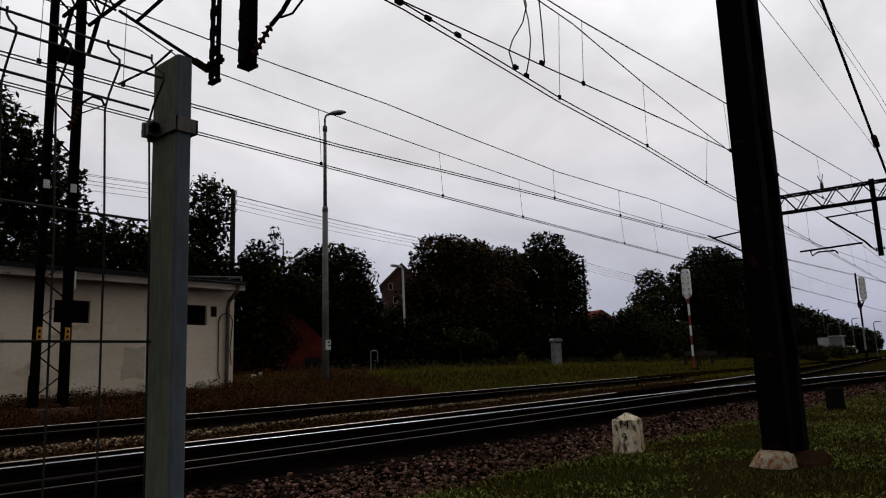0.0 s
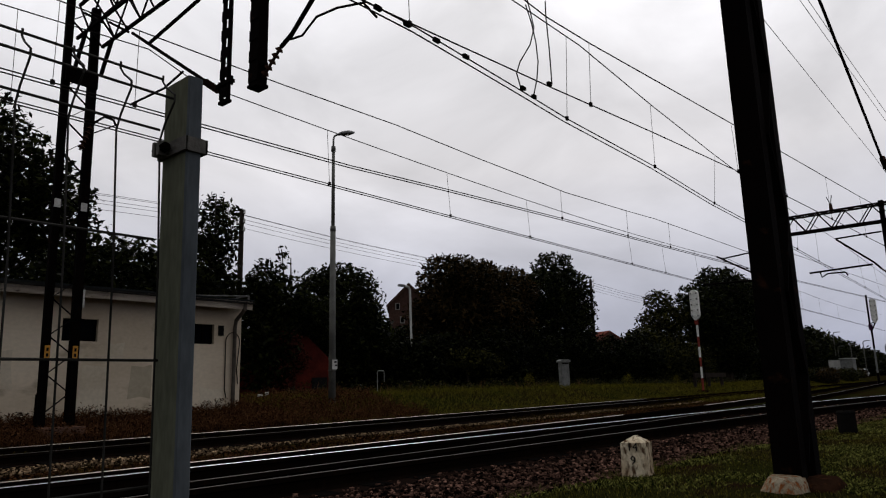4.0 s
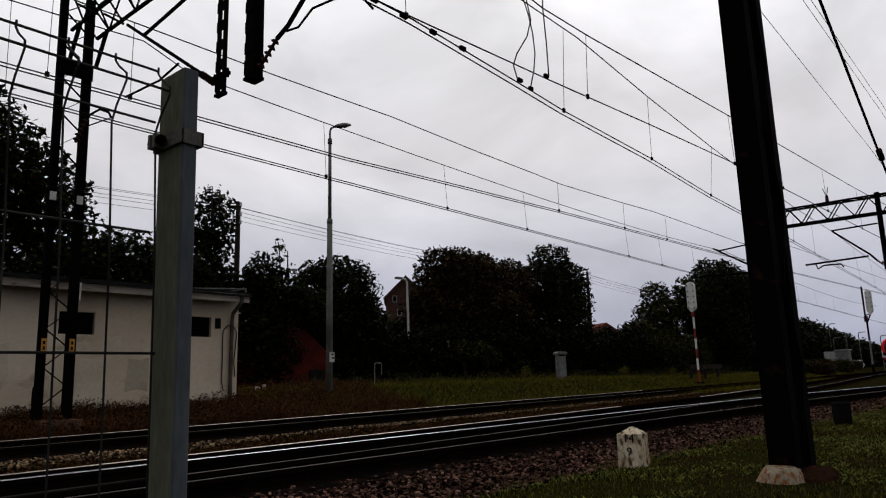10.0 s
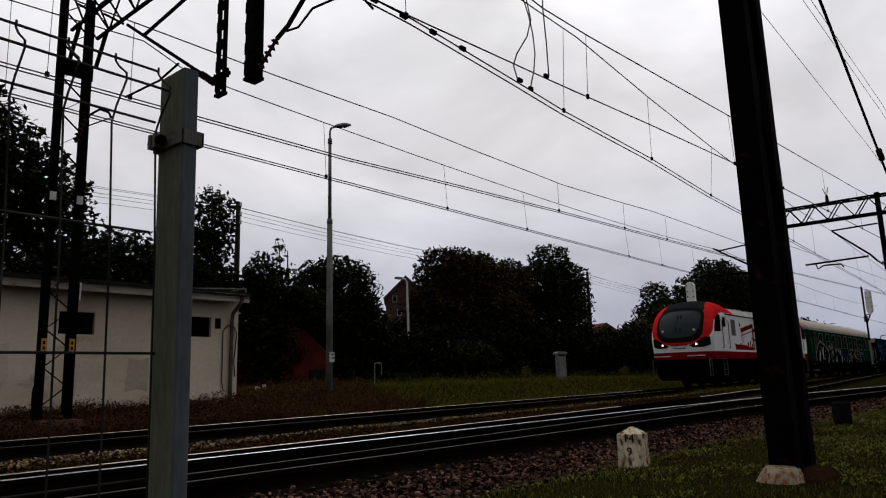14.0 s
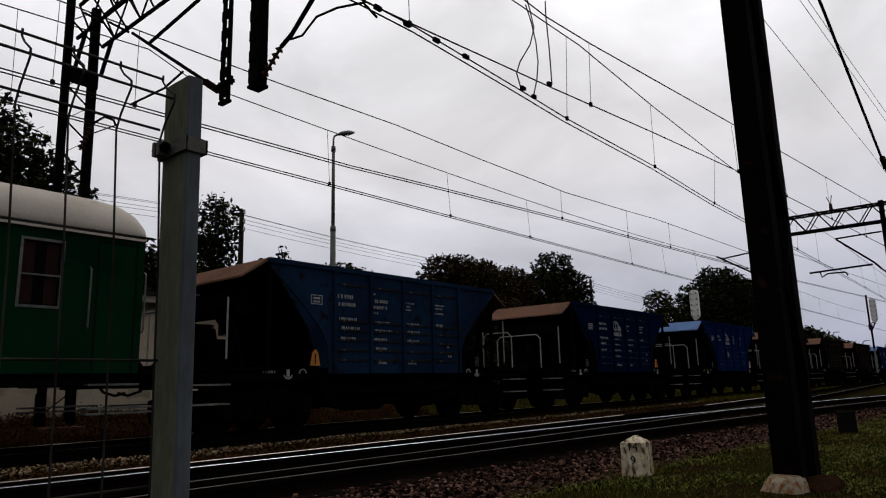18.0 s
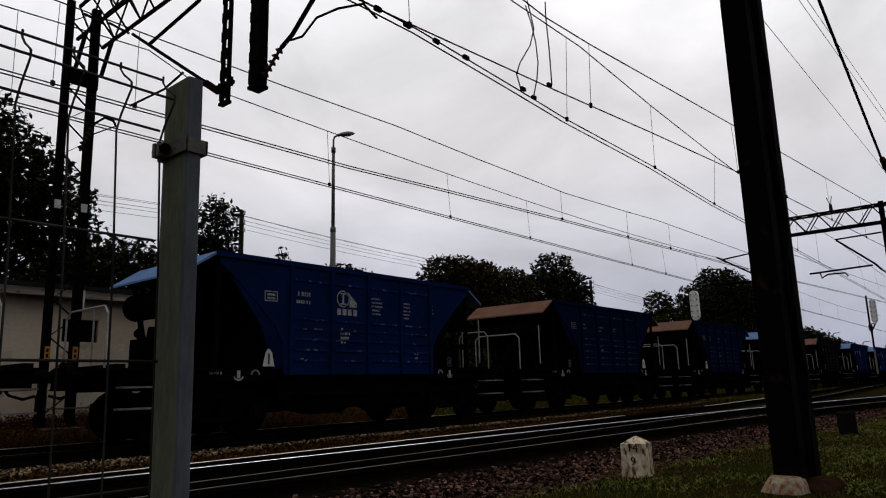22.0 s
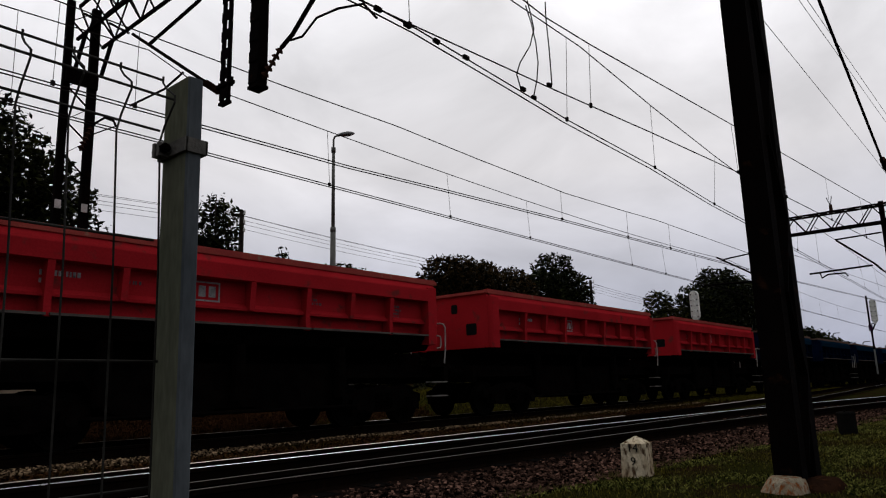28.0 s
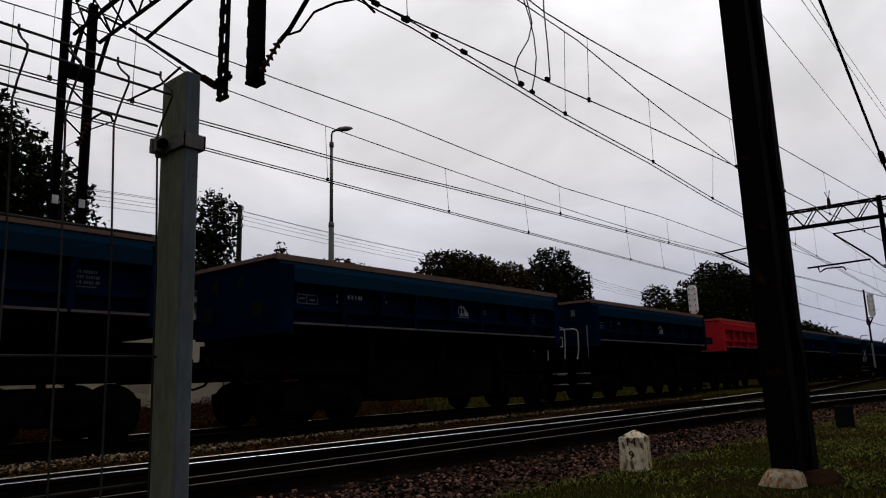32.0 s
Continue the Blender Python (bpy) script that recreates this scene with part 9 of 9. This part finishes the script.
    soup("far_woods", verts, faces, M_LEAF, "dark hedges and woods behind the railway bank", "woods", "stuff")


def gabled_house(name, label, m, half, deep, ze, zr, wall, roof, windows=()):
    """A house whose gable faces -y of its own space: walls to ze, ridge at zr."""
    h = thing(name, label, "house", m)
    bm = bmesh.new()
    prism(bm, [(-half, -0.5), (half, -0.5), (half, ze), (0, zr - 0.05), (-half, ze)], 0, deep)
    part("wall", bm, wall, h)
    slope = (zr - ze) / half
    for s in (-1, 1):
        bm = bmesh.new()
        xe = s * (half + 0.4)
        prism(bm, [(xe, ze - 0.4 * slope), (xe, ze - 0.4 * slope + 0.22), (0, zr + 0.22), (0, zr)], -0.45, deep + 0.4)
        part("roof_slope", bm, roof, h)
        bm = bmesh.new()
        prism(bm, [(xe * 0.98, ze - 0.4 * slope - 0.22), (xe * 0.98, ze - 0.4 * slope - 0.01), (0, zr - 0.01), (0, zr - 0.22)], -0.40, -0.32)
        part("bargeboard", bm, M_BRICKBASE, h, "brown bargeboard under the roof edge")
    for a, b, c, d in windows:
        bm = bmesh.new()
        for lo, hi in (((a, c), (b, c + 0.12)), ((a, d - 0.12), (b, d)), ((a, c + 0.12), (a + 0.12, d - 0.12)), ((b - 0.12, c + 0.12), (b, d - 0.12))):
            box(bm, (lo[0], -0.10, lo[1]), (hi[0], -0.004, hi[1]))
        w = part("window", bm, M_CONC, h, "pale window frame")
        bm = bmesh.new()
        box(bm, (a + 0.1, -0.05, c + 0.1), (b - 0.1, -0.004, d - 0.1))
        part("pane", bm, M_GLASS_DARK, w)
    return h


def build_far_things():
    # red brick shed behind the lamp
    s = thing("brick_shed", "low red brick shed with dark openings, half hidden by bushes", "shed")
    y = 22.4
    bm = bmesh.new()
    prism(bm, [(16.4, 0.2), (19.35, 0.2), (19.35, 1.75), (17.9, 2.85), (16.4, 1.75)], y, y + 0.3, "y")
    part("front_wall", bm, M_BRICK, s)
    bm = bmesh.new()
    prism(bm, [(16.4, 0.2), (19.35, 0.2), (19.35, 1.7), (17.9, 2.8), (16.4, 1.7)], y + 0.31, y + 4, "y")
    part("body", bm, M_BRICK, s)
    for a, b, c, d in ((16.7, 17.2, 0.3, 1.1), (18.2, 19.0, 0.3, 1.15)):
        bm = bmesh.new()
        box(bm, (a, y - 0.03, c), (b, y - 0.004, d))
        part("opening", bm, M_INK, s, "dark opening")
    # house with a dark gabled roof behind the trees
    gabled_house("house", "tall old house with a brown gabled roof behind the trees", pose(89.0, 82.85, 0, 0, 0, -46.6), 3.6, 12.0, 14.9, 18.45, M_HOUSEWALL, M_ROOFTILE, ((-2.4, -1.6, 13.9, 15.1), (-0.1, 0.5, 11.5, 12.7), (0.8, 1.4, 11.2, 12.3), (-1.6, -0.8, 11.5, 12.7)))
    gabled_house("house", "house with a red tiled roof far behind the bushes", pose(79.5, 40.0, 0, 0, 0, -30), 3.5, 8.0, 4.6, 6.6, M_HOUSEWALL, M_ROOFRED)
    # low timber barrier near the striped signal
    b = thing("timber_barrier", "low dark timber barrier in the grass", "barrier")
    for x in (44.0, 46.5, 49.0):
        bm = bmesh.new()
        z = ground_z(x, 16.4)
        box(bm, (x - 0.08, 16.3, z - 0.2), (x + 0.08, 16.46, z + 0.85))
        part("post", bm, M_POLEWOOD, b)
    bm = bmesh.new()
    z = ground_z(46, 16.4)
    box(bm, (43.6, 16.2, z + 0.6), (49.4, 16.29, z + 0.9))
    part("board", bm, M_POLEWOOD, b)
    # kiosk, car and thin posts far along the line
    k = thing("metal_kiosk", "pale grey metal kiosk in the distance", "kiosk")
    bm = bmesh.new()
    box(bm, (93, 15.9, 0.0), (95, 17.2, 2.48))
    part("body", bm, M_CABINET, k, bevel=0.05)
    bm = bmesh.new()
    box(bm, (92.9, 15.8, 2.48), (95.2, 17.3, 2.56))
    part("roof", bm, M_WHITE, k)
    bm = bmesh.new()
    box(bm, (93.4, 17.23, 0.0), (95.4, 18.5, 2.38))
    part("annex", bm, M_WHITE, k, "whiter annex beside it", bevel=0.04)
    car = thing("car", "white parked car in the distance", "car", Matrix.Translation((124, 20.3, 0.0)))
    bm = bmesh.new()
    prism(bm, [(-2.0, 0.35), (2.0, 0.35), (2.1, 0.8), (1.2, 0.95), (0.7, 1.42), (-1.1, 1.45), (-1.9, 0.95), (-2.1, 0.8)], -0.85, 0.85, "y")
    part("body", bm, M_SIGNALWHITE, car, bevel=0.05)
    for side in (-0.86, 0.85):
        bm = bmesh.new()
        prism(bm, [(-1.5, 0.95), (1.0, 0.95), (0.6, 1.34), (-1.0, 1.36)], side, side + 0.01, "y")
        part("side_window", bm, M_GLASS_DARK, car)
        for x in (-1.3, 1.3):
            bm = bmesh.new()
            cyl(bm, (x, side - 0.06, 0.32), (x, side + 0.07, 0.32), 0.32, n=14)
            part("wheel", bm, M_BLACKBOX, car)
    for x, y, h in ((110, 20.75, 6.5), (112, 20.75, 4.6), (110, 18.8, 4.7), (110, 17.25, 5.1), (110, 14.7, 4.5)):
        p = thing("street_lamp", "thin grey lamp post in the distance", "street lamp")
        bm = bmesh.new()
        tube(bm, [(x, y, -0.2), (x, y, h - 0.2), (x, y - 0.1, h), (x - 0.1, y - 0.5, h + 0.05)], 0.06, 6)
        part("shaft", bm, M_LAMPPOST, p)
        bm = bmesh.new()
        box(bm, (x - 0.2, y - 0.9, h), (x, y - 0.45, h + 0.09))
        part("lantern", bm, M_LAMPSHELL, p)


build_trees()
build_far_things()
# ---------------------------------------------------------------- pieces in great number
sleepers()
build_ballast_stones()
build_grass()


# ---------------------------------------------------------------- what moves
SPEED = 17.85          # metres a second, towards -x


LAGS = ((0.0, 0.0), (16.0, 0.0), (17.0, -0.08), (18.0, 0.02), (19.0, -0.20), (20.0, 0.28), (21.0, -0.25), (22.0, 0.58), (23.0, -0.15), (24.0, 0.27), (25.0, 0.72), (26.5, 0.74), (28.0, 0.80), (29.0, 0.70), (30.0, 1.27), (31.0, 0.73), (32.0, 1.02))


def train_x(t):
    """Where the rear end of the coach is; the speed wavers a little."""
    for (ta, a), (tb, b) in zip(LAGS, LAGS[1:]):
        if t <= tb:
            u = (t - ta) / (tb - ta)
            return 326.74 - SPEED * t + a + (b - a) * u * u * (3 - 2 * u)


def motions():
    for car, behind in TRAIN:
        walk(car, [(t, pose(train_x(t) + behind, TRACK_Y, 0)) for t in (0.0, 0.1, 4.0, 8.0, 12.0, 15.9) + tuple(16.0 + 0.5 * i for i in range(32)) + (31.9, 32.0)])


motions()
